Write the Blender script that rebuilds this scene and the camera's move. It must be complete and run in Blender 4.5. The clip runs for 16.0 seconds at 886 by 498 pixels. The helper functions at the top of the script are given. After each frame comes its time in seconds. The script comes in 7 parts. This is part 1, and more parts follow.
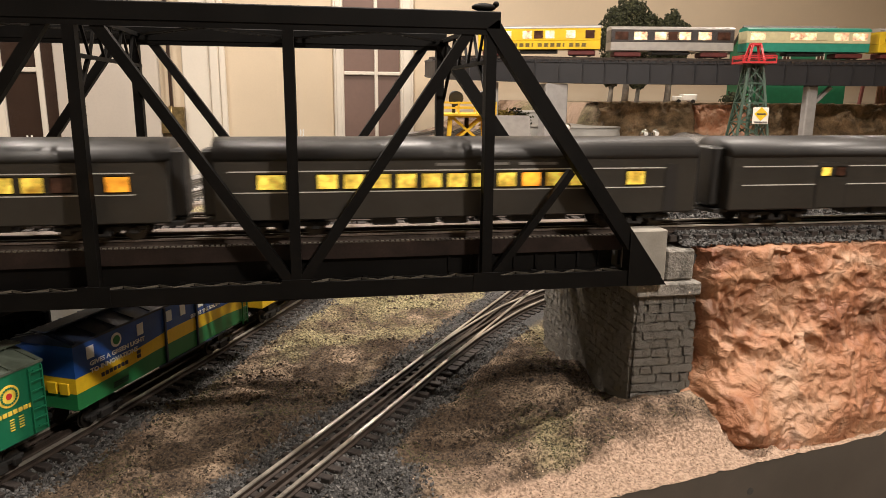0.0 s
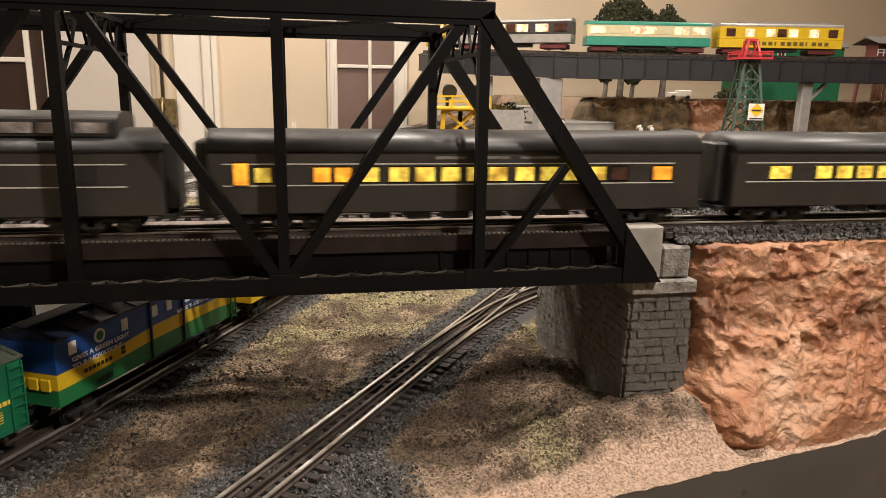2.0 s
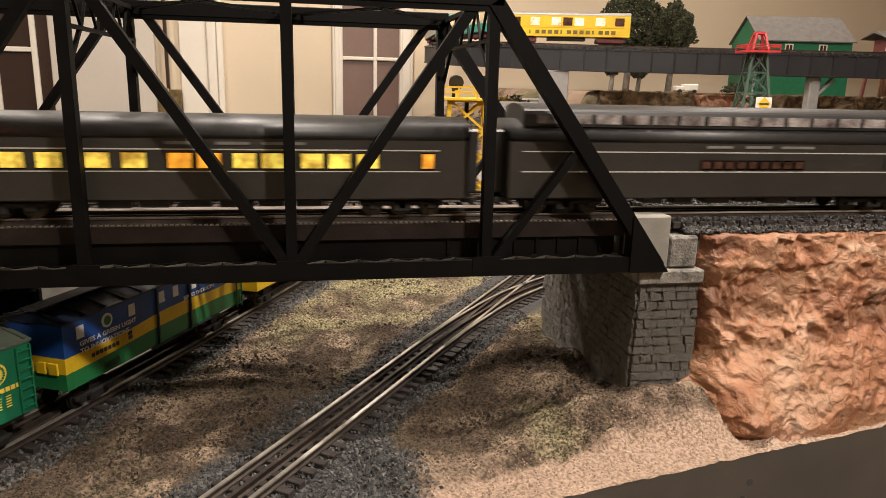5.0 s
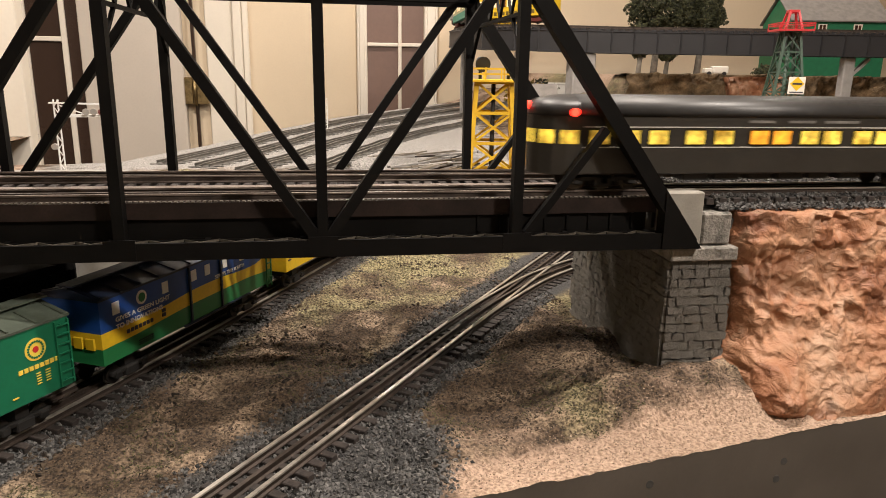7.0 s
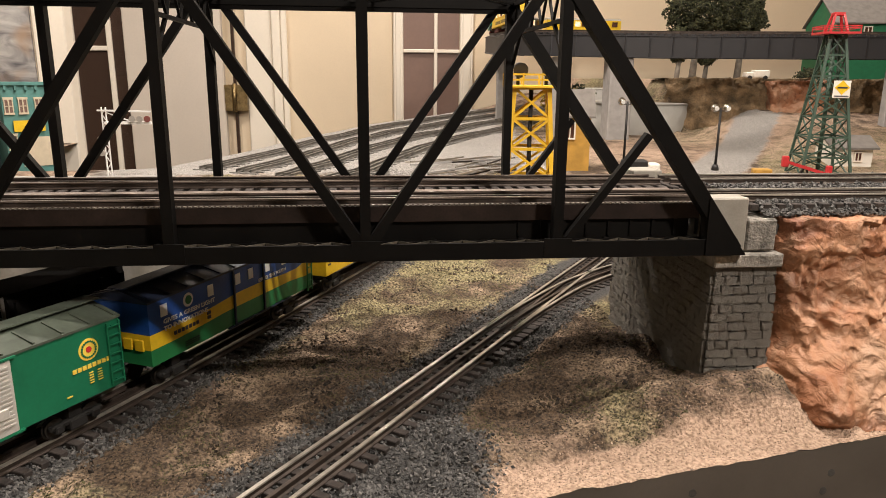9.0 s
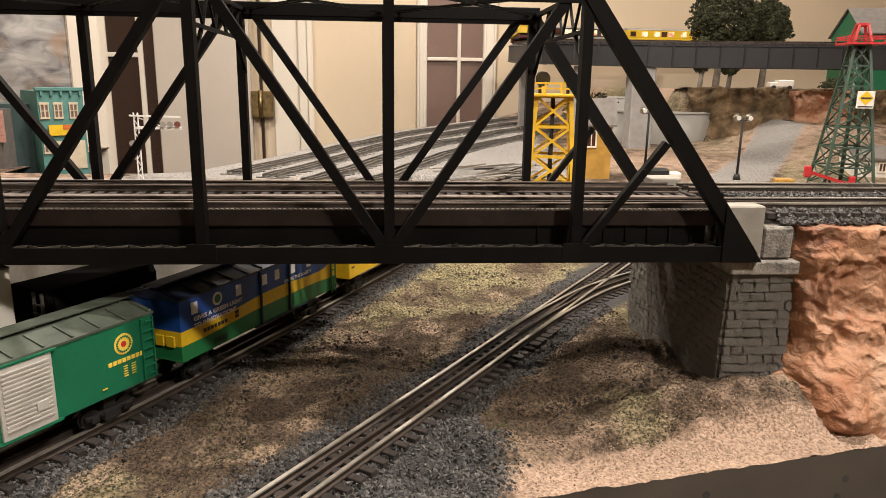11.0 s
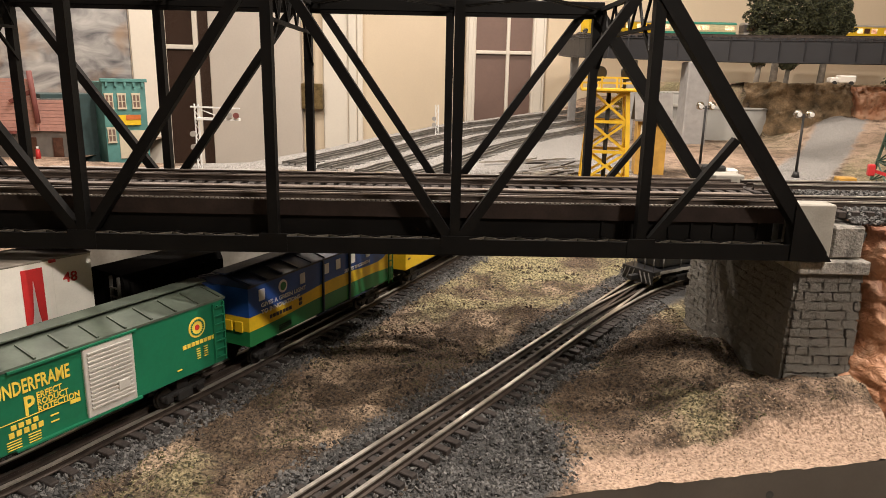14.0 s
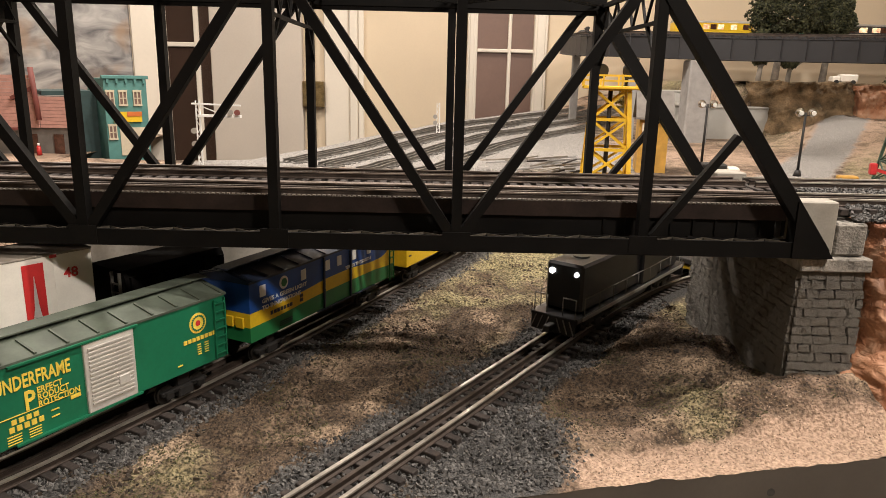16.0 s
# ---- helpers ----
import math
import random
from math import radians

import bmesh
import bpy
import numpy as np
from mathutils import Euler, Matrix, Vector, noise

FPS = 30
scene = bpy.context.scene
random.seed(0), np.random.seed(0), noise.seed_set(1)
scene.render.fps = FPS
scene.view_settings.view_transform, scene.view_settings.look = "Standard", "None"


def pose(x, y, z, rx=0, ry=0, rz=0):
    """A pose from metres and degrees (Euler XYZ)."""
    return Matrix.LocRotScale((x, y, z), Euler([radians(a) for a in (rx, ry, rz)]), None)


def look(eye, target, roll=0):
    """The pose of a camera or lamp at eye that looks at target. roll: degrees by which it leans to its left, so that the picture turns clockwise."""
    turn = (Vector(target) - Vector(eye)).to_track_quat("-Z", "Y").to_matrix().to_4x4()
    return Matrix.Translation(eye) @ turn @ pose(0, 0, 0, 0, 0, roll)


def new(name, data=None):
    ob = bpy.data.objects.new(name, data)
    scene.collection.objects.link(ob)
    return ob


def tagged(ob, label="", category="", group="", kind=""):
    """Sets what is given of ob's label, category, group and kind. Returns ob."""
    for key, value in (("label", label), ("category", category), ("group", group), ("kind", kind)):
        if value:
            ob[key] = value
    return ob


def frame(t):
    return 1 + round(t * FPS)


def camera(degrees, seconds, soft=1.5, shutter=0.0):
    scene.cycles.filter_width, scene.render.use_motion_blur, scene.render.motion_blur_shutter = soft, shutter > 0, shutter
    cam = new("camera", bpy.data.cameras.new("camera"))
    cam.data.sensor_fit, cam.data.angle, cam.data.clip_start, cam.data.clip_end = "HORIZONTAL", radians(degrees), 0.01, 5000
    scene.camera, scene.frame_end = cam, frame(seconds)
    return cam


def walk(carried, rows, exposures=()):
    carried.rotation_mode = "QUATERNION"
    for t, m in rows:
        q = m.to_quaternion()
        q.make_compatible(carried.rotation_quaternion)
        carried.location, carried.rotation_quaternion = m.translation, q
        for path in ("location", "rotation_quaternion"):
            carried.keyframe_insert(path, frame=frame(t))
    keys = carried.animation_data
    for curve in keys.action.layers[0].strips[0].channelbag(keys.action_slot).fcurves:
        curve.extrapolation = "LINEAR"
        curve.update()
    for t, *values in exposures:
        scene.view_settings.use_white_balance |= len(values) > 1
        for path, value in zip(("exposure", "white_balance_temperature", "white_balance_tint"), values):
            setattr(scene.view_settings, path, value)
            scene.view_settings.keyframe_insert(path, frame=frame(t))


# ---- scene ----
cam = camera(64.7, 16.0, soft=0.85, shutter=0.5)
METRES, EYE, TILT, LEAN, TURN = 0.12, 0.305, 0.0, 0.0, -10.48
ROWS = [
    (0.0, 0.0, 0.0, 0.0, 0.11, -12.37, -0.48),
    (0.5, -0.0122, 0.0447, -0.012, -0.05, -12.5, -0.69),
    (1.0, -0.0267, 0.0994, -0.0181, -0.24, -12.74, -0.83),
    (1.5, 0.0019, 0.1238, -0.0155, -0.21, -12.91, -0.83),
    (2.0, 0.0107, 0.1062, -0.0173, -0.35, -12.79, -0.96),
    (2.5, 0.0145, 0.0758, -0.0202, -0.37, -12.76, -0.96),
    (3.0, 0.0247, 0.061, -0.0204, -0.32, -12.82, -0.98),
    (3.5, 0.0421, 0.073, -0.0194, -0.25, -12.91, -1.07),
    (4.0, 0.0201, 0.0813, -0.0419, -0.24, -12.98, -1.22),
    (6.5, -0.0433, 0.1032, -0.1107, 1.19, -13.95, -1.12),
    (7.0, -0.0617, 0.083, -0.1548, 1.88, -14.21, -0.85),
    (7.5, -0.0992, 0.068, -0.1539, 2.54, -14.34, -0.76),
    (8.0, -0.1188, 0.0762, -0.1257, 3.1, -14.06, -0.61),
    (8.5, -0.1378, 0.078, -0.137, 3.91, -13.81, -0.53),
    (9.0, -0.1144, 0.0475, -0.1491, 4.59, -13.8, -0.47),
    (11.5, -0.1155, -0.1309, -0.1333, 7.24, -13.18, -0.54),
    (12.0, -0.2084, -0.16, -0.1222, 8.36, -13.31, -0.08),
    (12.5, -0.2394, -0.1619, -0.143, 9.18, -13.82, -0.16),
    (13.0, -0.2345, -0.1861, -0.1279, 9.41, -14.11, -0.51),
    (13.5, -0.2514, -0.1934, -0.1409, 9.61, -14.01, -0.9),
    (14.0, -0.2678, -0.1978, -0.1351, 9.89, -13.83, -1.13),
    (14.5, -0.2661, -0.1949, -0.1448, 9.99, -13.77, -1.14),
    (15.0, -0.2789, -0.1977, -0.1471, 9.98, -13.89, -1.05),
    (15.5, -0.2757, -0.1924, -0.1501, 9.93, -13.91, -1.13),
    (16.0, -0.2736, -0.1936, -0.1554, 9.98, -13.93, -1.28),
]
walk(cam, [(t, pose(0, 0, EYE, TILT, LEAN, TURN) @ pose(METRES * x, METRES * y, METRES * z, 90 + pitch, roll, yaw)) for t, x, y, z, yaw, pitch, roll in ROWS])


# ---- light ----
world = bpy.data.worlds.new("room_dusk")
scene.world = world
world.use_nodes = True
world.node_tree.nodes["Background"].inputs[0].default_value = (1.0, 0.82, 0.62, 1)
world.node_tree.nodes["Background"].inputs[1].default_value = 0.01
scene.view_settings.exposure = 0.0


def lamp(name, eye, target, power, size, colour):
    data = bpy.data.lights.new(name, "AREA")
    data.shape, data.size, data.energy, data.color = "DISK", size, power, colour
    ob = new(name, data)
    ob.matrix_world = look(eye, target)
    return ob


WARM = (1.0, 0.885, 0.785)
lamp("ceiling_bulb", (0.40, 0.54, 1.42), (0.34, 0.54, 0), 23.0, 0.06, WARM)
lamp("ceiling_bulb_front", (0.80, -0.50, 1.42), (0.1, 0.55, 0), 29.0, 0.14, WARM)
# Unseen weak fill, added to brighten the parked cars from the left front.
lamp("fill_left_front", (-0.75, -0.35, 1.42), (-0.4, 0.60, 0), 2.0, 0.14, WARM)
lamp("ceiling_bulb_valley", (-0.1, 1.18, 1.42), (-0.1, 1.18, 0), 22.0, 0.10, WARM)
# Three unseen fills, added to lift the rear walls and upper level.
lamp("wall_fill_back", (0.2, 2.65, 1.42), (0.2, 2.7, 0), 15.0, 0.12, WARM)
lamp("wall_fill_far", (1.6, 2.2, 1.42), (1.6, 2.2, 0), 10.0, 0.12, WARM)
lamp("wall_fill_left", (-1.2, 1.95, 1.42), (-1.2, 2.0, 0), 22.0, 0.12, WARM)

# ---- materials ----


def mat(name, colour, rough=0.7, metal=0.0, vary=0.25, scale=60.0, fine=600.0, bump=0.15, depth=0.001, tint=None, emit=0.0, coat=0.0, spec=0.5):
    """A surface with grain at two scales; scale and fine count features per metre."""
    m = bpy.data.materials.new(name)
    m.use_nodes = True
    nt = m.node_tree
    n, l = nt.nodes, nt.links
    b = n["Principled BSDF"]
    co = n.new("ShaderNodeTexCoord")
    info = n.new("ShaderNodeObjectInfo")
    big = n.new("ShaderNodeTexNoise")
    big.inputs["Scale"].default_value, big.inputs["Detail"].default_value = scale, 5
    sm = n.new("ShaderNodeTexNoise")
    sm.inputs["Scale"].default_value, sm.inputs["Detail"].default_value = fine, 3
    off = n.new("ShaderNodeVectorMath")
    off.operation = "ADD"
    l.new(co.outputs["Object"], off.inputs[0])
    l.new(info.outputs["Random"], off.inputs[1])
    for t in (big, sm):
        l.new(off.outputs[0], t.inputs["Vector"])
    ramp = n.new("ShaderNodeValToRGB")
    c2 = tint or tuple(c * (1 - 1.6 * vary) for c in colour)
    ramp.color_ramp.elements[0].position, ramp.color_ramp.elements[1].position = 0.32, 0.68
    ramp.color_ramp.elements[0].color = (*[max(0, c) for c in c2], 1)
    ramp.color_ramp.elements[1].color = (*[min(1, c * (1 + 0.4 * vary)) for c in colour], 1)
    l.new(big.outputs["Fac"], ramp.inputs[0])
    mix = n.new("ShaderNodeMix")
    mix.data_type, mix.blend_type = "RGBA", "MULTIPLY"
    mix.inputs[0].default_value = min(1.0, vary * 1.6)
    r2 = n.new("ShaderNodeValToRGB")
    r2.color_ramp.elements[0].position, r2.color_ramp.elements[1].position = 0.3, 0.62
    r2.color_ramp.elements[0].color = (0.45, 0.45, 0.45, 1)
    l.new(sm.outputs["Fac"], r2.inputs[0])
    l.new(ramp.outputs[0], mix.inputs[6])
    l.new(r2.outputs[0], mix.inputs[7])
    l.new(mix.outputs[2], b.inputs["Base Color"])
    rr = n.new("ShaderNodeMapRange")
    rr.inputs["To Min"].default_value, rr.inputs["To Max"].default_value = max(0.03, rough - 0.12), min(1, rough + 0.12)
    l.new(sm.outputs["Fac"], rr.inputs["Value"])
    l.new(rr.outputs[0], b.inputs["Roughness"])
    b.inputs["Metallic"].default_value = metal
    b.inputs["Coat Weight"].default_value = coat
    b.inputs["Specular IOR Level"].default_value = spec
    if bump:
        bp = n.new("ShaderNodeBump")
        bp.inputs["Strength"].default_value, bp.inputs["Distance"].default_value = bump, depth
        l.new(sm.outputs["Fac"], bp.inputs["Height"])
        l.new(bp.outputs[0], b.inputs["Normal"])
    if emit:
        l.new(mix.outputs[2], b.inputs["Emission Color"])
        b.inputs["Emission Strength"].default_value = emit
    return m


def ground_mat(name):
    """Scenery ground: soil, turf, sand and ballast grit, mixed by the zones laid out on the mesh."""
    m = bpy.data.materials.new(name)
    m.use_nodes = True
    nt = m.node_tree
    n, l = nt.nodes, nt.links
    b = n["Principled BSDF"]
    co = n.new("ShaderNodeTexCoord")
    zone = n.new("ShaderNodeVertexColor")
    zone.layer_name = "zone"
    sep = n.new("ShaderNodeSeparateColor")
    l.new(zone.outputs[0], sep.inputs[0])

    def noise_at(s, d=4):
        t = n.new("ShaderNodeTexNoise")
        t.inputs["Scale"].default_value, t.inputs["Detail"].default_value = s, d
        l.new(co.outputs["Object"], t.inputs["Vector"])
        return t

    def ramp_of(src, a, ca, bb, cb):
        r = n.new("ShaderNodeValToRGB")
        r.color_ramp.elements[0].position, r.color_ramp.elements[1].position = a, bb
        r.color_ramp.elements[0].color, r.color_ramp.elements[1].color = (*ca, 1), (*cb, 1)
        l.new(src, r.inputs[0])
        return r.outputs[0]

    def mixed(fac, a, c, mode="MIX"):
        x = n.new("ShaderNodeMix")
        x.data_type, x.blend_type = "RGBA", mode
        l.new(fac, x.inputs[0])
        l.new(a, x.inputs[6])
        l.new(c, x.inputs[7])
        return x.outputs[2]

    n1, n2, n3 = noise_at(38), noise_at(330, 6), noise_at(900, 3)
    n4 = noise_at(17, 5)
    dark = ramp_of(n2.outputs["Fac"], 0.33, (0.014, 0.009, 0.006), 0.66, (0.13, 0.088, 0.055))
    tan = ramp_of(n2.outputs["Fac"], 0.33, (0.060, 0.042, 0.027), 0.62, (0.43, 0.32, 0.22))
    patch = ramp_of(n4.outputs["Fac"], 0.49, (0, 0, 0), 0.66, (1, 1, 1))
    soil = mixed(patch, dark, tan)
    turf = ramp_of(n2.outputs["Fac"], 0.35, (0.045, 0.041, 0.018), 0.63, (0.36, 0.31, 0.17))
    sand = ramp_of(n2.outputs["Fac"], 0.3, (0.21, 0.140, 0.095), 0.6, (0.50, 0.36, 0.265))
    grit = ramp_of(n3.outputs["Fac"], 0.35, (0.016, 0.016, 0.017), 0.65, (0.09, 0.088, 0.085))
    ash = ramp_of(n2.outputs["Fac"], 0.33, (0.13, 0.125, 0.117), 0.66, (0.42, 0.40, 0.375))

    def soften(out, lo=0.3, hi=0.7):
        add = n.new("ShaderNodeMath")
        add.operation = "ADD"
        l.new(out, add.inputs[0])
        l.new(n1.outputs["Fac"], add.inputs[1])
        mr = n.new("ShaderNodeMapRange")
        mr.inputs["From Min"].default_value, mr.inputs["From Max"].default_value = 0.5 + lo, 0.5 + hi
        l.new(add.outputs[0], mr.inputs["Value"])
        return mr.outputs[0]

    c = mixed(soften(sep.outputs[1]), soil, turf)
    c = mixed(soften(sep.outputs[2]), c, sand)
    c = mixed(soften(sep.outputs[0]), c, grit)
    c = mixed(soften(zone.outputs[1], 0.2, 0.6), c, ash)
    l.new(c, b.inputs["Base Color"])
    b.inputs["Roughness"].default_value = 0.95
    bp = n.new("ShaderNodeBump")
    bp.inputs["Strength"].default_value, bp.inputs["Distance"].default_value = 0.9, 0.005
    l.new(n2.outputs["Fac"], bp.inputs["Height"])
    l.new(bp.outputs[0], b.inputs["Normal"])
    return m


def island_mat(name, dark, light, rough=0.9):
    """Loose grains, each of its own shade."""
    m = bpy.data.materials.new(name)
    m.use_nodes = True
    n, l = m.node_tree.nodes, m.node_tree.links
    b = n["Principled BSDF"]
    g = n.new("ShaderNodeNewGeometry")
    r = n.new("ShaderNodeValToRGB")
    r.color_ramp.elements[0].color, r.color_ramp.elements[1].color = (*dark, 1), (*light, 1)
    l.new(g.outputs["Random Per Island"], r.inputs[0])
    co = n.new("ShaderNodeTexCoord")
    t = n.new("ShaderNodeTexNoise")
    t.inputs["Scale"].default_value = 900
    l.new(co.outputs["Object"], t.inputs["Vector"])
    x = n.new("ShaderNodeMix")
    x.data_type, x.blend_type = "RGBA", "MULTIPLY"
    x.inputs[0].default_value = 0.6
    l.new(r.outputs[0], x.inputs[6])
    l.new(t.outputs["Fac"], x.inputs[7])
    l.new(x.outputs[2], b.inputs["Base Color"])
    b.inputs["Roughness"].default_value = rough
    return m


M_GROUND = ground_mat("scenery_ground")
M_GRAVEL = island_mat("grey_ballast", (0.014, 0.014, 0.014), (0.215, 0.209, 0.20))
M_CRUMB = island_mat("brown_soil_crumbs", (0.012, 0.008, 0.005), (0.27, 0.195, 0.13))
M_CLOD = island_mat("dark_soil_clods", (0.012, 0.008, 0.006), (0.16, 0.115, 0.075))
M_SANDG = island_mat("pale_sand_grit", (0.20, 0.13, 0.085), (0.66, 0.50, 0.38))
M_FLOCK = island_mat("green_turf_flock", (0.022, 0.022, 0.010), (0.19, 0.175, 0.075))
M_BLACK = mat("bridge_black_paint", (0.0045, 0.004, 0.0035), 0.62, vary=0.3, scale=30, fine=500, bump=0.05, spec=0.14)
# Tan instead of bridge black: the light on the lacing is put into its colour.
M_LACE = mat("lit_tan_lacing_paint", (0.13, 0.115, 0.09), 0.5, vary=0.4, scale=60, fine=500, bump=0.05)
M_DECK = mat("deck_brown_paint", (0.026, 0.017, 0.014), 0.6, vary=0.3, scale=40, fine=500, bump=0.08, spec=0.2)
M_STEEL = mat("rail_steel", (0.52, 0.48, 0.42), 0.36, metal=0.55, vary=0.25, scale=40, fine=500, bump=0.05)
M_RUST = mat("rail_side_rust", (0.075, 0.056, 0.045), 0.6, metal=0.4, vary=0.3)
M_BRIDGERAIL = mat("bridge_rail_brown", (0.21, 0.17, 0.145), 0.42, metal=0.4, vary=0.35, scale=30, fine=500, bump=0.05)
M_WALK = mat("walkway_worn_brown", (0.19, 0.15, 0.125), 0.7, vary=0.25, scale=30, fine=400, bump=0.1)
M_TIE = mat("tie_dark_wood", (0.045, 0.035, 0.03), 0.8, vary=0.4, scale=80, fine=700, bump=0.3)
M_PIER = mat("grey_cast_stone", (0.34, 0.318, 0.28), 0.9, vary=0.42, scale=70, fine=420, bump=0.9, depth=0.002)
M_MORTAR = mat("dark_mortar", (0.075, 0.071, 0.065), 0.95, vary=0.3)
M_CONC = mat("grey_concrete", (0.31, 0.29, 0.25), 0.85, vary=0.12, bump=0.1)


def rock_mat(name):
    """Painted plaster rock: rust, orange and peach washes, smoky grey stains, scraped relief."""
    m = bpy.data.materials.new(name)
    m.use_nodes = True
    n, l = m.node_tree.nodes, m.node_tree.links
    b = n["Principled BSDF"]
    co = n.new("ShaderNodeTexCoord")

    def noise_at(s, d, w=0.0, stretch=(1, 1, 1)):
        mp = n.new("ShaderNodeMapping")
        mp.inputs["Scale"].default_value = stretch
        l.new(co.outputs["Object"], mp.inputs["Vector"])
        t = n.new("ShaderNodeTexNoise")
        t.inputs["Scale"].default_value, t.inputs["Detail"].default_value, t.inputs["Distortion"].default_value = s, d, w
        l.new(mp.outputs[0], t.inputs["Vector"])
        return t.outputs["Fac"]

    def ramp_of(src, *stops):
        r = n.new("ShaderNodeValToRGB")
        e = r.color_ramp.elements
        while len(e) < len(stops):
            e.new(0.5)
        for k, (p, c) in enumerate(stops):
            e[k].position, e[k].color = p, (*c, 1)
        l.new(src, r.inputs[0])
        return r.outputs[0]

    def mixed(fac, a, c, mode="MIX"):
        x = n.new("ShaderNodeMix")
        x.data_type, x.blend_type = "RGBA", mode
        l.new(fac, x.inputs[0])
        l.new(a, x.inputs[6])
        l.new(c, x.inputs[7])
        return x.outputs[2]
    wash = ramp_of(noise_at(13, 6, 0.8, (1, 1, 1.5)), (0.28, (0.19, 0.072, 0.036)), (0.44, (0.34, 0.150, 0.076)), (0.58, (0.41, 0.212, 0.118)), (0.74, (0.50, 0.325, 0.220)))
    pale = ramp_of(noise_at(34, 7, 1.2, (1, 1, 0.7)), (0.50, (0, 0, 0)), (0.68, (0.45, 0.45, 0.45)))
    c = mixed(pale, wash, ramp_of(noise_at(60, 3), (0.3, (0.40, 0.24, 0.14)), (0.7, (0.52, 0.36, 0.25))))
    smoke = ramp_of(noise_at(11, 3, 0.4, (0.8, 3, 1.4)), (0.64, (0, 0, 0)), (0.74, (0.7, 0.7, 0.7)))
    c = mixed(smoke, c, ramp_of(noise_at(90, 3), (0.3, (0.13, 0.105, 0.10)), (0.7, (0.26, 0.21, 0.19))))
    pits = ramp_of(noise_at(75, 5, 1.5), (0.30, (0.35, 0.28, 0.24)), (0.40, (1, 1, 1)))
    one = n.new("ShaderNodeValue")
    one.outputs[0].default_value = 0.6
    c = mixed(one.outputs[0], c, pits, "MULTIPLY")
    l.new(c, b.inputs["Base Color"])
    l.new(ramp_of(noise_at(40, 4), (0.3, (0.42, 0.42, 0.42)), (0.7, (0.72, 0.72, 0.72))), b.inputs["Roughness"])
    b1 = n.new("ShaderNodeBump")
    b1.inputs["Strength"].default_value, b1.inputs["Distance"].default_value = 0.8, 0.006
    l.new(noise_at(78, 10, 0.9, (1, 1, 1.2)), b1.inputs["Height"])
    b2 = n.new("ShaderNodeBump")
    b2.inputs["Strength"].default_value, b2.inputs["Distance"].default_value = 0.5, 0.002
    l.new(noise_at(330, 5), b2.inputs["Height"])
    l.new(b1.outputs[0], b2.inputs["Normal"])
    l.new(b2.outputs[0], b.inputs["Normal"])
    return m


M_ROCK = rock_mat("red_plaster_rock")
M_FASCIA = mat("fascia_grey_board", (0.11, 0.095, 0.08), 0.6, vary=0.12, scale=15, fine=300, bump=0.05)
M_WALL = mat("cream_wall_paint", (0.72, 0.60, 0.44), 0.75, vary=0.04, scale=3, fine=200, bump=0.04)
M_HILL = mat("hillside_dry_turf", (0.30, 0.205, 0.115), 0.95, vary=0.4, scale=28, fine=240, bump=0.9, depth=0.006, tint=(0.085, 0.060, 0.030))
M_TRIM = mat("white_trim_paint", (0.80, 0.74, 0.64), 0.45, vary=0.03, scale=4, fine=100, bump=0.0)

# ---- helpers for building ----


def part(name, bm, material, parent=None, label="", smooth=False):
    me = bpy.data.meshes.new(name)
    bm.normal_update()
    bm.to_mesh(me)
    bm.free()
    for m in (material if isinstance(material, (list, tuple)) else [material]):
        me.materials.append(m)
    if smooth:
        for p in me.polygons:
            p.use_smooth = True
    ob = new(name, me)
    ob.parent = parent
    if label:
        ob["label"] = label
    return ob


def empty(name, m, label, category, group="", kind=""):
    ob = new(name)
    ob.empty_display_size = 0.02
    ob.matrix_basis = m
    return tagged(ob, label, category, group, kind)


def shared(name, me, parent, m):
    ob = new(name, me)
    ob.parent = parent
    ob.matrix_basis = m
    return ob


def box(bm, x0, x1, y0, y1, z0, z1, bevel=0.0, slot=0):
    g = bmesh.ops.create_cube(bm, size=1)
    vs = g["verts"]
    for v in vs:
        v.co = Vector((x0 + (v.co.x + 0.5) * (x1 - x0), y0 + (v.co.y + 0.5) * (y1 - y0), z0 + (v.co.z + 0.5) * (z1 - z0)))
    es = list({e for v in vs for e in v.link_edges})
    fs = list({f for v in vs for f in v.link_faces})
    for f in fs:
        f.material_index = slot
    if bevel:
        bmesh.ops.bevel(bm, geom=es, offset=bevel, segments=1, affect="EDGES", material=slot)


def bar(bm, a, b, w, h, slot=0):
    """A beam from a to b: w wide (level or across), h deep."""
    a, b = Vector(a), Vector(b)
    d = b - a
    u = d.normalized()
    side = u.cross(Vector((0, 1, 0)))
    if side.length < 1e-4:
        side = Vector((1, 0, 0))
    side.normalize()
    dep = u.cross(side).normalized()
    vs = []
    for p in (a, b):
        for i, j in ((-1, -1), (1, -1), (1, 1), (-1, 1)):
            vs.append(bm.verts.new(p + side * (i * w / 2) + dep * (j * h / 2)))
    for q in ((0, 1, 2, 3), (7, 6, 5, 4), (0, 4, 5, 1), (1, 5, 6, 2), (2, 6, 7, 3), (3, 7, 4, 0)):
        f = bm.faces.new([vs[i] for i in q])
        f.material_index = slot
    return vs


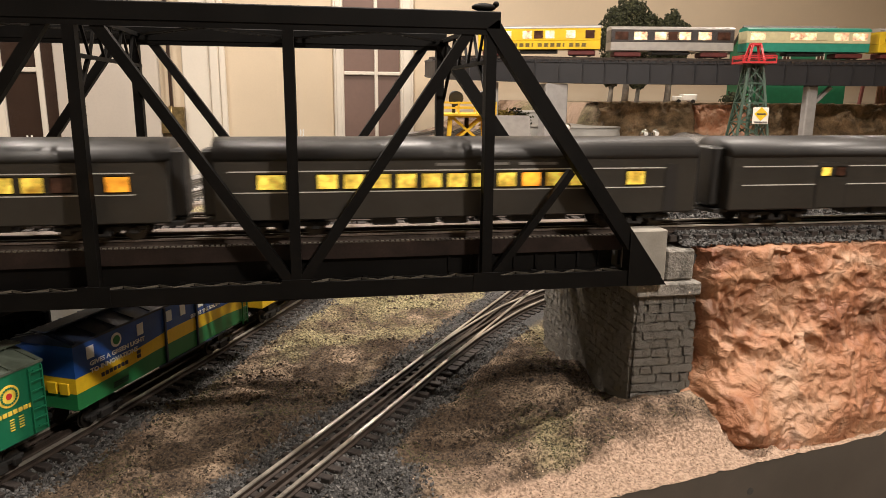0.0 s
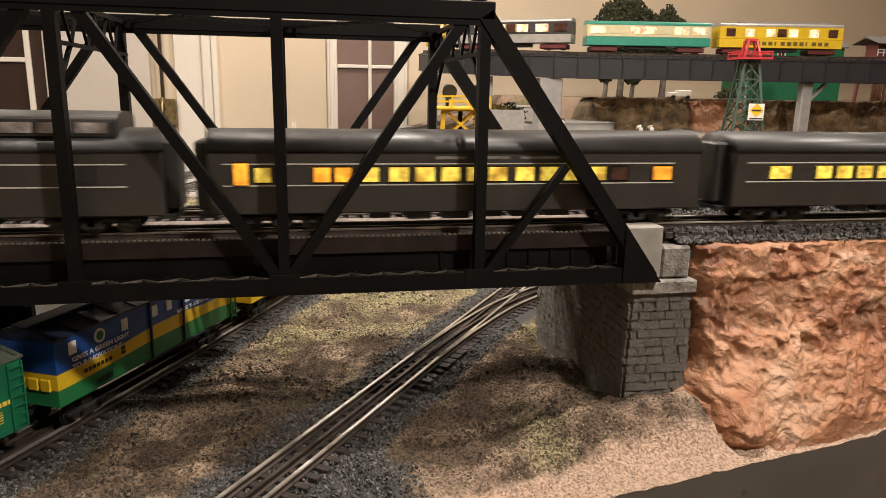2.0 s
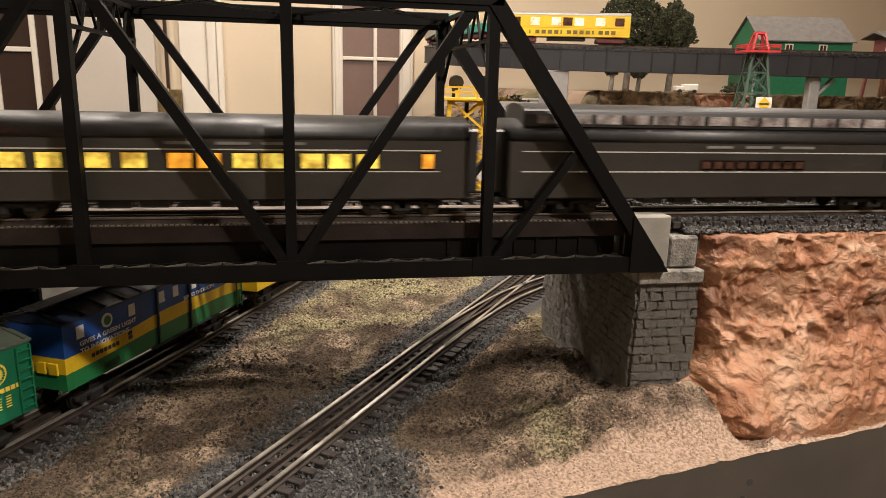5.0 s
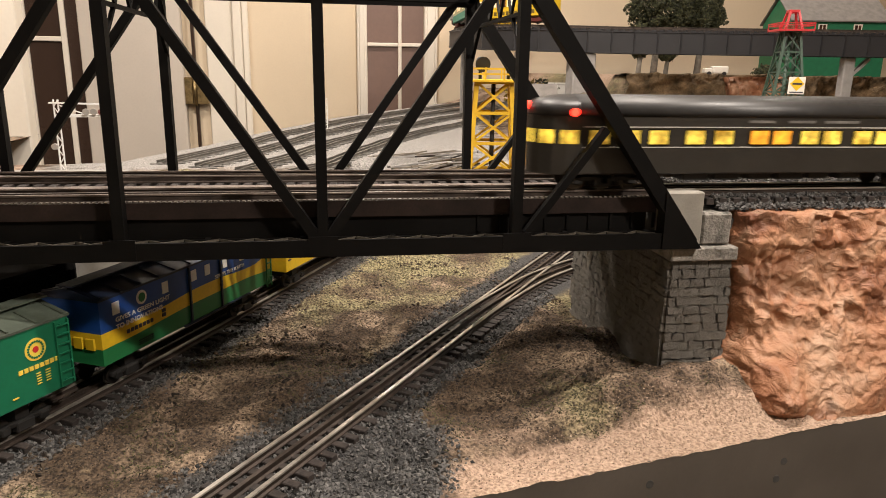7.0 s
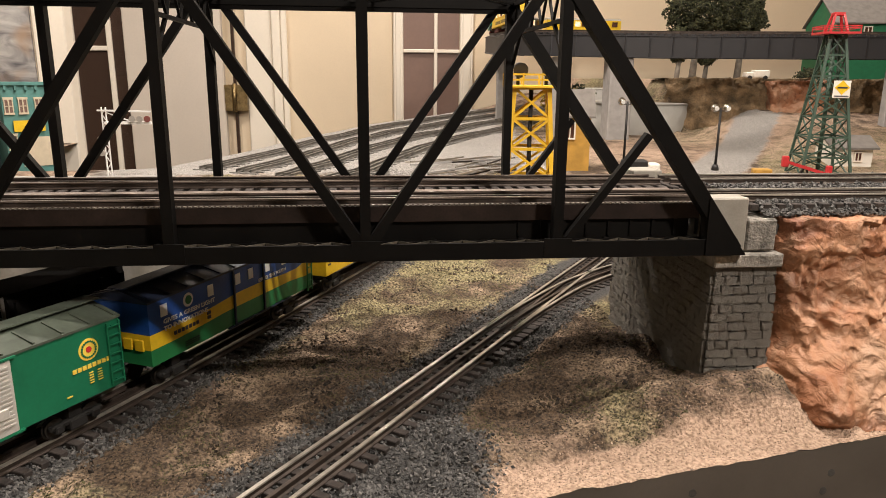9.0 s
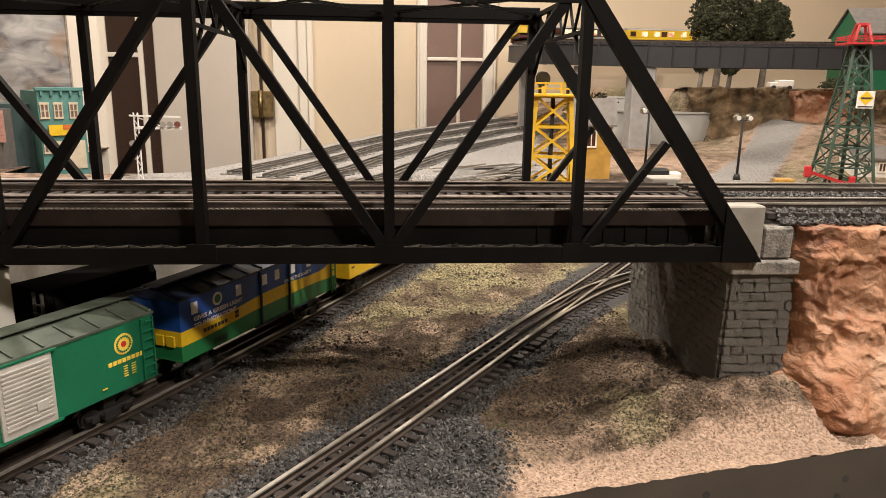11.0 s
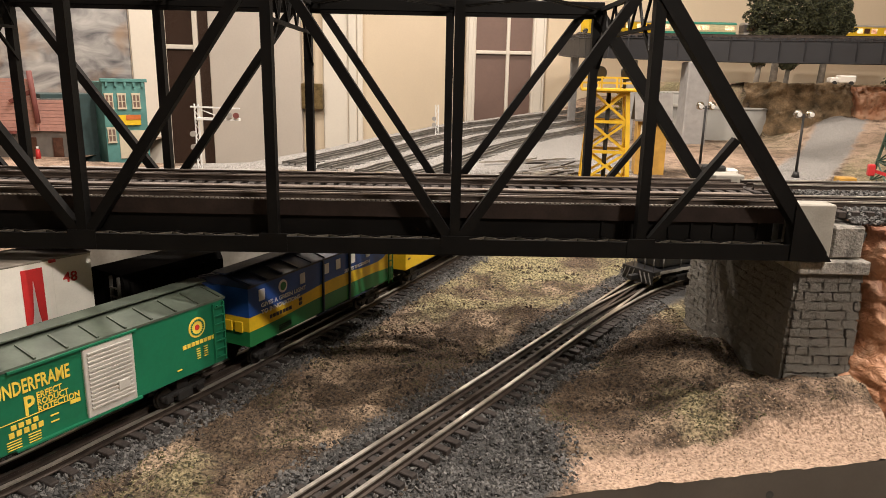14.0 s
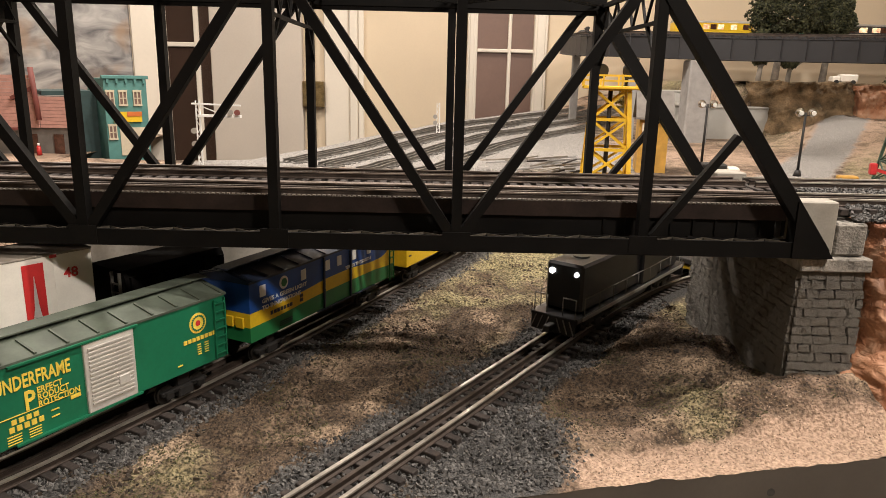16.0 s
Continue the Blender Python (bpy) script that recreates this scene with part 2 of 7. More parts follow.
def tube(bm, a, b, r0, r1=None, seg=12, slot=0, caps=True):
    a, b = Vector(a), Vector(b)
    r1 = r0 if r1 is None else r1
    u = (b - a).normalized()
    s = u.cross(Vector((0, 0, 1)) if abs(u.z) < 0.9 else Vector((1, 0, 0))).normalized()
    t = u.cross(s)
    rings = []
    for p, r in ((a, r0), (b, r1)):
        rings.append([bm.verts.new(p + (s * math.cos(k * math.tau / seg) + t * math.sin(k * math.tau / seg)) * r) for k in range(seg)])
    for k in range(seg):
        f = bm.faces.new((rings[0][k], rings[0][(k + 1) % seg], rings[1][(k + 1) % seg], rings[1][k]))
        f.material_index = slot
        f.smooth = True
    if caps:
        bm.faces.new(rings[0][::-1]).material_index = slot
        bm.faces.new(rings[1]).material_index = slot


def prism(bm, profile, axis_from, axis_to, slot=0):
    """Extrudes a (y, z) outline along x."""
    a = [bm.verts.new((axis_from, y, z)) for y, z in profile]
    b = [bm.verts.new((axis_to, y, z)) for y, z in profile]
    k = len(profile)
    for i in range(k):
        bm.faces.new((a[i], a[(i + 1) % k], b[(i + 1) % k], b[i])).material_index = slot
    bm.faces.new(a[::-1]).material_index = slot
    bm.faces.new(b).material_index = slot


def B():
    return bmesh.new()


def fix(bm):
    bmesh.ops.recalc_face_normals(bm, faces=bm.faces)
    return bm


# ---- tracks' lines ----
RAIL = 0.016


def along(points, step):
    """Even steps along a smooth line through points: (x, y, heading)."""
    p = [Vector((*q, 0)) for q in points]
    p = [p[0] * 2 - p[1]] + p + [p[-1] * 2 - p[-2]]
    dense = []
    for i in range(1, len(p) - 2):
        for k in range(40):
            t = k / 40
            a, b, c, d = p[i - 1], p[i], p[i + 1], p[i + 2]
            dense.append(0.5 * (2 * b + (c - a) * t + (2 * a - 5 * b + 4 * c - d) * t * t + (3 * b - a - 3 * c + d) * t ** 3))
    dense.append(p[-2])
    out, need = [], 0.0
    for a, b in zip(dense, dense[1:]):
        seg = (b - a).length
        while need <= seg:
            q = a + (b - a) * (need / seg)
            out.append((q.x, q.y, math.atan2(b.y - a.y, b.x - a.x)))
            need += step
        need -= seg
    return out


LINE_LEFT = [(-0.46, 0.28), (-0.352, 0.437), (-0.310, 0.514), (-0.250, 0.624), (-0.163, 0.797), (-0.021, 1.098), (0.10, 1.36)]
LINE_OUTER = [(-0.55, 0.40), (-0.432, 0.56), (-0.335, 0.70), (-0.240, 0.87), (-0.095, 1.16), (0.0, 1.40)]
LINE_MAIN = [(-0.178, 0.325), (-0.0865, 0.457), (0.035, 0.631), (0.166, 0.820), (0.31, 1.028), (0.48, 1.27)]
LINE_BRANCH = [(0.135, 0.775), (0.200, 0.862), (0.300, 0.975), (0.43, 1.07), (0.62, 1.145), (0.86, 1.175), (1.25, 1.175)]
LOW_LINES = [along(q, 0.01) for q in (LINE_LEFT, LINE_OUTER, LINE_MAIN, LINE_BRANCH)]
LOW_PTS = np.array([(x, y) for q in LOW_LINES for x, y, _ in q])
NEAR_Y, FAR_Y, UP = 0.622, 0.727, 0.186


def edge_y(x):
    """The front edge of the layout."""
    return min(0.556, 0.432 + 0.2 * (x - 0.02)) if x > 0.0 else max(0.26, 0.428 + 0.62 * x)


def smooth01(a, b, v):
    if a > b:
        return 1 - smooth01(b, a, v)
    t = min(1.0, max(0.0, (v - a) / (b - a)))
    return t * t * (3 - 2 * t)


def fuzz(x, y, s, seed=0.0):
    return noise.noise(Vector((x * s + seed, y * s - seed, seed)))


GAP_X, GAP_Y = np.arange(-0.66, 1.40, 0.005), np.arange(0.24, 1.46, 0.005)
GAP = np.array([np.sqrt((LOW_PTS[:, 0, None] - GAP_X[None]) ** 2 + (LOW_PTS[:, 1, None] - y) ** 2).min(0) for y in GAP_Y])


def track_gap(x, y):
    """Distance to the nearest lower track, from a table."""
    u, v = (x + 0.66) / 0.005, (y - 0.24) / 0.005
    i, j = int(u), int(v)
    if u < 0 or v < 0 or i >= len(GAP_X) - 1 or j >= len(GAP_Y) - 1:
        return 1.0
    u, v = u - i, v - j
    return float((GAP[j, i] * (1 - u) + GAP[j, i + 1] * u) * (1 - v) + (GAP[j + 1, i] * (1 - u) + GAP[j + 1, i + 1] * u) * v)


def land(x, y):
    """Height of the scenery: valley floor, mounds by the abutment, bank behind."""
    d = track_gap(x, y)
    h = -0.0112
    bumps = 0.010 * fuzz(x, y, 9) + 0.007 * fuzz(x, y, 26, 3.1) + 0.0042 * fuzz(x, y, 70, 7.7) + 0.0022 * fuzz(x, y, 160, 1.7)
    h += bumps * (0.12 + 0.88 * smooth01(0.022, 0.06, d))
    off = float(smooth01(0.032, 0.07, d))
    h += 0.030 * off * math.exp(-((x - 0.235) / 0.075) ** 2 - ((y - 0.69) / 0.07) ** 2)
    h += 0.041 * off * math.exp(-((x - 0.305) / 0.11) ** 2 - ((y - 0.560) / 0.05) ** 2)
    h += 0.006 * off * math.exp(-((x + 0.07) / 0.06) ** 2 - ((y - 0.66) / 0.16) ** 2)
    back = float(smooth01(1.12, 1.30, y - 0.05 * fuzz(x, y, 5)))
    h += back * (0.112 - 0.006 * max(0.0, y - 1.3))
    right = float(smooth01(0.34, 0.40, x) * smooth01(0.60, 0.62, y))
    if right > 0:
        h = max(h, right * (0.168 - 0.068 * float(smooth01(0.80, 1.2, y))))
    e = float(smooth01(0.0, 0.05, y - edge_y(x)))
    h = -0.0105 + 0.0012 * fuzz(x, y, 60) + (h + 0.0105) * e
    lip = (1 - smooth01(0.0, 0.10, y - edge_y(x))) * smooth01(0.02, 0.10, x)
    h += lip * (0.010 * abs(fuzz(x, y, 38, 8.0)) + 0.006 * abs(fuzz(x, y, 85, 3.0)) + 0.006 * max(0.0, fuzz(x, y, 60, 5.0) - 0.1)) * (0.35 + 0.65 * e)
    return -0.009 + (h + 0.009) * float(smooth01(0.04, 0.085, d)) if y > 0.8 else h


def land_zone(x, y):
    d = track_gap(x, y)
    e = y - edge_y(x)
    grit = 1 - smooth01(0.030, 0.075, d)
    mid = 1 - smooth01(0.05, 0.11, math.hypot((x + 0.0) / 1.0, (y - 0.50) / 1.1))
    grit = max(float(grit), float(mid) * 0.9)
    if x > 0.36 and 0.60 < y < 0.85:
        grit = 1.0
    turf = 0.12 + 0.6 * fuzz(x, y, 12, 2.0) + 0.5 * float(smooth01(0.8, 0.95, y)) + 0.35 * math.exp(-((x - 0.12) / 0.07) ** 2 - ((y - 0.50) / 0.05) ** 2)
    sand = (1 - 0.75 * float(smooth01(0.02, 0.06, e)) - 0.25 * float(smooth01(0.07, 0.10, e))) * float(smooth01(0.02, 0.12, x)) + 0.35 * fuzz(x, y, 7, 9.0) + 0.1
    return (min(1, max(0, grit)), min(1, max(0, turf)), min(1, max(0, sand)), 0)


def sheet(name, xs, ys, hfun, zfun, material, kind, label, category):
    nx, ny = len(xs), len(ys)
    verts, cols = [], []
    for j in range(ny):
        for i in range(nx):
            x = xs[i]
            y = ys[j] if not callable(ys[j]) else ys[j](x)
            verts.append((x, y, hfun(x, y)))
            cols.append(zfun(x, y))
    faces = [(j * nx + i, j * nx + i + 1, (j + 1) * nx + i + 1, (j + 1) * nx + i) for j in range(ny - 1) for i in range(nx - 1)]
    me = bpy.data.meshes.new(name)
    me.from_pydata(verts, [], faces)
    ca = me.color_attributes.new("zone", "FLOAT_COLOR", "POINT")
    ca.data.foreach_set("color", np.array(cols, dtype=np.float32).ravel())
    for p in me.polygons:
        p.use_smooth = True
    me.materials.append(material)
    return tagged(new(name, me), label, category, kind=kind)


def valley_sheet():
    xs = list(np.linspace(-0.60, 0.72, 400))
    n = 240

    def row(k):
        t = (k / n) ** 1.25
        return lambda x: edge_y(x) - 0.0008 + t * (1.34 - edge_y(x))
    return sheet("ground", xs, [row(k) for k in range(n + 1)], land, land_zone, M_GROUND, "structure",
                 "model railway scenery of brown soil, turf and sandy plaster", "ground")


valley_sheet()


def back_edge(x):
    """The far edge of the layout, along the aisle."""
    pts = [(-3, 2.25), (-0.87, 2.25), (-0.86, 1.56), (-0.44, 1.56), (-0.164, 2.054), (0.49, 2.93), (0.62, 3.22), (4, 3.22)]
    return float(np.interp(x, [p[0] for p in pts], [p[1] for p in pts]))


def upper(x, y):
    """Height of the upper level behind the bridge."""
    s = 0.045 * smooth01(-0.5, 0.0, x) + 0.020 * float(smooth01(0.45, 0.75, x)) + 0.14 * float(smooth01(0.85, 1.08, x))
    h = 0.1 - 0.012 * smooth01(-0.3, -0.6, x) + s * max(0.0, y - 1.38)
    h = min(h, 0.222) + 0.004 * fuzz(x, y, 6) + 0.0015 * fuzz(x, y, 30)
    f = float(smooth01(0.0, 0.09, y - (1.95 - 0.12 * (x - 0.83)) - 0.06 * fuzz(x, y, 5) - 0.035 * fuzz(x, y, 17, 2.0) - 0.03 * fuzz(x, y, 42, 5.0)) * smooth01(0.78, 0.86, x))
    h = h * (1 - f) + 0.287 * f + 0.06 * f * (1 - f) * (fuzz(x, y, 30, 6.0) + fuzz(x, y, 70, 8.0))
    return h


def back_sheet():
    def h(x, y):
        d = track_gap(x, y)
        if y < 1.32 and -0.6 < x < 0.71:
            return -0.04
        if x <= -0.58 and y < 1.25:
            return -0.03 + 0.12 * float(smooth01(1.0, 1.25, y))
        g = 0.168 - 0.068 * float(smooth01(0.80, 1.2, y)) + 0.003 * fuzz(x, y, 20) if y < 1.38 and x > 0.6 else upper(x, y)
        if x > 0.6 and y < 0.59:
            g = -0.03
        return -0.012 + (g + 0.012) * float(smooth01(0.04, 0.085, d))

    def zn(x, y):
        road = 1 - float(smooth01(0.05, 0.09, abs(x - (0.70 + 0.75 * (y - 1.40)))))
        yard = float(smooth01(0.5, 0.3, x) * smooth01(1.3, 1.5, y) * smooth01(-0.64, -0.48, x))
        face = float(smooth01(-0.05, 0.0, y - (1.96 - 0.12 * (x - 0.83))) * smooth01(0.22, 0.12, y - (1.96 - 0.12 * (x - 0.83))) * smooth01(0.70, 0.78, x))
        if face > 0.4:
            rock = float(smooth01(0.05, 0.02, abs(x - 1.16)))
            return (0.0, 0.35 * (1 - rock) + 0.3 * fuzz(x, y, 14, 3.0), 0.9 * rock, 0)
        return (0.0, 0.25 + 0.5 * fuzz(x, y, 3, 5.0) + 0.3 * float(smooth01(0.7, 0.9, x)) - 0.6 * road, 0.5 + 0.4 * fuzz(x, y, 2.5, 1.0) + 0.3 * road - 0.5 * yard, max(0.85 * road * float(smooth01(0.4, 0.6, x) * smooth01(1.97, 1.90, y)), 0.95 * yard))
    xs = sorted(set(list(np.linspace(-2.4, -0.9, 30)) + list(np.linspace(-0.87, 1.9, 160)) + list(np.linspace(1.92, 3.6, 30))))
    rows = [(lambda x, t=t: edge_y(x) + 0.004 + t * (back_edge(x) - edge_y(x))) for t in np.linspace(0, 1, 130)]
    return sheet("ground_back", xs, rows, h, zn, M_GROUND, "structure", "sandy upper level of the model railway with dry grass", "ground")


back_sheet()


def fascia():
    bm = B()
    xs = [-2.4, -0.6] + list(np.linspace(-0.27, 0.95, 123)) + [1.3, 3.6]
    rows = []
    for x in xs:
        y = edge_y(x)
        top = land(x, y) - 0.0006 if -0.6 < x < 0.72 else -0.014
        rows.append([bm.verts.new((x, y + dy, z)) for dy, z in ((0, top), (0, -0.35), (0.018, -0.35), (0.018, top - 0.004))])
    for a, b in zip(rows, rows[1:]):
        for i in range(4):
            bm.faces.new((a[i], a[(i + 1) % 4], b[(i + 1) % 4], b[i]))
    bm.faces.new(rows[0])
    bm.faces.new(rows[-1][::-1])
    f = tagged(part("fascia", fix(bm), M_FASCIA), "dark grey painted board along the layout edge", "fascia", kind="structure")
    for x, z in ((0.372, -0.036), (0.366, -0.052), (0.236, -0.030), (0.120, -0.034)):
        y = edge_y(x)
        bm = B()
        tube(bm, (x, y + 0.001, z), (x, y - 0.0006, z), 0.0034, seg=14)
        part("screw_hole", fix(bm), M_MORTAR, f)
    return f


fascia()

def bank_face(name, x0, x1, z0, z1, out, material, label, nx=240, nz=44):
    """A craggy bank along the far hill's edge, leaning back as it rises."""
    verts = []
    for j in range(nz + 1):
        t = j / nz
        for i in range(nx + 1):
            x = x0 + (x1 - x0) * i / nx
            ends = float(smooth01(0.0, 0.1, i / nx) * smooth01(1.0, 0.9, i / nx))
            z = z0 + (z1 - z0) * t
            y = 1.955 - 0.12 * (x - 0.83) - 0.06 * (1 - t) ** 1.3 + 0.05 * fuzz(x, 0, 6, 3.0)
            y -= out * ends + 0.02 * noise.noise(Vector((x * 22, 1.0, z * 26))) + 0.016 * abs(noise.noise(Vector((x * 48, 4.0, z * 40)))) + 0.007 * noise.noise(Vector((x * 120, 2.0, z * 110)))
            verts.append((x, y + 0.06 * (1 - ends), z + 0.008 * noise.noise(Vector((x * 40, 8.0, t * 3)))))
    last = len(verts) - nx - 1
    for i in range(nx + 1):
        verts.append((verts[last + i][0], verts[last + i][1] + 0.12, z1 - 0.004))
    faces = [(j * (nx + 1) + i, j * (nx + 1) + i + 1, (j + 1) * (nx + 1) + i + 1, (j + 1) * (nx + 1) + i) for j in range(nz + 1) for i in range(nx)]
    me = bpy.data.meshes.new(name)
    me.from_pydata(verts, [], faces)
    for p in me.polygons:
        p.use_smooth = True
    me.materials.append(material)
    return tagged(new(name, me), label, "bank", kind="structure")


bank_face("hill_bank", 0.84, 1.95, 0.10, 0.291, 0.0, M_HILL, "steep brown bank with dry olive turf")
bank_face("rock_outcrop", 1.09, 1.27, 0.14, 0.286, 0.022, M_ROCK, "orange plaster rock outcrop in the bank", nx=70)

# ---- tracks ----


def tie_mesh(length, width, height):
    bm = B()
    box(bm, -width / 2, width / 2, -length / 2, length / 2, -height, 0, bevel=0.0006)
    me = bpy.data.meshes.new("tie")
    bm.to_mesh(me)
    bm.free()
    me.materials.append(M_TIE)
    return me


TIE = tie_mesh(0.062, 0.0075, 0.006)


def rail_sweep(line, off, z, parent, name="rail", head=M_STEEL, web=M_RUST):
    bm = B()
    prof = [(-0.0026, -0.007), (0.0026, -0.007), (0.0026, -0.006), (0.0008, -0.0048), (0.0008, -0.002), (0.0017, -0.0014), (0.0017, 0), (-0.0017, 0), (-0.0017, -0.0014), (-0.0008, -0.002), (-0.0008, -0.0048), (-0.0026, -0.006)]
    prev = None
    for x, y, a in line:
        nx, ny = -math.sin(a), math.cos(a)
        zz = z(len(bm.verts) // 12, x, y) if callable(z) else z
        ring = [bm.verts.new((x + nx * (off + u), y + ny * (off + u), zz + w)) for u, w in prof]
        if prev:
            for i in range(12):
                f = bm.faces.new((prev[i], prev[(i + 1) % 12], ring[(i + 1) % 12], ring[i]))
                f.material_index = 0 if i in (5, 6, 7) else 1
        prev = ring
    return part(name, fix(bm), [head, web], parent)


def track(points, z, label, ties=True, step=0.0155, group="tracks", head=M_STEEL):
    t = empty("track", pose(0, 0, 0), label, "track", group)
    line = along(points, 0.02)
    for off in (-RAIL, 0.0, RAIL):
        rail_sweep(line, off, z - (0.001 if off == 0 else 0), t, "rail" if off else "centre_rail", head if off else M_RUST)
    if ties:
        for i, (x, y, a) in enumerate(along(points, step)):
            shared("tie", TIE, t, pose(x, y, z - 0.0068, 0, 0, math.degrees(a) + random.uniform(-1.5, 1.5)))
    return t


track(LINE_LEFT, 0.0, "three-rail track under the parked boxcars, bright outer rails")
track(LINE_OUTER, 0.0, "three-rail siding under the white container car")
track(LINE_MAIN, 0.0, "three-rail track with dark wooden ties crossing the valley")
track(LINE_BRANCH, 0.0, "diverging track of a turnout beyond the bridge", step=0.0155)
for y, what in ((NEAR_Y, "carrying the train"), (FAR_Y, "standing empty")):
    track([(-1.75, y), (-1.0, y), (-0.4, y), (0.300, y)], UP, "dull brown track on the bridge deck, " + what, step=0.0135, head=M_BRIDGERAIL)
    track([(0.301, y), (0.8, y), (1.5, y), (2.4, y), (3.4, y)], UP, "bright-railed upper track in ballast, " + what, step=0.0135)

# ---- bridge ----
NODES = [-0.66, -0.497, -0.336, -0.173, -0.017, 0.144, 0.308]
SPAN = NODES
CH0, CH1, TOP0, TOP1 = 0.139, 0.153, 0.353, 0.371


def lacing(bm, a, b, width, n, th, axis="y"):
    a, b = Vector(a), Vector(b)
    w = Vector((0, width / 2, 0)) if axis == "y" else Vector((0, 0, width / 2))
    for k in range(n):
        p, q = a.lerp(b, k / n), a.lerp(b, (k + 1) / n)
        s = 1 if k % 2 else -1
        bar(bm, p + w * s, q - w * s, th, th * 0.5)


def truss(bridge, y, dep):
    NODES = [x - 0.004 for x in SPAN] if y > 0.7 else SPAN
    bm = B()
    for dy in (-dep / 2 + 0.0012, dep / 2 - 0.0012):
        box(bm, NODES[0], NODES[-1] - 0.005, y + dy - 0.0012, y + dy + 0.0012, CH0, CH1)
    part("bottom_chord", fix(bm), M_BLACK, bridge)
    bm = B()
    lacing(bm, (NODES[0] + 0.03, y, CH1 - 0.0005), (NODES[-1] - 0.04, y, CH1 - 0.0005), dep - 0.003, 66, 0.0019)
    tagged(part("lacing", fix(bm), M_LACE, bridge, "zigzag lacing bars in a lit tan tone"), kind="stuff")
    bm = B()
    box(bm, NODES[1] - 0.005, NODES[-2] + 0.007, y - dep / 2, y + dep / 2, TOP0 + 0.004, TOP1, bevel=0.0008)
    box(bm, NODES[1], NODES[-2] + 0.001, y - dep / 2 + 0.001, y - dep / 2 + 0.003, TOP0, TOP0 + 0.004)
    part("top_chord", fix(bm), M_BLACK, bridge)
    for k in range(1, 6):
        bm = B()
        bar(bm, (NODES[k], y, CH0 + 0.003), (NODES[k], y, TOP0 + 0.006), 0.0085, dep * 0.82)
        part("vertical_post", fix(bm), M_BLACK, bridge)
        bm = B()
        box(bm, NODES[k] - 0.012, NODES[k] + 0.012, y - dep / 2 - 0.0005, y - dep / 2 + 0.0008, CH0 + 0.001, CH1 + 0.003)
        part("gusset_plate", fix(bm), M_BLACK, bridge)
    for a, b in ((1, 2), (3, 2), (3, 4), (5, 4)):
        bm = B()
        sg = 1 if b > a else -1
        bar(bm, (NODES[a] + sg * 0.016, y, TOP0 + 0.005), (NODES[b] - sg * 0.006, y, CH1 + (0.010 if y > 0.7 else 0.002)), 0.0084, dep * 0.7)
        part("diagonal", fix(bm), M_BLACK, bridge)
    for a, b in ((1, 0), (5, 6)):
        bm = B()
        bar(bm, (NODES[a], y, TOP0 + 0.008), (NODES[b] - (0.006 if b else -0.006), y, CH0 + 0.004), 0.0125, dep)
        part("end_post", fix(bm), M_BLACK, bridge)
        bm = B()
        m = (NODES[b] * 0.455 + NODES[a] * 0.545, y, 0.242)
        bar(bm, (NODES[a] + (0.009 if b else -0.009), y, CH1 + 0.001), m, 0.0062, dep * 0.6)
        part("sub_brace", fix(bm), M_BLACK, bridge)
        bm = B()
        sg = 1 if b else -1
        xe = NODES[b]
        pts = [(xe - sg * 0.034, CH0), (xe + sg * 0.003, CH0), (xe - sg * 0.034, CH0 + 0.050)]
        v0 = [bm.verts.new((px, y - dep / 2 - 0.0015, pz)) for px, pz in pts]
        v1 = [bm.verts.new((px, y + dep / 2, pz)) for px, pz in pts]
        bm.faces.new(v0)
        bm.faces.new(v1[::-1])
        for i in range(3):
            bm.faces.new((v0[i], v0[(i + 1) % 3], v1[(i + 1) % 3], v1[i]))
        part("end_gusset", fix(bm), M_BLACK, bridge)


YN, YF = 0.575, 0.788


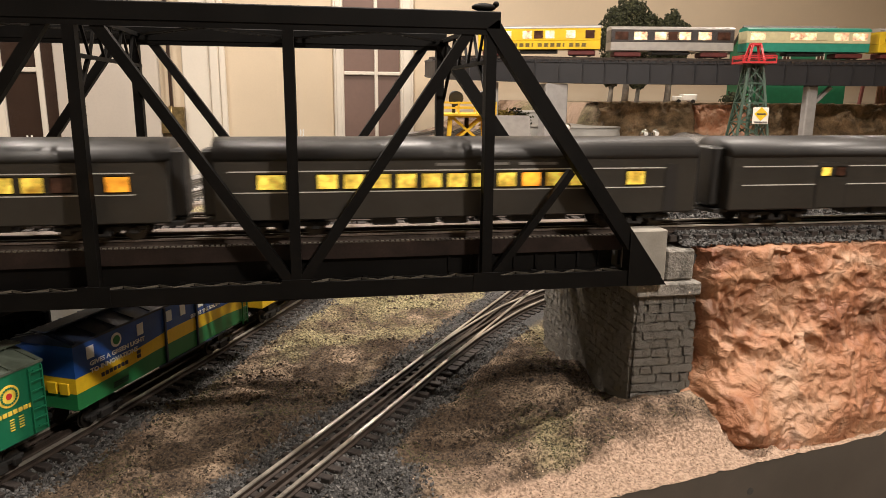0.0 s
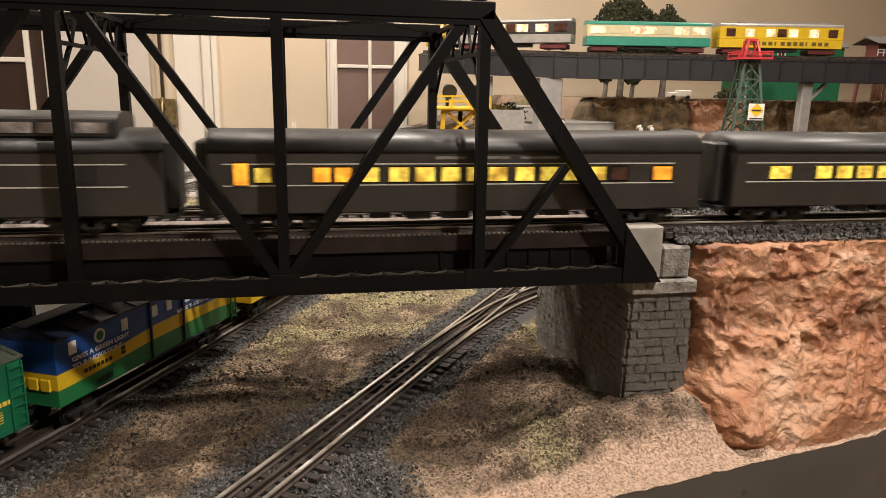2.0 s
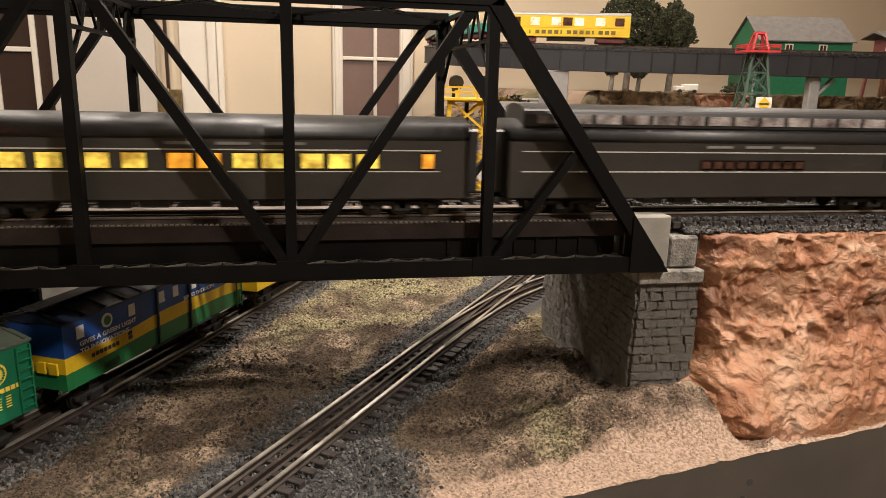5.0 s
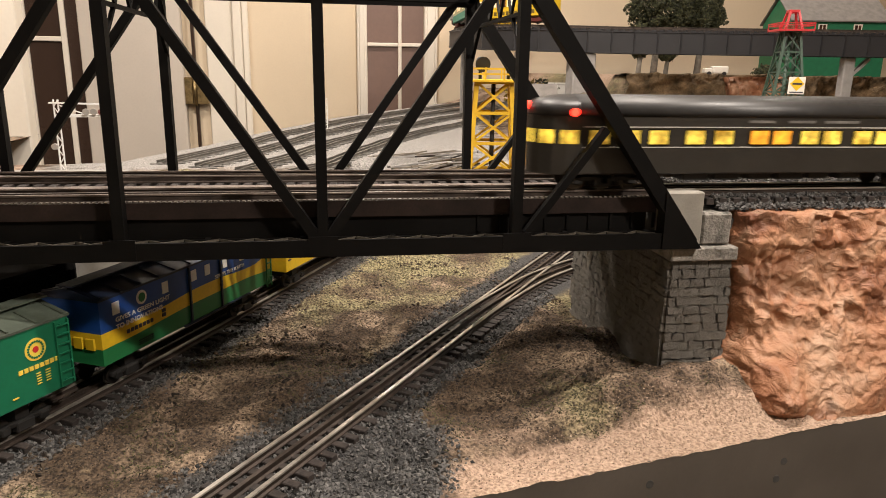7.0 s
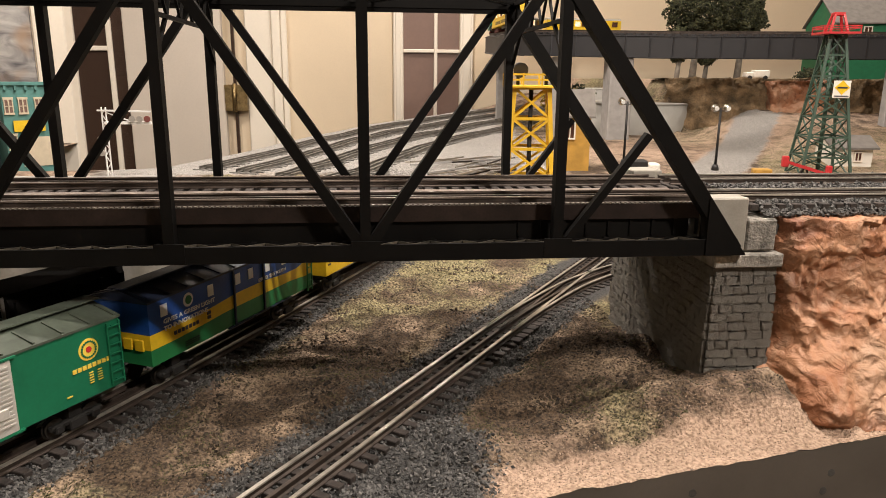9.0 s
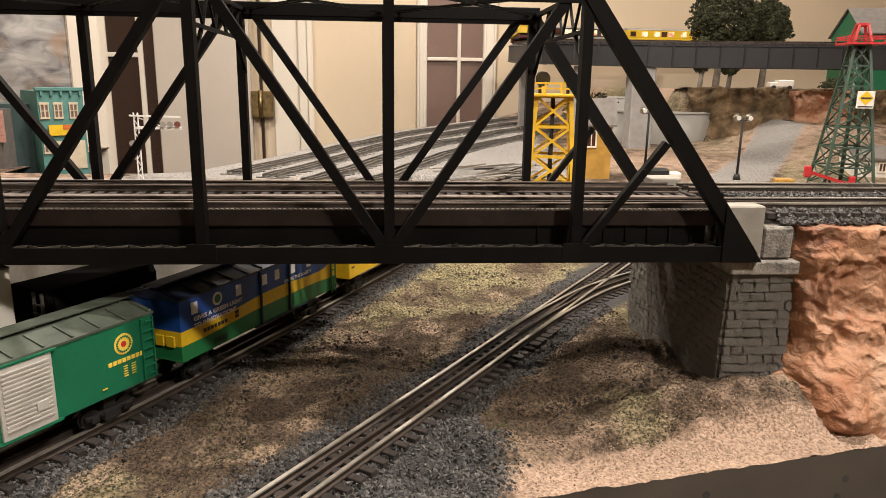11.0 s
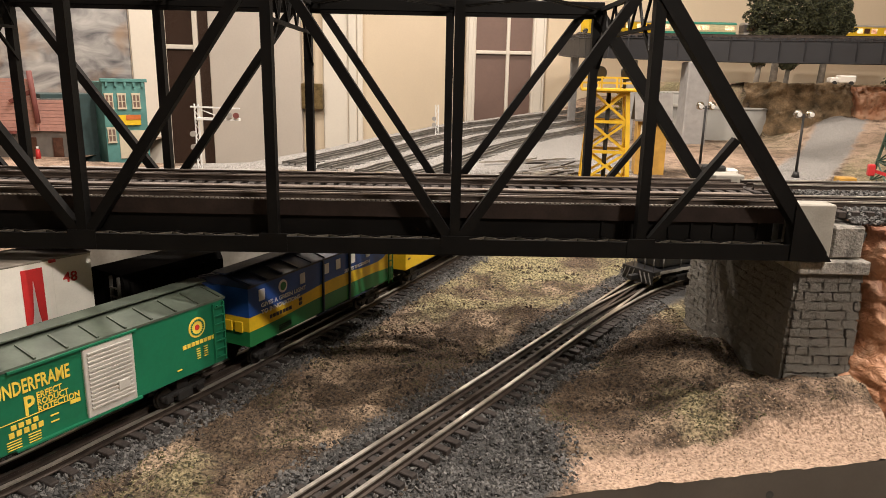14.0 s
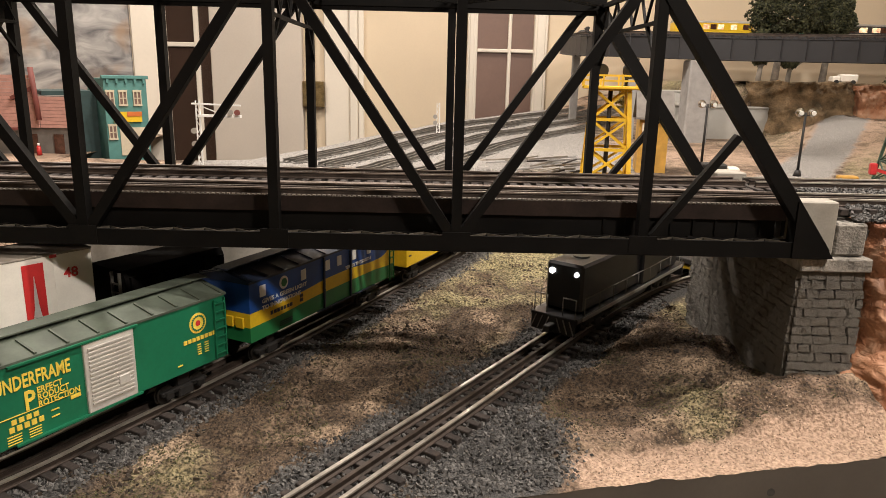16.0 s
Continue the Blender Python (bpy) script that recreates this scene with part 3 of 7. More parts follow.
def bridge_thing():
    br = empty("truss_bridge", pose(0, 0, 0), "black painted through truss railway bridge on a stone pier", "bridge")
    truss(br, YN, 0.013)
    truss(br, YF, 0.013)
    for y in (0.594, 0.674, 0.760):
        bm = B()
        box(bm, NODES[0] + 0.01, NODES[-1] - 0.04, y - 0.002, y + 0.002, 0.150, 0.1715)
        part("stringer", fix(bm), M_BLACK, br)
    bm = B()
    box(bm, NODES[0], NODES[-1] - 0.02, 0.590, 0.766, 0.1715, 0.1725)
    part("deck_plate", fix(bm), M_DECK, br, "dull brown deck plate")
    for y in (0.5905, 0.7645):
        bm = B()
        box(bm, NODES[0], NODES[-1] - 0.032, y - 0.0015, y + 0.0015, 0.168, 0.1815)
        part("deck_edge_beam", fix(bm), M_DECK, br, "brown deck edge beam")
    bm = B()
    box(bm, NODES[0], NODES[-1] - 0.02, 0.661, 0.688, 0.1725, 0.1800, bevel=0.0008)
    part("walkway", fix(bm), M_WALK, br, "grey-brown plank walkway between the tracks")
    bm = B()
    for k in range(210):
        x = NODES[0] + 0.012 + k * 0.0044
        if x < NODES[-1] - 0.036:
            box(bm, x - 0.0012, x + 0.0012, 0.5885, 0.5925, 0.1815, 0.1826)
    tagged(part("rivet_strip", bm, M_LACE, br, "row of pale tan rivet heads"), kind="stuff")
    for k in range(9):
        x = 0.115 + k * 0.020
        bm = B()
        box(bm, x - 0.0012, x + 0.0012, 0.5905, 0.5921, 0.1535, 0.1675)
        part("web_stiffener", fix(bm), M_BLACK, br)
    for k in range(13):
        x = NODES[0] + 0.02 + k * (NODES[-1] - NODES[0] - 0.06) / 12
        bm = B()
        box(bm, x - 0.002, x + 0.002, YN, YF, 0.142, 0.152)
        part("floor_beam", fix(bm), M_BLACK, br)
    for k in (1, 3, 5):
        bm = B()
        x = NODES[k]
        box(bm, x - 0.0025, x + 0.0025, YN, YF, TOP0 + 0.008, TOP0 + 0.012)
        box(bm, x - 0.002, x + 0.002, YN, YF, TOP0 - 0.022, TOP0 - 0.019)
        for i in range(10):
            y0 = YN + (YF - YN) * i / 10
            y1 = YN + (YF - YN) * (i + 1) / 10
            a, b = ((TOP0 - 0.02, TOP0 + 0.01), (TOP0 + 0.01, TOP0 - 0.02))[i % 2]
            bar(bm, (x, y0, a), (x, y1, b), 0.0022, 0.0022)
        for y, sg in ((YN, 1), (YF, -1)):
            bar(bm, (x, y, TOP0 - 0.055), (x, y + sg * 0.04, TOP0 - 0.02), 0.003, 0.003)
        part("sway_frame", fix(bm), M_BLACK, br)
    for k in (1, 2, 3, 4):
        for flip in (0, 1):
            bm = B()
            a = Vector((NODES[k], YN if flip else YF, TOP0 + 0.010))
            b = Vector((NODES[k + 1], YF if flip else YN, TOP0 + 0.010))
            d = (b - a).normalized()
            s = d.cross(Vector((0, 0, 1))) * 0.004
            bar(bm, a + s, b + s, 0.0018, 0.0025)
            bar(bm, a - s, b - s, 0.0018, 0.0025)
            for i in range(22):
                p, q = a.lerp(b, i / 22), a.lerp(b, (i + 1) / 22)
                g = 1 if i % 2 else -1
                bar(bm, p + s * g, q - s * g, 0.0012, 0.0012)
            part("lateral_brace", fix(bm), M_BLACK, br)
    return br


bridge_thing()

# ---- abutment and cliff ----


def abutment():
    ab = empty("stone_pier", pose(0, 0, 0), "grey cast stone block pier with plain cap under bridge end", "pier")
    bm = B()
    vs = bmesh.ops.create_cube(bm, size=1)["verts"]
    for v in vs:
        top = v.co.z > 0
        v.co = Vector(((0.292 if top else 0.2885) if v.co.x < 0 else 0.350, (0.582 if top else 0.5795) if v.co.y < 0 else 0.83, 0.125 if top else -0.03))
    part("core", fix(bm), M_MORTAR, ab, "dark mortar joints")
    bm = B()
    box(bm, 0.2875, 0.3515, 0.5745, 0.84, 0.125, 0.1375, bevel=0.0012)
    part("cap", fix(bm), M_PIER, ab, "plain stone cap")
    bm = B()
    box(bm, 0.282, 0.3165, 0.580, 0.602, 0.1385, 0.187, bevel=0.0012)
    part("bearing_block", fix(bm), M_CONC, ab, "light grey concrete bearing block")
    bm = B()
    box(bm, 0.282, 0.3165, 0.768, 0.800, 0.1385, 0.187, bevel=0.0012)
    part("bearing_block", fix(bm), M_CONC, ab, "light grey concrete bearing block")
    bm = B()
    box(bm, 0.295, 0.3165, 0.603, 0.767, 0.1385, 0.176, bevel=0.0012)
    part("ballast_wall", fix(bm), M_MORTAR, ab)
    bm = B()
    box(bm, 0.3175, 0.346, 0.581, 0.83, 0.1385, 0.168, bevel=0.002)
    part("back_wall", fix(bm), M_PIER, ab)
    blocks = []
    for s in range(4):
        b2 = B()
        box(b2, -0.5, 0.5, -0.5, 0.5, -0.5, 0.5)
        bmesh.ops.bevel(b2, geom=list(b2.edges), offset=0.09, segments=1, affect="EDGES")
        for v in b2.verts:
            v.co += Vector((random.uniform(-0.13, 0.13) for _ in range(3)))
        me = bpy.data.meshes.new("block")
        b2.to_mesh(me)
        b2.free()
        me.materials.append(M_PIER)
        blocks.append(me)
    rows = 16
    hgt = 0.138 / rows
    for r in range(rows):
        z = -0.013 + (r + 0.5) * hgt
        x, first = 0.2885 + 0.003 * r / rows, True
        while x < 0.347:
            w = random.uniform(0.009, 0.0165)
            if first and r % 2:
                w *= 0.55
            first = False
            w = min(w, 0.351 - x)
            ob = shared("block", random.choice(blocks), ab, Matrix.LocRotScale((x + w / 2, 0.5805 + 0.0022 * r / rows, z), Euler((0, 0, random.choice((0, math.pi)))), (w - 0.0008, 0.007, hgt - 0.0008)))
            x += w
        y, first = 0.581, True
        while y < 0.82:
            w = random.uniform(0.011, 0.019)
            if first and r % 2:
                w *= 0.6
            first = False
            shared("block", random.choice(blocks), ab, Matrix.LocRotScale((0.2895 + 0.003 * r / rows, y + w / 2, z), Euler((0, 0, random.choice((0, math.pi)))), (0.007, w - 0.0008, hgt - 0.0008)))
            y += w
    return ab


def cliff():
    nx, nz = 420, 150
    verts = []
    for j in range(nz + 1):
        t = j / nz
        for i in range(nx + 1):
            x = 0.340 + (i / nx) ** 1.1 * 0.62
            foot = max(edge_y(x) + 0.006, 0.545 - 0.1 * (x - 0.35)) + 0.004 * fuzz(x, 0, 15)
            top = 0.586 + 0.005 * fuzz(x, 0, 22, 4.0)
            z = -0.02 + t * 0.188
            if x > 0.36:
                y = foot + (top - foot) * t ** 0.8
            else:
                y = 0.574 + 0.008 * t + (foot - 0.574) * (1 - t) ** 2
            y += 0.028 * float(smooth01(0.364, 0.345, x))
            a, b = x * 1.0, z
            n3 = noise.noise
            big = n3(Vector((a * 10, 2.0, b * 9))) * 0.010 + n3(Vector((a * 24, 6.0, b * 20))) * 0.004
            warp = 1.2 * n3(Vector((a * 22, 0, b * 22)))
            mask = float(smooth01(-0.05, 0.35, n3(Vector((a * 15 + 7, 1.0, b * 17)))))
            crag = mask * (0.017 * abs(n3(Vector((a * 40 + warp, 5.0, b * 26)))) + 0.008 * abs(n3(Vector((a * 95 + warp, 7.0, b * 70)))))
            crag += 0.0060 * abs(n3(Vector((a * 62 + warp, 9.0, b * 50 - warp)))) + 0.007 * max(0.0, n3(Vector((a * 70, 13.0, b * 85))) - 0.12)
            smear = 0.0014 * n3(Vector((a * 26, 3.0, b * 130 + warp))) + 0.0018 * abs(n3(Vector((a * 140, 1.0, b * 120)))) + 0.0009 * n3(Vector((a * 210, 1.0, b * 210)))
            lip = 0.006 * float(smooth01(0.74, 0.90, t + 0.10 * n3(Vector((a * 20, 11.0, 0)))))
            knob = 0.022 * math.exp(-((x - 0.382) / 0.028) ** 2 - ((z - 0.012) / 0.030) ** 2) * (1 + 0.5 * n3(Vector((a * 60, 2.0, b * 60))))
            apron = 0.020 * (1 - t) ** 4
            verts.append((x, max(edge_y(x) + 0.004 + 0.003 * abs(fuzz(x, z, 60)), y - big + crag + smear - lip - 0.006 - apron - knob), z + 0.004 * n3(Vector((a * 60, 3, b * 60)))))
    base = len(verts)
    for i in range(nx + 1):
        x = verts[nz * (nx + 1) + i][0]
        verts.append((x, 0.612, 0.168))
    faces = [(j * (nx + 1) + i, j * (nx + 1) + i + 1, (j + 1) * (nx + 1) + i + 1, (j + 1) * (nx + 1) + i) for j in range(nz) for i in range(nx)]
    faces += [(nz * (nx + 1) + i, nz * (nx + 1) + i + 1, base + i + 1, base + i) for i in range(nx)]
    me = bpy.data.meshes.new("rock_cliff")
    me.from_pydata(verts, [], faces)
    for p in me.polygons:
        p.use_smooth = True
    me.materials.append(M_ROCK)
    return tagged(new("rock_cliff", me), "craggy red-orange plaster rock face beside the pier", "rock face", kind="structure")


abutment()
cliff()


# ---- room ----
M_DARKGLASS = mat("dim_window_drape", (0.20, 0.125, 0.10), 0.5, vary=0.08, scale=6, fine=80, bump=0.0)
M_DOORDARK = mat("dark_door_glass", (0.05, 0.03, 0.022), 0.25, vary=0.1, bump=0.0)
M_DOOR = mat("pale_grey_door_paint", (0.60, 0.54, 0.47), 0.5, vary=0.04, scale=4, fine=120, bump=0.02)
M_BRASS = mat("aged_brass", (0.42, 0.31, 0.15), 0.38, metal=0.9, vary=0.3, scale=40, fine=300)
M_CARPET = mat("brown_carpet", (0.16, 0.12, 0.09), 0.95, vary=0.2, scale=20, fine=400, bump=0.4)
M_CEIL = mat("ceiling_paint", (0.78, 0.72, 0.62), 0.9, vary=0.03, scale=4, fine=100, bump=0.0)
WY = 3.27


def slab(name, x0, x1, y0, y1, z0, z1, m, label, category, kind="structure"):
    bm = B()
    box(bm, x0, x1, y0, y1, z0, z1)
    return tagged(part(name, fix(bm), m), label, category, kind=kind)


slab("floor", -3.2, 4.2, -2.2, 3.5, -1.02, -0.98, M_CARPET, "brown carpeted floor of the train room", "floor")
slab("ceiling", -3.2, 4.2, -2.2, 3.5, 1.46, 1.50, M_CEIL, "plain painted ceiling", "ceiling")
slab("wall_north", -3.0, 4.0, WY, WY + 0.12, -0.98, 1.46, M_WALL, "cream painted wall behind the layout", "wall")
slab("wall_south", -3.0, 4.0, -2.12, -2.0, -0.98, 1.46, M_WALL, "cream painted wall behind the viewer", "wall")
slab("wall_east", 3.9, 4.02, -2.0, WY, -0.98, 1.46, M_WALL, "cream painted side wall", "wall")
slab("wall_west", -3.12, -3.0, -2.0, WY, -0.98, 1.46, M_WALL, "cream painted side wall", "wall")


def window():
    w = empty("window_1", pose(0, 0, 0), "tall white multi-pane window with a brown drape", "window", kind="structure")
    x0, x1, z0, z1 = 0.143, 0.397, -0.2, 1.15
    bm = B()
    box(bm, x0 + 0.002, x1 - 0.002, WY - 0.006, WY - 0.003, z0, z1)
    part("drape", bm, M_DARKGLASS, w, "brown drape behind the panes")
    for a, b in ((x0 - 0.045, x0), (x1, x1 + 0.060)):
        bm = B()
        box(bm, a, b, WY - 0.03, WY - 0.002, -0.3, 1.2, bevel=0.004)
        box(bm, a + 0.01, b - 0.012, WY - 0.036, WY - 0.03, -0.3, 1.19, bevel=0.003)
        part("casing", fix(bm), M_TRIM, w)
    bm = B()
    box(bm, (x0 + x1) / 2 + 0.010, (x0 + x1) / 2 + 0.026, WY - 0.022, WY - 0.007, z0, z1, bevel=0.003)
    part("mullion", fix(bm), M_TRIM, w)
    for z in (-0.05, 0.40, 0.85):
        bm = B()
        box(bm, x0, x1, WY - 0.020, WY - 0.0075, z - 0.008, z + 0.008, bevel=0.003)
        part("muntin", fix(bm), M_TRIM, w)


window()


def door():
    d = empty("door_1", pose(0, 0, 0), "pale panelled door standing open beside a dark glazed door", "door", kind="structure")
    bm = B()
    box(bm, -1.046, -0.640, WY - 0.045, WY - 0.004, -0.97, 1.1, bevel=0.004)
    part("leaf", fix(bm), M_DOOR, d)
    bm = B()
    box(bm, -1.30, -1.05, WY - 0.03, WY - 0.002, -0.97, 1.1)
    part("dark_leaf", fix(bm), M_DOORDARK, d, "dark glazed leaf")
    for x, wd in ((-1.27, 0.05), (-1.105, 0.022)):
        bm = B()
        box(bm, x - wd / 2, x + wd / 2, WY - 0.045, WY - 0.031, -0.97, 1.1, bevel=0.003)
        part("stile", fix(bm), M_TRIM, d)
    bm = B()
    box(bm, -1.25, -1.11, WY - 0.043, WY - 0.0315, 0.385, 0.405, bevel=0.003)
    part("muntin", fix(bm), M_TRIM, d)
    # Solid dark strip; its colour stands for the shade in the hinge gap.
    bm = B()
    box(bm, -0.605, -0.592, WY - 0.02, WY - 0.002, -0.9, 1.1)
    part("gap", fix(bm), M_DOORDARK, d, "solid dark strip as the shaded gap by the hinge")
    for x0, x1 in ((-0.640, -0.607), (-0.590, -0.545)):
        bm = B()
        box(bm, x0, x1, WY - 0.05, WY - 0.0205, 0.135, 0.248, bevel=0.002)
        part("hinge_leaf", fix(bm), M_BRASS, d, "aged brass hinge leaf")
    bm = B()
    tube(bm, (-0.598, WY - 0.05, 0.130), (-0.598, WY - 0.05, 0.253), 0.008)
    part("hinge_pin", fix(bm), M_BRASS, d, "aged brass hinge pin")
    for x0, x1, t in ((-0.545, -0.43, 0.02), (-0.43, -0.392, 0.034), (-0.392, -0.365, 0.022)):
        bm = B()
        box(bm, x0, x1 - 0.001, WY - t, WY - 0.002, -0.9, 1.2, bevel=0.004)
        part("casing", fix(bm), M_TRIM, d)


door()

# ---- rolling stock parts ----
M_CAR = mat("dark_grey_car_paint", (0.036, 0.033, 0.028), 0.38, vary=0.12, scale=30, fine=300, bump=0.02)
M_ROOF = mat("black_roof_paint", (0.022, 0.021, 0.020), 0.45, vary=0.2, scale=30, fine=300, bump=0.03)
M_STRIPE = mat("pale_grey_stripe", (0.55, 0.53, 0.48), 0.5, vary=0.05, bump=0)
M_LIT = mat("lit_window_yellow", (1.0, 0.62, 0.09), 0.4, vary=0.55, scale=75, fine=200, bump=0, emit=0.95, tint=(0.36, 0.19, 0.02))
M_LITO = mat("lit_window_orange", (1.0, 0.36, 0.03), 0.4, vary=0.4, scale=70, fine=160, bump=0, emit=1.3)
M_LITW = mat("lit_window_warm", (1.0, 0.72, 0.45), 0.4, vary=0.6, scale=50, fine=160, bump=0, emit=1.2, tint=(0.5, 0.22, 0.12))
M_DIM = mat("dim_window", (0.10, 0.045, 0.03), 0.2, vary=0.4, scale=70, bump=0)
M_TRUCK = mat("black_cast_truck", (0.018, 0.017, 0.016), 0.6, vary=0.3, bump=0.1)
M_WHEEL = mat("dark_wheel_steel", (0.09, 0.08, 0.07), 0.4, metal=0.8, vary=0.3)
M_REDLAMP = mat("red_marker_glow", (1.0, 0.03, 0.015), 0.3, vary=0.05, bump=0, emit=7.0)
M_HEAD = mat("headlamp_glow", (1.0, 0.98, 0.95), 0.3, vary=0.02, bump=0, emit=14.0)


def bogie(parent, x, wheels=2, span=0.042, half=0.021, r=0.0085, z=0.0, top=0.0165):
    bm = B()
    for sy in (-1, 1):
        y = sy * half
        box(bm, x - span * 0.72, x + span * 0.72, y - 0.0025, y + 0.0025, z + 0.009, z + 0.0135, bevel=0.001)
        for k in range(wheels):
            cx = x - span / 2 + k * span / (wheels - 1)
            box(bm, cx - 0.004, cx + 0.004, y - 0.004, y + 0.004, z + 0.006, z + 0.0125, bevel=0.001)
        box(bm, x - 0.008, x + 0.008, y - 0.004, y + 0.004, z + 0.004, z + 0.0125, bevel=0.001)
    box(bm, x - 0.006, x + 0.006, -half, half, z + 0.011, max(z + 0.0165, top))
    t = part("bogie", fix(bm), M_TRUCK, parent)
    for k in range(wheels):
        cx = x - span / 2 + k * span / (wheels - 1)
        for sy in (-1, 1):
            bm = B()
            tube(bm, (cx, sy * 0.0145, z + r), (cx, sy * 0.0178, z + r), r, seg=18)
            tube(bm, (cx, sy * 0.0135, z + r), (cx, sy * 0.0145, z + r), r + 0.0012, seg=18)
            part("wheel", fix(bm), M_WHEEL, t)


def shell_profile(w, z0, zs, top, n=14):
    """Car body outline: straight sides up to zs, then a domed roof."""
    p = [(-w, z0), (-w, zs)]
    for k in range(1, n):
        a = math.pi * k / n
        p.append((-w * math.cos(a) * (1.0 if 0 < k < n else 1), zs + (top - zs) * math.sin(a) ** 0.8))
    p += [(w, zs), (w, z0)]
    return p


def passenger_car(kind, m, label):
    c = empty("passenger_car", m, label, "train car", "passenger train")
    hw, hl = 0.0315, 0.214
    bm = B()
    body0, body1 = -hl, hl
    if kind == "observation":
        body0 = -hl + 0.028
    box(bm, body0, body1, -hw, hw, 0.0155, 0.0665, bevel=0.0012)
    if kind == "observation":
        n = 10
        for z0, z1 in ((0.0155, 0.0665),):
            lo, hi = [], []
            for k in range(n + 1):
                a = math.pi / 2 + math.pi * k / n
                px, py = body0 + 0.002 + 0.040 * math.cos(a), hw * math.sin(a)
                lo.append(bm.verts.new((px, py, z0)))
                hi.append(bm.verts.new((px, py, z1)))
            for k in range(n):
                bm.faces.new((lo[k], lo[k + 1], hi[k + 1], hi[k]))
            bm.faces.new(hi)
            bm.faces.new(lo[::-1])
    part("body", fix(bm), M_CAR, c)
    bm = B()
    prism(bm, shell_profile(hw + 0.0006, 0.0655, 0.0685, 0.0835), body0, body1)
    if kind == "observation":
        pr = shell_profile(hw + 0.0006, 0.0655, 0.0685, 0.0835)
        last = [bm.verts.new((body0 + 0.001, y, z)) for y, z in pr]
        for k in range(1, 7):
            f = math.cos(k / 6 * math.pi / 2)
            cur = [bm.verts.new((body0 - 0.038 * math.sin(k / 6 * math.pi / 2), y * max(f, 0.04), 0.0655 + (z - 0.0655) * (0.35 + 0.65 * f))) for y, z in pr]
            for i in range(len(pr)):
                j = (i + 1) % len(pr)
                bm.faces.new((last[i], last[j], cur[j], cur[i]))
            last = cur
        bm.faces.new(last)
    part("roof", fix(bm), M_ROOF, c, smooth=True)
    for z, t in ((0.0567, 0.0009), (0.0393, 0.0009)):
        bm = B()
        box(bm, body0 + (0.004 if kind == "observation" else 0.012), body1 - 0.026, -hw - 0.0005, hw + 0.0005, z - t / 2, z + t / 2)
        part("stripe", fix(bm), M_STRIPE, c, "thin pale stripe")
    for sx in (-1, 1):
        if kind == "observation" and sx < 0:
            continue
        bm = B()
        box(bm, sx * hl - 0.001 if sx > 0 else -hl - 0.011, sx * hl + 0.011 if sx > 0 else -hl + 0.001, -0.017, 0.017, 0.018, 0.074, bevel=0.002)
        part("diaphragm", fix(bm), M_ROOF, c, "black end diaphragm")
        bm = B()
        box(bm, sx * (hl + 0.002) - 0.007, sx * (hl + 0.002) + 0.007, -0.022, 0.022, 0.012, 0.0155)
        part("end_step", fix(bm), M_TRUCK, c)
    def win(x, w, mtl, z0=0.0420, z1=0.0540):
        for sy in (-1, 1):
            bm = B()
            y = sy * (hw + 0.0006)
            box(bm, x - w / 2, x + w / 2, y - 0.0007, y + 0.0005, z0, z1)
            p = part("window", fix(bm), mtl, c)
            bm = B()
            o = [bm.verts.new((x + i * (w / 2 + 0.0009), y + sy * 0.0009, (z0 if j < 0 else z1) + j * 0.0009)) for i, j in ((-1, -1), (1, -1), (1, 1), (-1, 1))]
            q = [bm.verts.new((x + i * w / 2, y + sy * 0.0009, z0 if j < 0 else z1)) for i, j in ((-1, -1), (1, -1), (1, 1), (-1, 1))]
            for k in range(4):
                bm.faces.new((o[k], o[(k + 1) % 4], q[(k + 1) % 4], q[k]))
            bmesh.ops.solidify(bm, geom=list(bm.faces), thickness=0.0010)
            part("frame", fix(bm), M_CAR, p)

    def panel(x0, x1, z0, z1, mtl, name, lab=""):
        t = 0.0010 if name == "door_leaf" else 0.0006
        for sy in (-1, 1):
            bm = B()
            y = sy * hw
            box(bm, x0, x1, y - t, y + t, z0, z1)
            part(name, fix(bm), mtl, c, lab)
    if kind == "coach":
        win(-0.168, 0.0215, M_LIT)
        for k in range(11):
            win(-0.122 + k * 0.0221, 0.0165, M_LIT if k != 8 else M_LITO)
        win(0.153, 0.017, M_LIT)
        panel(0.182, 0.194, 0.017, 0.060, M_ROOF, "door")
    elif kind == "diner":
        win(-0.188, 0.011, M_LITO, 0.040, 0.0575)
        win(-0.171, 0.012, M_LIT)
        for k, x in enumerate((-0.124, -0.107, -0.086, -0.061, -0.039, -0.017, 0.005, 0.024, 0.048, 0.070, 0.092, 0.114, 0.135)):
            win(x, 0.016 if k > 1 else 0.013, (M_LITO, M_LITO)[k] if k < 2 else (M_DIM if k == 12 else M_LIT))
        win(0.176, 0.018, M_LITO)
    elif kind == "dome":
        bm = B()
        prism(bm, shell_profile(hw - 0.002, 0.078, 0.0885, 0.0965), -hl + 0.012, hl - 0.030)
        part("dome_roof", fix(bm), M_ROOF, c)
        for k in range(14):
            x = -0.19 + k * 0.0265
            bm = B()
            for sy in (-1, 1):
                y = sy * (hw - 0.0022)
                box(bm, x, x + 0.0225, y - 0.0012, y + 0.0012, 0.0805, 0.0885)
            part("dome_window", fix(bm), M_DOMEGLASS, c, "dome glass with pale reflections painted in")
        for k in range(9):
            win(-0.03 + k * 0.0118, 0.0085, M_DIM, 0.0425, 0.0490)
        panel(0.155, 0.168, 0.042, 0.056, M_ROOF, "door_window")
    elif kind == "observation":
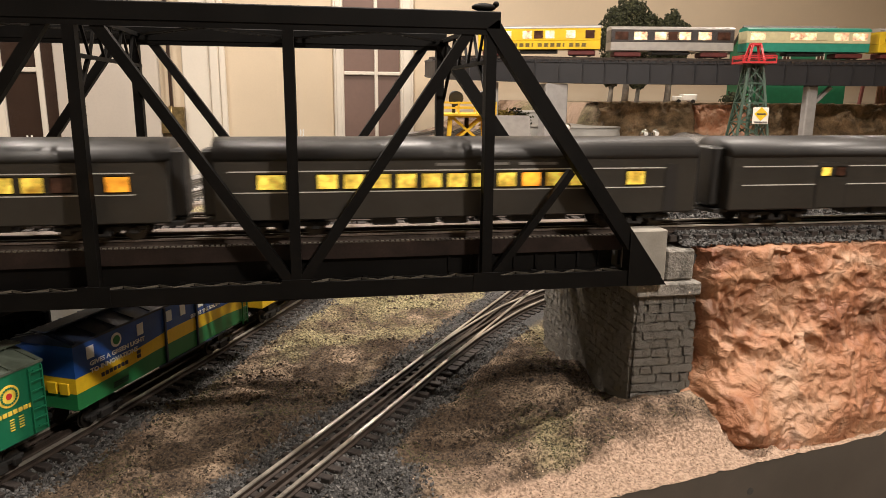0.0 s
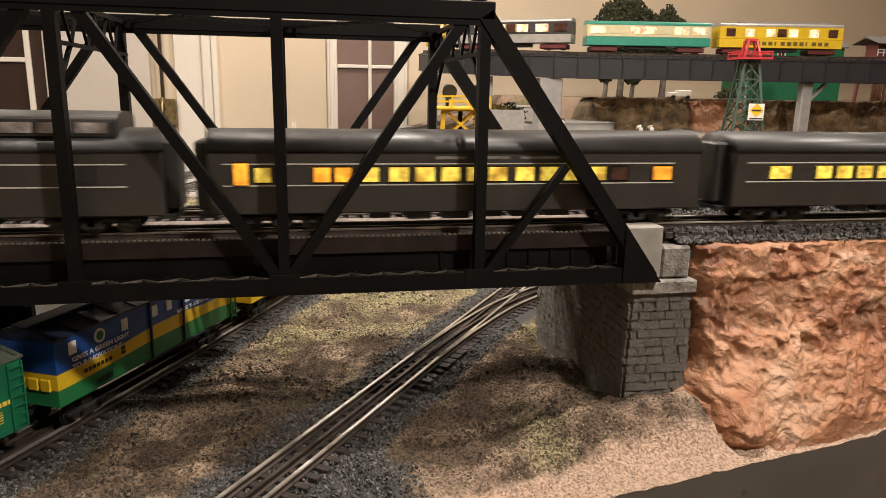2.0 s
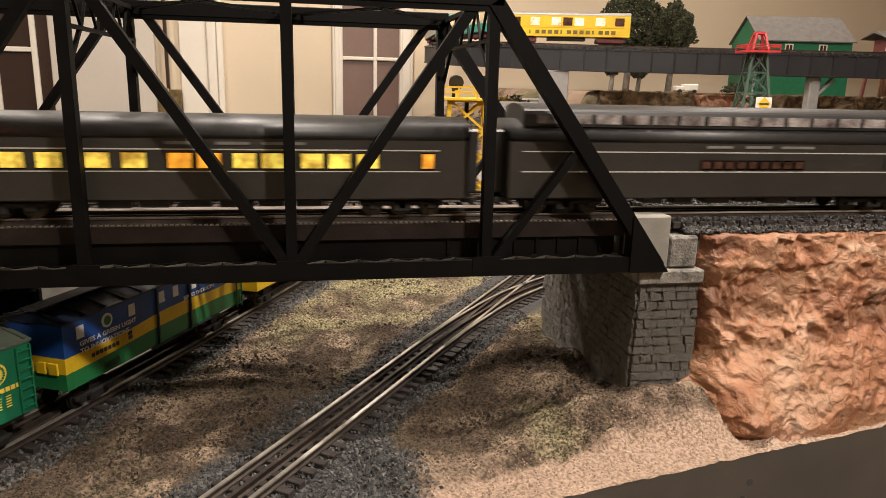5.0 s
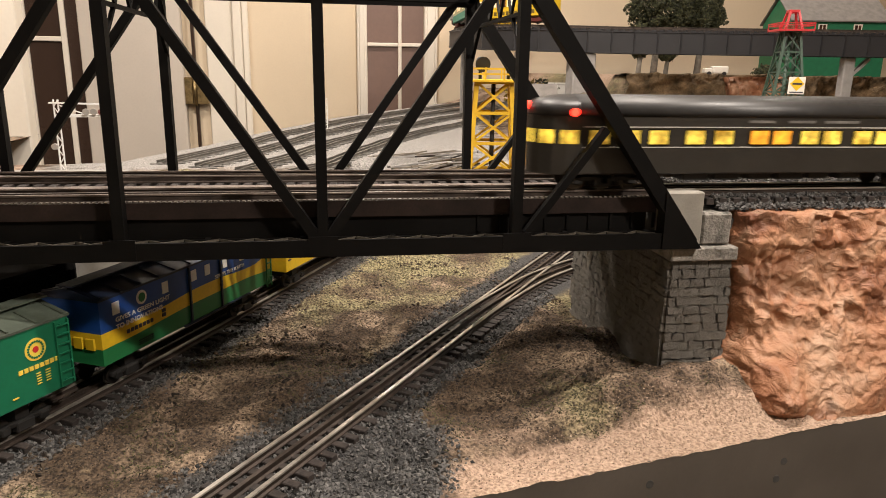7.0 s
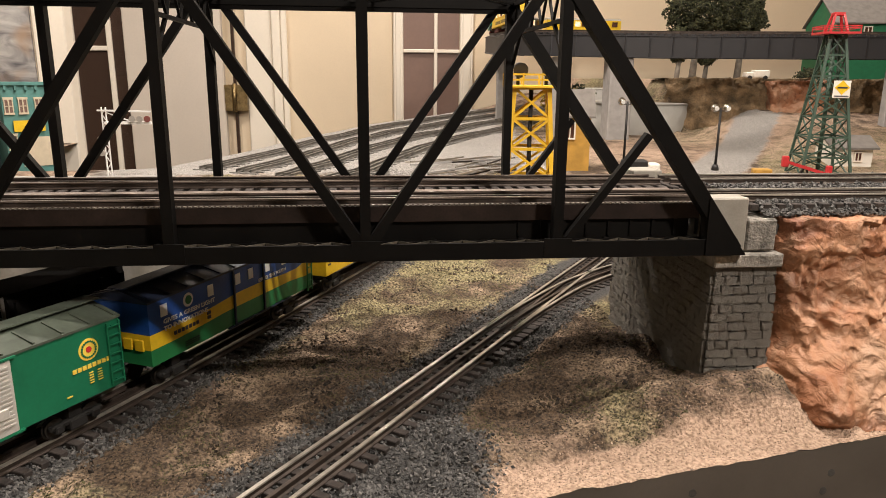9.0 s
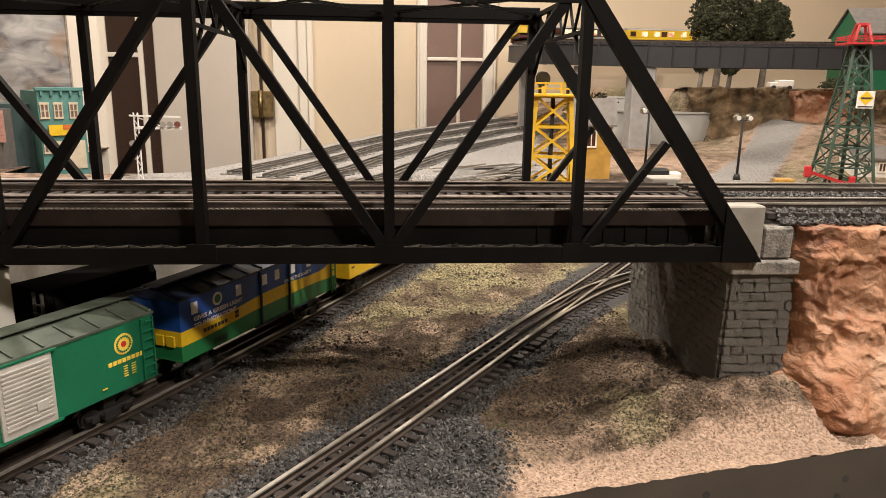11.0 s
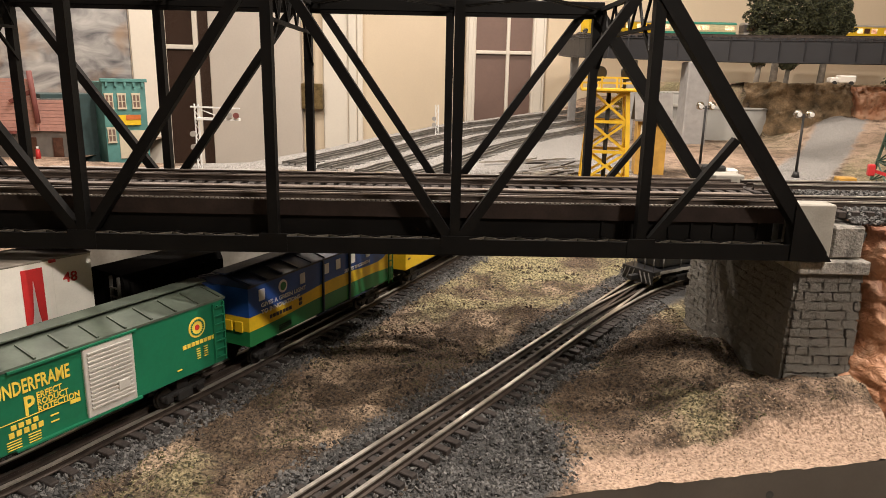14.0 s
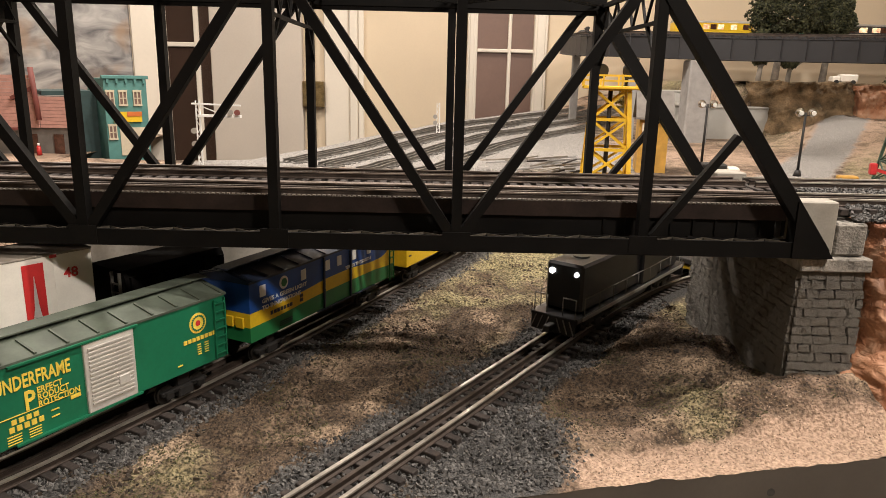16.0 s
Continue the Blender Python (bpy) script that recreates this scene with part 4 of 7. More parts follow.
        for x in (-0.168, -0.140, -0.114, -0.080, -0.053, -0.019, 0.003, 0.030, 0.052, 0.083, 0.105, 0.128):
            win(x, 0.0175, M_LIT if x not in (0.003, -0.019) else M_LITO)
        win(0.178, 0.010, M_LITO)
        n = 6
        for k in range(n):
            a0, a1 = math.pi / 2 + math.pi * (k + 0.12) / n, math.pi / 2 + math.pi * (k + 0.88) / n
            bm = B()
            p0 = Vector((body0 + 0.002 + 0.0405 * math.cos(a0), (hw + 0.0006) * math.sin(a0), 0))
            p1 = Vector((body0 + 0.002 + 0.0405 * math.cos(a1), (hw + 0.0006) * math.sin(a1), 0))
            vs = [bm.verts.new(q) for q in (p0 + Vector((0, 0, 0.042)), p1 + Vector((0, 0, 0.042)), p1 + Vector((0, 0, 0.054)), p0 + Vector((0, 0, 0.054)))]
            bm.faces.new(vs)
            bmesh.ops.solidify(bm, geom=list(bm.faces), thickness=0.001)
            part("rear_window", fix(bm), M_LIT, c)
        for sy in (-1, 1):
            bm = B()
            tube(bm, (body0 - 0.004, sy * (hw - 0.001), 0.069), (body0 - 0.006, sy * (hw + 0.004), 0.069), 0.0035)
            part("marker_lamp", fix(bm), M_REDLAMP, c, "glowing red marker lamp")
        bm = B()
        tube(bm, (body0 - 0.036, 0, 0.074), (body0 - 0.043, 0, 0.073), 0.0035)
        part("tail_lamp", fix(bm), M_REDLAMP, c, "glowing red tail lamp")
    else:
        for x0 in (-0.125, 0.10):
            panel(x0, x0 + 0.034, 0.0165, 0.060, M_ROOF, "baggage_door")
            panel(x0 + 0.002, x0 + 0.032, 0.0170, 0.0595, M_CAR, "door_leaf")
            for k in (0, 1):
                win(x0 + 0.0095 + k * 0.0155, 0.010, M_DIM if k else M_LIT, 0.0475, 0.0555)
    for k in range(6):
        x = -0.085 + k * 0.031
        for y0, y1 in ((-0.026, -0.008), (0.008, 0.026)):
            bm = B()
            box(bm, x, x + random.uniform(0.018, 0.027), y0, y1, 0.0085 + random.uniform(0, 0.002), 0.0156, bevel=0.0008)
            part("underframe_box", fix(bm), M_TRUCK, c)
    for k, (x0, w) in enumerate(((-0.02, 0.025), (0.018, 0.026), (0.054, 0.034))):
        for sy in (-1, 1):
            bm = B()
            box(bm, x0 - 0.01, x0 - 0.01 + w, sy * (hw + 0.0003) - 0.0004, sy * (hw + 0.0003) + 0.0004, 0.0605, 0.0628)
            part("name_bar", fix(bm), M_BAR, c, "faint lettering strip")
    for sx in (-1, 1):
        bogie(c, sx * 0.158, wheels=3, span=0.050)
    return c


M_BAR = mat("faint_grey_lettering", (0.22, 0.21, 0.19), 0.5, vary=0.2, bump=0)
# Pale and dark mottling paints room reflections into the dome panes.
M_DOMEGLASS = mat("dome_glass_painted_glare", (0.42, 0.38, 0.36), 0.12, vary=0.5, scale=60, bump=0, tint=(0.08, 0.06, 0.06))
PITCH, SPEED = 0.4625, 0.2345
TRAIN = []
for k, (kind, label) in enumerate((("baggage", "dark grey baggage car with pale stripes and sliding doors"),
                                   ("coach", "dark grey passenger coach with a row of lit yellow windows"),
                                   ("diner", "dark grey passenger car with yellow and orange lit windows"),
                                   ("dome", "dark grey full length dome car with unlit windows"),
                                   ("observation", "dark grey round-end observation car with red marker lamps"))):
    TRAIN.append((passenger_car(kind, pose(0.1325 + PITCH - PITCH * k, NEAR_Y, UP), label), 0.1325 + PITCH - PITCH * k))

# ---- parked freight cars ----
M_GREEN = mat("boxcar_green", (0.010, 0.155, 0.075), 0.42, vary=0.12, scale=25, fine=300, bump=0.02)
M_GREENROOF = mat("green_roof_dust", (0.085, 0.105, 0.080), 0.6, vary=0.25, scale=40, fine=300, bump=0.1)
M_BLUE = mat("boxcar_blue", (0.014, 0.075, 0.32), 0.42, vary=0.15, scale=25, fine=300, bump=0.02)
M_NAVY = mat("boxcar_roof_navy", (0.015, 0.026, 0.060), 0.5, vary=0.2)
M_YELLOW = mat("boxcar_yellow", (0.78, 0.52, 0.02), 0.42, vary=0.1, scale=25, fine=300, bump=0.02)
M_KELLY = mat("boxcar_light_green", (0.02, 0.20, 0.065), 0.42, vary=0.12, scale=25, fine=300, bump=0.02)
M_SILVER = mat("silver_door_paint", (0.66, 0.64, 0.60), 0.35, metal=0.3, vary=0.12, scale=40, bump=0.02)
M_WHITE = mat("white_container_paint", (0.78, 0.75, 0.68), 0.45, vary=0.05, bump=0.02)
M_RED = mat("red_paint", (0.55, 0.03, 0.03), 0.45, vary=0.12, bump=0.02)
M_NAVYSQ = mat("navy_square_paint", (0.02, 0.03, 0.12), 0.45, vary=0.1, bump=0)
M_LETTER = mat("yellow_lettering", (0.80, 0.60, 0.08), 0.5, vary=0.06, bump=0)
M_WLETTER = mat("white_lettering", (0.80, 0.80, 0.78), 0.5, vary=0.06, bump=0)
M_DLETTER = mat("dark_lettering", (0.03, 0.03, 0.05), 0.5, vary=0.06, bump=0)
HALF = 0.0325


def text_part(body, size, x, z, mtl, parent, y=-HALF - 0.0006, label="", wide=1.0):
    """Lettering on a car side that faces -y, from x towards +x, its foot at z."""
    cu = bpy.data.curves.new("lettering", "FONT")
    cu.body, cu.size, cu.extrude, cu.resolution_u = body, size, 0.0002, 2
    cu.offset = size * 0.02
    tmp = bpy.data.objects.new("lettering", cu)
    me = bpy.data.meshes.new_from_object(tmp)
    bpy.data.objects.remove(tmp)
    me.materials.append(mtl)
    ob = new("lettering", me)
    ob.parent = parent
    ob.matrix_basis = Matrix.Translation((x, y, z)) @ pose(0, 0, 0, 90, 0, 0) @ Matrix.Diagonal((wide, 1, 1, 1))
    if label:
        ob["label"] = label
    return ob


def bars(rows, mtl, parent, name="lettering_bar", y=-HALF - 0.0004):
    for x0, x1, z0, z1 in rows:
        bm = B()
        box(bm, x0, x1, y - 0.0003, y + 0.0005, z0, z1)
        part(name, fix(bm), mtl, parent)


RIDE = 0.0065


def boxcar_base(m, label, length, body_m, roof_m, z0=0.022, z1=0.082, peak=0.092):
    c = empty("boxcar", Matrix.Translation((0, 0, RIDE)) @ m, label, "boxcar", "parked freight cars")
    hl = length / 2
    if body_m:
        bm = B()
        box(bm, -hl, hl, -HALF, HALF, z0, z1, bevel=0.0006)
        part("body", fix(bm), body_m, c)
    bm = B()
    prism(bm, [(-HALF - 0.001, z1 - 0.0005), (-HALF - 0.001, z1 + 0.0015), (0, peak), (HALF + 0.001, z1 + 0.0015), (HALF + 0.001, z1 - 0.0005)], -hl - 0.001, hl + 0.001)
    part("roof", fix(bm), roof_m, c)
    n = int(length / 0.024)
    for k in range(n + 1):
        x = -hl + 0.004 + k * (length - 0.008) / n
        for sy in (-1, 1):
            bm = B()
            bar(bm, (x, sy * 0.010, peak - 0.0025), (x, sy * HALF, z1 + 0.0022), 0.0018, 0.0022)
            part("roof_rib", fix(bm), roof_m, c)
    bm = B()
    box(bm, -hl - 0.003, hl + 0.003, -0.0085, 0.0085, peak + 0.0012, peak + 0.0024)
    part("running_board", fix(bm), roof_m, c)
    for k in range(8):
        x = -hl + 0.01 + k * (length - 0.02) / 7
        bm = B()
        box(bm, x - 0.001, x + 0.001, -0.006, 0.006, peak - 0.002, peak + 0.0012)
        part("board_foot", fix(bm), roof_m, c)
    for sx in (-1, 1):
        bogie(c, sx * (hl - 0.042), span=0.034, half=0.021, z=-RIDE, top=0.023)
        bm = B()
        tube(bm, (sx * hl, 0, 0.014), (sx * (hl + 0.016), 0, 0.014), 0.003)
        box(bm, min(sx * (hl + 0.012), sx * (hl + 0.02)), max(sx * (hl + 0.012), sx * (hl + 0.02)), -0.005, 0.005, 0.010, 0.018, bevel=0.001)
        part("coupler", fix(bm), M_TRUCK, c)
        bm = B()
        box(bm, min(sx * hl * 0.4, sx * hl * 0.42), max(sx * hl * 0.4, sx * hl * 0.55), -0.008, 0.008, 0.012, 0.0222)
        part("brake_gear", fix(bm), M_TRUCK, c)
    return c


def ladder(parent, x, mtl, y=-HALF, z0=0.024, z1=0.080, w=0.012, n=7, end=None):
    bm = B()
    for dx in (-w / 2, w / 2):
        box(bm, x + dx - 0.0006, x + dx + 0.0006, y - 0.0026, y - 0.0010, z0, z1)
    for k in range(n):
        z = z0 + 0.004 + k * (z1 - z0 - 0.008) / (n - 1)
        box(bm, x - w / 2, x + w / 2, y - 0.0028, y - 0.0016, z - 0.0006, z + 0.0006)
    box(bm, x - 0.001, x + 0.001, y - 0.0012, y + 0.0002, z0 + 0.003, z0 + 0.005)
    box(bm, x - 0.001, x + 0.001, y - 0.0012, y + 0.0002, z1 - 0.005, z1 - 0.003)
    part("ladder", fix(bm), mtl, parent)


def on_line(line, s_mid, length, z=0.0):
    """The pose of a car of that wheelbase whose middle lies s_mid along a line of even centimetre steps."""
    a = line[max(0, min(len(line) - 1, int(round((s_mid - length / 2) * 100))))]
    b = line[max(0, min(len(line) - 1, int(round((s_mid + length / 2) * 100))))]
    return pose((a[0] + b[0]) / 2, (a[1] + b[1]) / 2, z, 0, 0, math.degrees(math.atan2(b[1] - a[1], b[0] - a[0])))


def s_at(line, x, y):
    d = [(p[0] - x) ** 2 + (p[1] - y) ** 2 for p in line]
    return d.index(min(d)) * 0.01


def green_boxcar(m):
    L = 0.30
    c = boxcar_base(m, "green boxcar with silver ribbed door and yellow lettering", L, M_GREEN, M_GREENROOF)
    hl = L / 2
    bm = B()
    x0, x1 = hl - 0.1405, hl - 0.0975
    box(bm, x0, x1, -HALF - 0.0022, -HALF + 0.001, 0.0235, 0.0795, bevel=0.0006)
    dr = part("door", fix(bm), M_SILVER, c, "silver ribbed sliding door")
    bm = B()
    for k in range(14):
        z = 0.030 + k * 0.0034
        box(bm, x0 + 0.003, x1 - 0.003, -HALF - 0.0034, -HALF - 0.0022, z, z + 0.0013)
    part("door_ribs", fix(bm), M_SILVER, dr)
    bm = B()
    box(bm, x1 - 0.017, x1 - 0.007, -HALF - 0.0040, -HALF - 0.0022, 0.037, 0.045, bevel=0.0005)
    part("door_latch", fix(bm), M_SILVER, dr)
    for z in (0.0220, 0.0802):
        bm = B()
        box(bm, x0 - 0.055, x1 + 0.004, -HALF - 0.0030, -HALF + 0.0002, z, z + 0.0016)
        part("door_rail", fix(bm), M_GREEN, c)
    for x in (hl - 0.008, -hl + 0.010):
        ladder(c, x, M_GREEN)
    bm = B()
    tube(bm, (hl - 0.032, -HALF + 0.0003, 0.0635), (hl - 0.032, -HALF - 0.0004, 0.0635), 0.0092, seg=32)
    em = part("round_emblem", fix(bm), M_LETTER, c, "round yellow emblem")
    bm = B()
    tube(bm, (hl - 0.032, -HALF - 0.0004, 0.0635), (hl - 0.032, -HALF - 0.0007, 0.0635), 0.0026, seg=24)
    part("emblem_heart", fix(bm), M_RED, em, "small red centre")
    bm = B()
    for k in range(20):
        a = k * math.tau / 20
        p = Vector((hl - 0.032 + 0.0066 * math.cos(a), -HALF - 0.0006, 0.0635 + 0.0066 * math.sin(a)))
        tube(bm, p, p + Vector((0, -0.0003, 0)), 0.0010, seg=6)
    part("emblem_ring", fix(bm), M_GREEN, em)
    bars([(hl - 0.0485 + k * 0.0046, hl - 0.0450 + k * 0.0046, 0.0475, 0.0510) for k in range(8)], M_LETTER, c)
    bars([(hl - 0.034, hl - 0.0300, 0.0430 - k * 0.0022, 0.0437 - k * 0.0022) for k in range(5)] + [(hl - 0.026, hl - 0.0215, 0.0430 - k * 0.0022, 0.0437 - k * 0.0022) for k in range(5)], M_LETTER, c)
    bars([(hl - 0.056, hl - 0.051, 0.0300, 0.0310)], M_LETTER, c)
    text_part("CUSHION UNDERFRAME", 0.0145, x0 - 0.106, 0.0628, M_LETTER, c, wide=0.595)
    text_part("P", 0.0200, x0 - 0.046, 0.0455, M_LETTER, c, wide=0.8)
    for k, word in enumerate(("ERFECT", "RODUCT", "ROTECTION")):
        text_part(word, 0.0066, x0 - 0.0365, 0.0550 - k * 0.0053, M_LETTER, c, wide=0.85)
    bars([(x0 - 0.11, x0 - 0.012, 0.0440, 0.0444)], M_LETTER, c, "rule")
    bars([(x0 - 0.056 + k * 0.0052, x0 - 0.0525 + k * 0.0052, 0.0385, 0.0420) for k in range(4)] + [(x0 - 0.058 + k * 0.0052, x0 - 0.0545 + k * 0.0052, 0.0330, 0.0370) for k in range(5)], M_LETTER, c)
    bars([(x0 - 0.060, x0 - 0.050, 0.0302 - k * 0.002, 0.0307 - k * 0.002) for k in range(4)] + [(x0 - 0.045, x0 - 0.036, 0.0302 - k * 0.002, 0.0307 - k * 0.002) for k in range(4)] + [(x0 - 0.028, x0 - 0.022, 0.0375 - k * 0.005, 0.0383 - k * 0.005) for k in range(2)], M_LETTER, c)
    bars([(x0 - 0.0125, x0 - 0.0045, 0.0405, 0.0435)], M_LETTER, c, "yellow_tag")
    bm = B()
    tube(bm, (x0 - 0.094, -HALF + 0.0003, 0.051), (x0 - 0.094, -HALF - 0.0005, 0.051), 0.006, seg=20)
    part("side_emblem", fix(bm), M_LETTER, c, "round yellow emblem")
    return c


def blue_boxcar(m):
    L = 0.279
    c = boxcar_base(m, "blue, yellow and green boxcar with white lettering", L, None, M_NAVY)
    hl = L / 2
    # three colour bands, the yellow one rising along the side in a step
    def band(f0, f1, mtl, name):
        bm = B()
        n = 24
        rows = []
        for k in range(n + 1):
            u = k / n
            x = -hl + u * L
            rows.append([bm.verts.new((x, y, z)) for y, z in ((-HALF, f0(u)), (-HALF, f1(u)), (HALF, f1(u)), (HALF, f0(u)))])
        for a, b in zip(rows, rows[1:]):
            for i in range(4):
                bm.faces.new((a[i], a[(i + 1) % 4], b[(i + 1) % 4], b[i]))
        bm.faces.new(rows[0])
        bm.faces.new(rows[-1][::-1])
        part(name, fix(bm), mtl, c)
    f_lo = lambda u: 0.022
    f_mid = lambda u: 0.0375 + 0.0035 * float(smooth01(0.1, 0.45, u)) - 0.003 * float(smooth01(0.8, 1.0, u))
    f_top = lambda u: 0.0520 + 0.0040 * float(smooth01(0.25, 0.5, u)) - 0.003 * float(smooth01(0.6, 0.8, u)) + 0.010 * float(smooth01(0.88, 1.0, u))
    f_roof = lambda u: 0.0823
    band(f_lo, f_mid, M_KELLY, "lower_panel")
    band(f_mid, f_top, M_YELLOW, "middle_panel")
    band(f_top, f_roof, M_BLUE, "upper_panel")
    for x in (-0.0175, 0.036):
        bm = B()
        box(bm, x - 0.001, x + 0.001, -HALF - 0.0022, -HALF + 0.0005, 0.0225, 0.0815)
        part("door_post", fix(bm), M_NAVY, c)
    bm = B()
    box(bm, -0.03, 0.09, -HALF - 0.0022, -HALF + 0.0005, 0.0210, 0.0225)
    part("door_rail", fix(bm), M_NAVY, c)
    for x in (hl - 0.007,):
        ladder(c, x, M_KELLY, z0=0.018, z1=0.078, w=0.010)
    for x in (-0.120, -0.054, -0.0095, 0.0135, 0.045, 0.078, 0.112):
        bars([(x - 0.0042, x + 0.0042, 0.0650, 0.0765)], M_WLETTER, c)
    bm = B()
    tube(bm, (-0.0870, -HALF + 0.0003, 0.0710), (-0.0870, -HALF - 0.0006, 0.0710), 0.0068, seg=24)
    lg = part("round_lamp_mark", fix(bm), M_WLETTER, c, "white ring with green centre")
    bm = B()
    tube(bm, (-0.0870, -HALF - 0.0006, 0.0710), (-0.0870, -HALF - 0.0009, 0.0710), 0.0044, seg=20)
    part("mark_centre", fix(bm), M_KELLY, lg)
    text_part("GIVES A GREEN LIGHT", 0.0062, -0.122, 0.0578, M_WLETTER, c, wide=1.18)
    text_part("TO INNOVATIONS", 0.0062, -0.122, 0.0508, M_WLETTER, c, wide=1.18)
    text_part("SERVES THE SOUTH", 0.0055, 0.026, 0.0570, M_WLETTER, c, wide=1.15)
    bars([(-0.109 + k * 0.0052, -0.1055 + k * 0.0052, 0.0425, 0.0462) for k in range(7)], M_DLETTER, c)
    bars([(-0.061, -0.056, 0.0470, 0.0505), (-0.061, -0.056, 0.0425, 0.0460)], M_DLETTER, c)
    bars([(-0.095, -0.075, 0.0300 - k * 0.002, 0.0308 - k * 0.002) for k in range(3)], M_DLETTER, c, "fine_print_bar")
    bm = B()
    for dy in (-0.02, -0.007, 0.007, 0.02):
        box(bm, -hl - 0.0016, -hl + 0.0004, dy - 0.005, dy + 0.005, 0.036, 0.047, bevel=0.0006)
    part("end_panel", fix(bm), M_YELLOW, c)
    return c


def yellow_boxcar(m):
    L = 0.262
    c = boxcar_base(m, "bright yellow boxcar with dark lettering", L, M_YELLOW, M_NAVY)
    bars([(-0.105 + k * 0.006, -0.101 + k * 0.006, 0.055, 0.060) for k in range(4)] + [(-0.105 + k * 0.005, -0.102 + k * 0.005, 0.047, 0.051) for k in range(5)], M_DLETTER, c)
    bars([(-0.125, -0.118, 0.052, 0.054), (-0.125, -0.118, 0.036, 0.038)], M_DLETTER, c)
    bm = B()
    box(bm, -0.030, 0.030, -HALF - 0.0016, -HALF + 0.0005, 0.0235, 0.0805, bevel=0.0004)
    part("door", fix(bm), M_YELLOW, c)
    ladder(c, 0.124, M_YELLOW)
    return c


LEFT_STEPS, OUTER_STEPS, MAIN_STEPS = LOW_LINES[0], LOW_LINES[1], LOW_LINES[2]
S_B = s_at(LEFT_STEPS, -0.236, 0.652)
blue_boxcar(on_line(LEFT_STEPS, S_B + 0.1285, 0.18))
green_boxcar(on_line(LEFT_STEPS, S_B - 0.037 - 0.15, 0.2))
yellow_boxcar(on_line(LEFT_STEPS, S_B + 0.262 + 0.045 + 0.131, 0.18))


def container_car(m):
    c = empty("container_car", m, "white container on a black well car, red panel", "freight car", "parked freight cars")
    hl = 0.16
    bm = B()
    box(bm, -hl, hl, -0.030, 0.030, 0.046, 0.124, bevel=0.0008)
    part("container", fix(bm), M_WHITE, c, "white corrugated container")
    bm = B()
    box(bm, -hl - 0.012, hl + 0.012, -0.031, 0.031, 0.014, 0.0458, bevel=0.0008)
    part("well_frame", fix(bm), M_TRUCK, c)
    bm = B()
    box(bm, -hl - 0.0005, hl + 0.0005, -0.0305, 0.0305, 0.1235, 0.1255, bevel=0.0005)
    part("container_roof", fix(bm), M_ROOFDUST, c, "dusty grey roof")
    bars([(0.098, 0.116, 0.0640, 0.1190)], M_RED, c, "red_panel", y=-0.0302)
    bars([(0.098, 0.116, 0.0560, 0.0638)], M_NAVYSQ, c, "navy_panel", y=-0.0302)
    bm = B()
    v = [bm.verts.new((x, -0.0308, z)) for x, z in ((0.1030, 0.068), (0.1110, 0.068), (0.1092, 0.080), (0.1074, 0.108), (0.1068, 0.108), (0.1050, 0.080))]
    bm.faces.new(v)
    bmesh.ops.solidify(bm, geom=list(bm.faces), thickness=0.0004)
    part("tower_shape", fix(bm), M_WLETTER, c, "white tower shape")
    text_part("48", 0.013, 0.133, 0.101, M_RED, c, y=-0.0305)
    for x in (0.125, 0.02, -0.09):
        bm = B()
        box(bm, x - 0.0003, x + 0.0003, -0.0303, -0.0298, 0.048, 0.123)
        part("seam", fix(bm), M_WHITE, c)
    for x in (0.125, -0.11):
        for z in (0.1225, 0.0465):
            bm = B()
            box(bm, x - 0.003, x + 0.003, -0.0315, -0.029, z - 0.001, z + 0.002, bevel=0.0004)
            part("corner_casting", fix(bm), M_RED, c)
    for sx in (-1, 1):
        bogie(c, sx * (hl - 0.03), span=0.034)
    return c


M_ROOFDUST = mat("dusty_grey_roof", (0.27, 0.24, 0.20), 0.7, vary=0.2)
S_W = s_at(OUTER_STEPS, -0.385, 0.630)
container_car(on_line(OUTER_STEPS, S_W - 0.148, 0.2))


def black_car(m):
    c = empty("hopper_car", m, "short black ribbed hopper car in deep shade", "freight car", "parked freight cars")
    h = 0.062
    bm = B()
    prism(bm, [(-0.030, 0.022), (-0.030, 0.086), (-0.026, 0.094), (0.026, 0.094), (0.030, 0.086), (0.030, 0.022)], -h, h)
    part("body", fix(bm), M_SHADEBLACK, c)
    for k in range(6):
        bm = B()
        x = -h + 0.006 + k * (2 * h - 0.012) / 5
        box(bm, x - 0.0015, x + 0.0015, -0.0335, -0.0300, 0.022, 0.087)
        part("rib", fix(bm), M_SHADEBLACK, c)
    for dy in (-0.024, -0.012):
        bm = B()
        box(bm, -h - 0.0035, -h - 0.0005, dy - 0.0008, dy + 0.0008, 0.02, 0.092)
        part("ladder_rail", fix(bm), M_SILVERDULL, c)
    for k in range(7):
        bm = B()
        box(bm, -h - 0.0040, -h - 0.0025, -0.0245, -0.0115, 0.026 + k * 0.009, 0.0275 + k * 0.009)
        part("ladder_rung", fix(bm), M_SILVERDULL, c)
    for sx in (-1, 1):
        bogie(c, sx * 0.036, span=0.030)
    return c


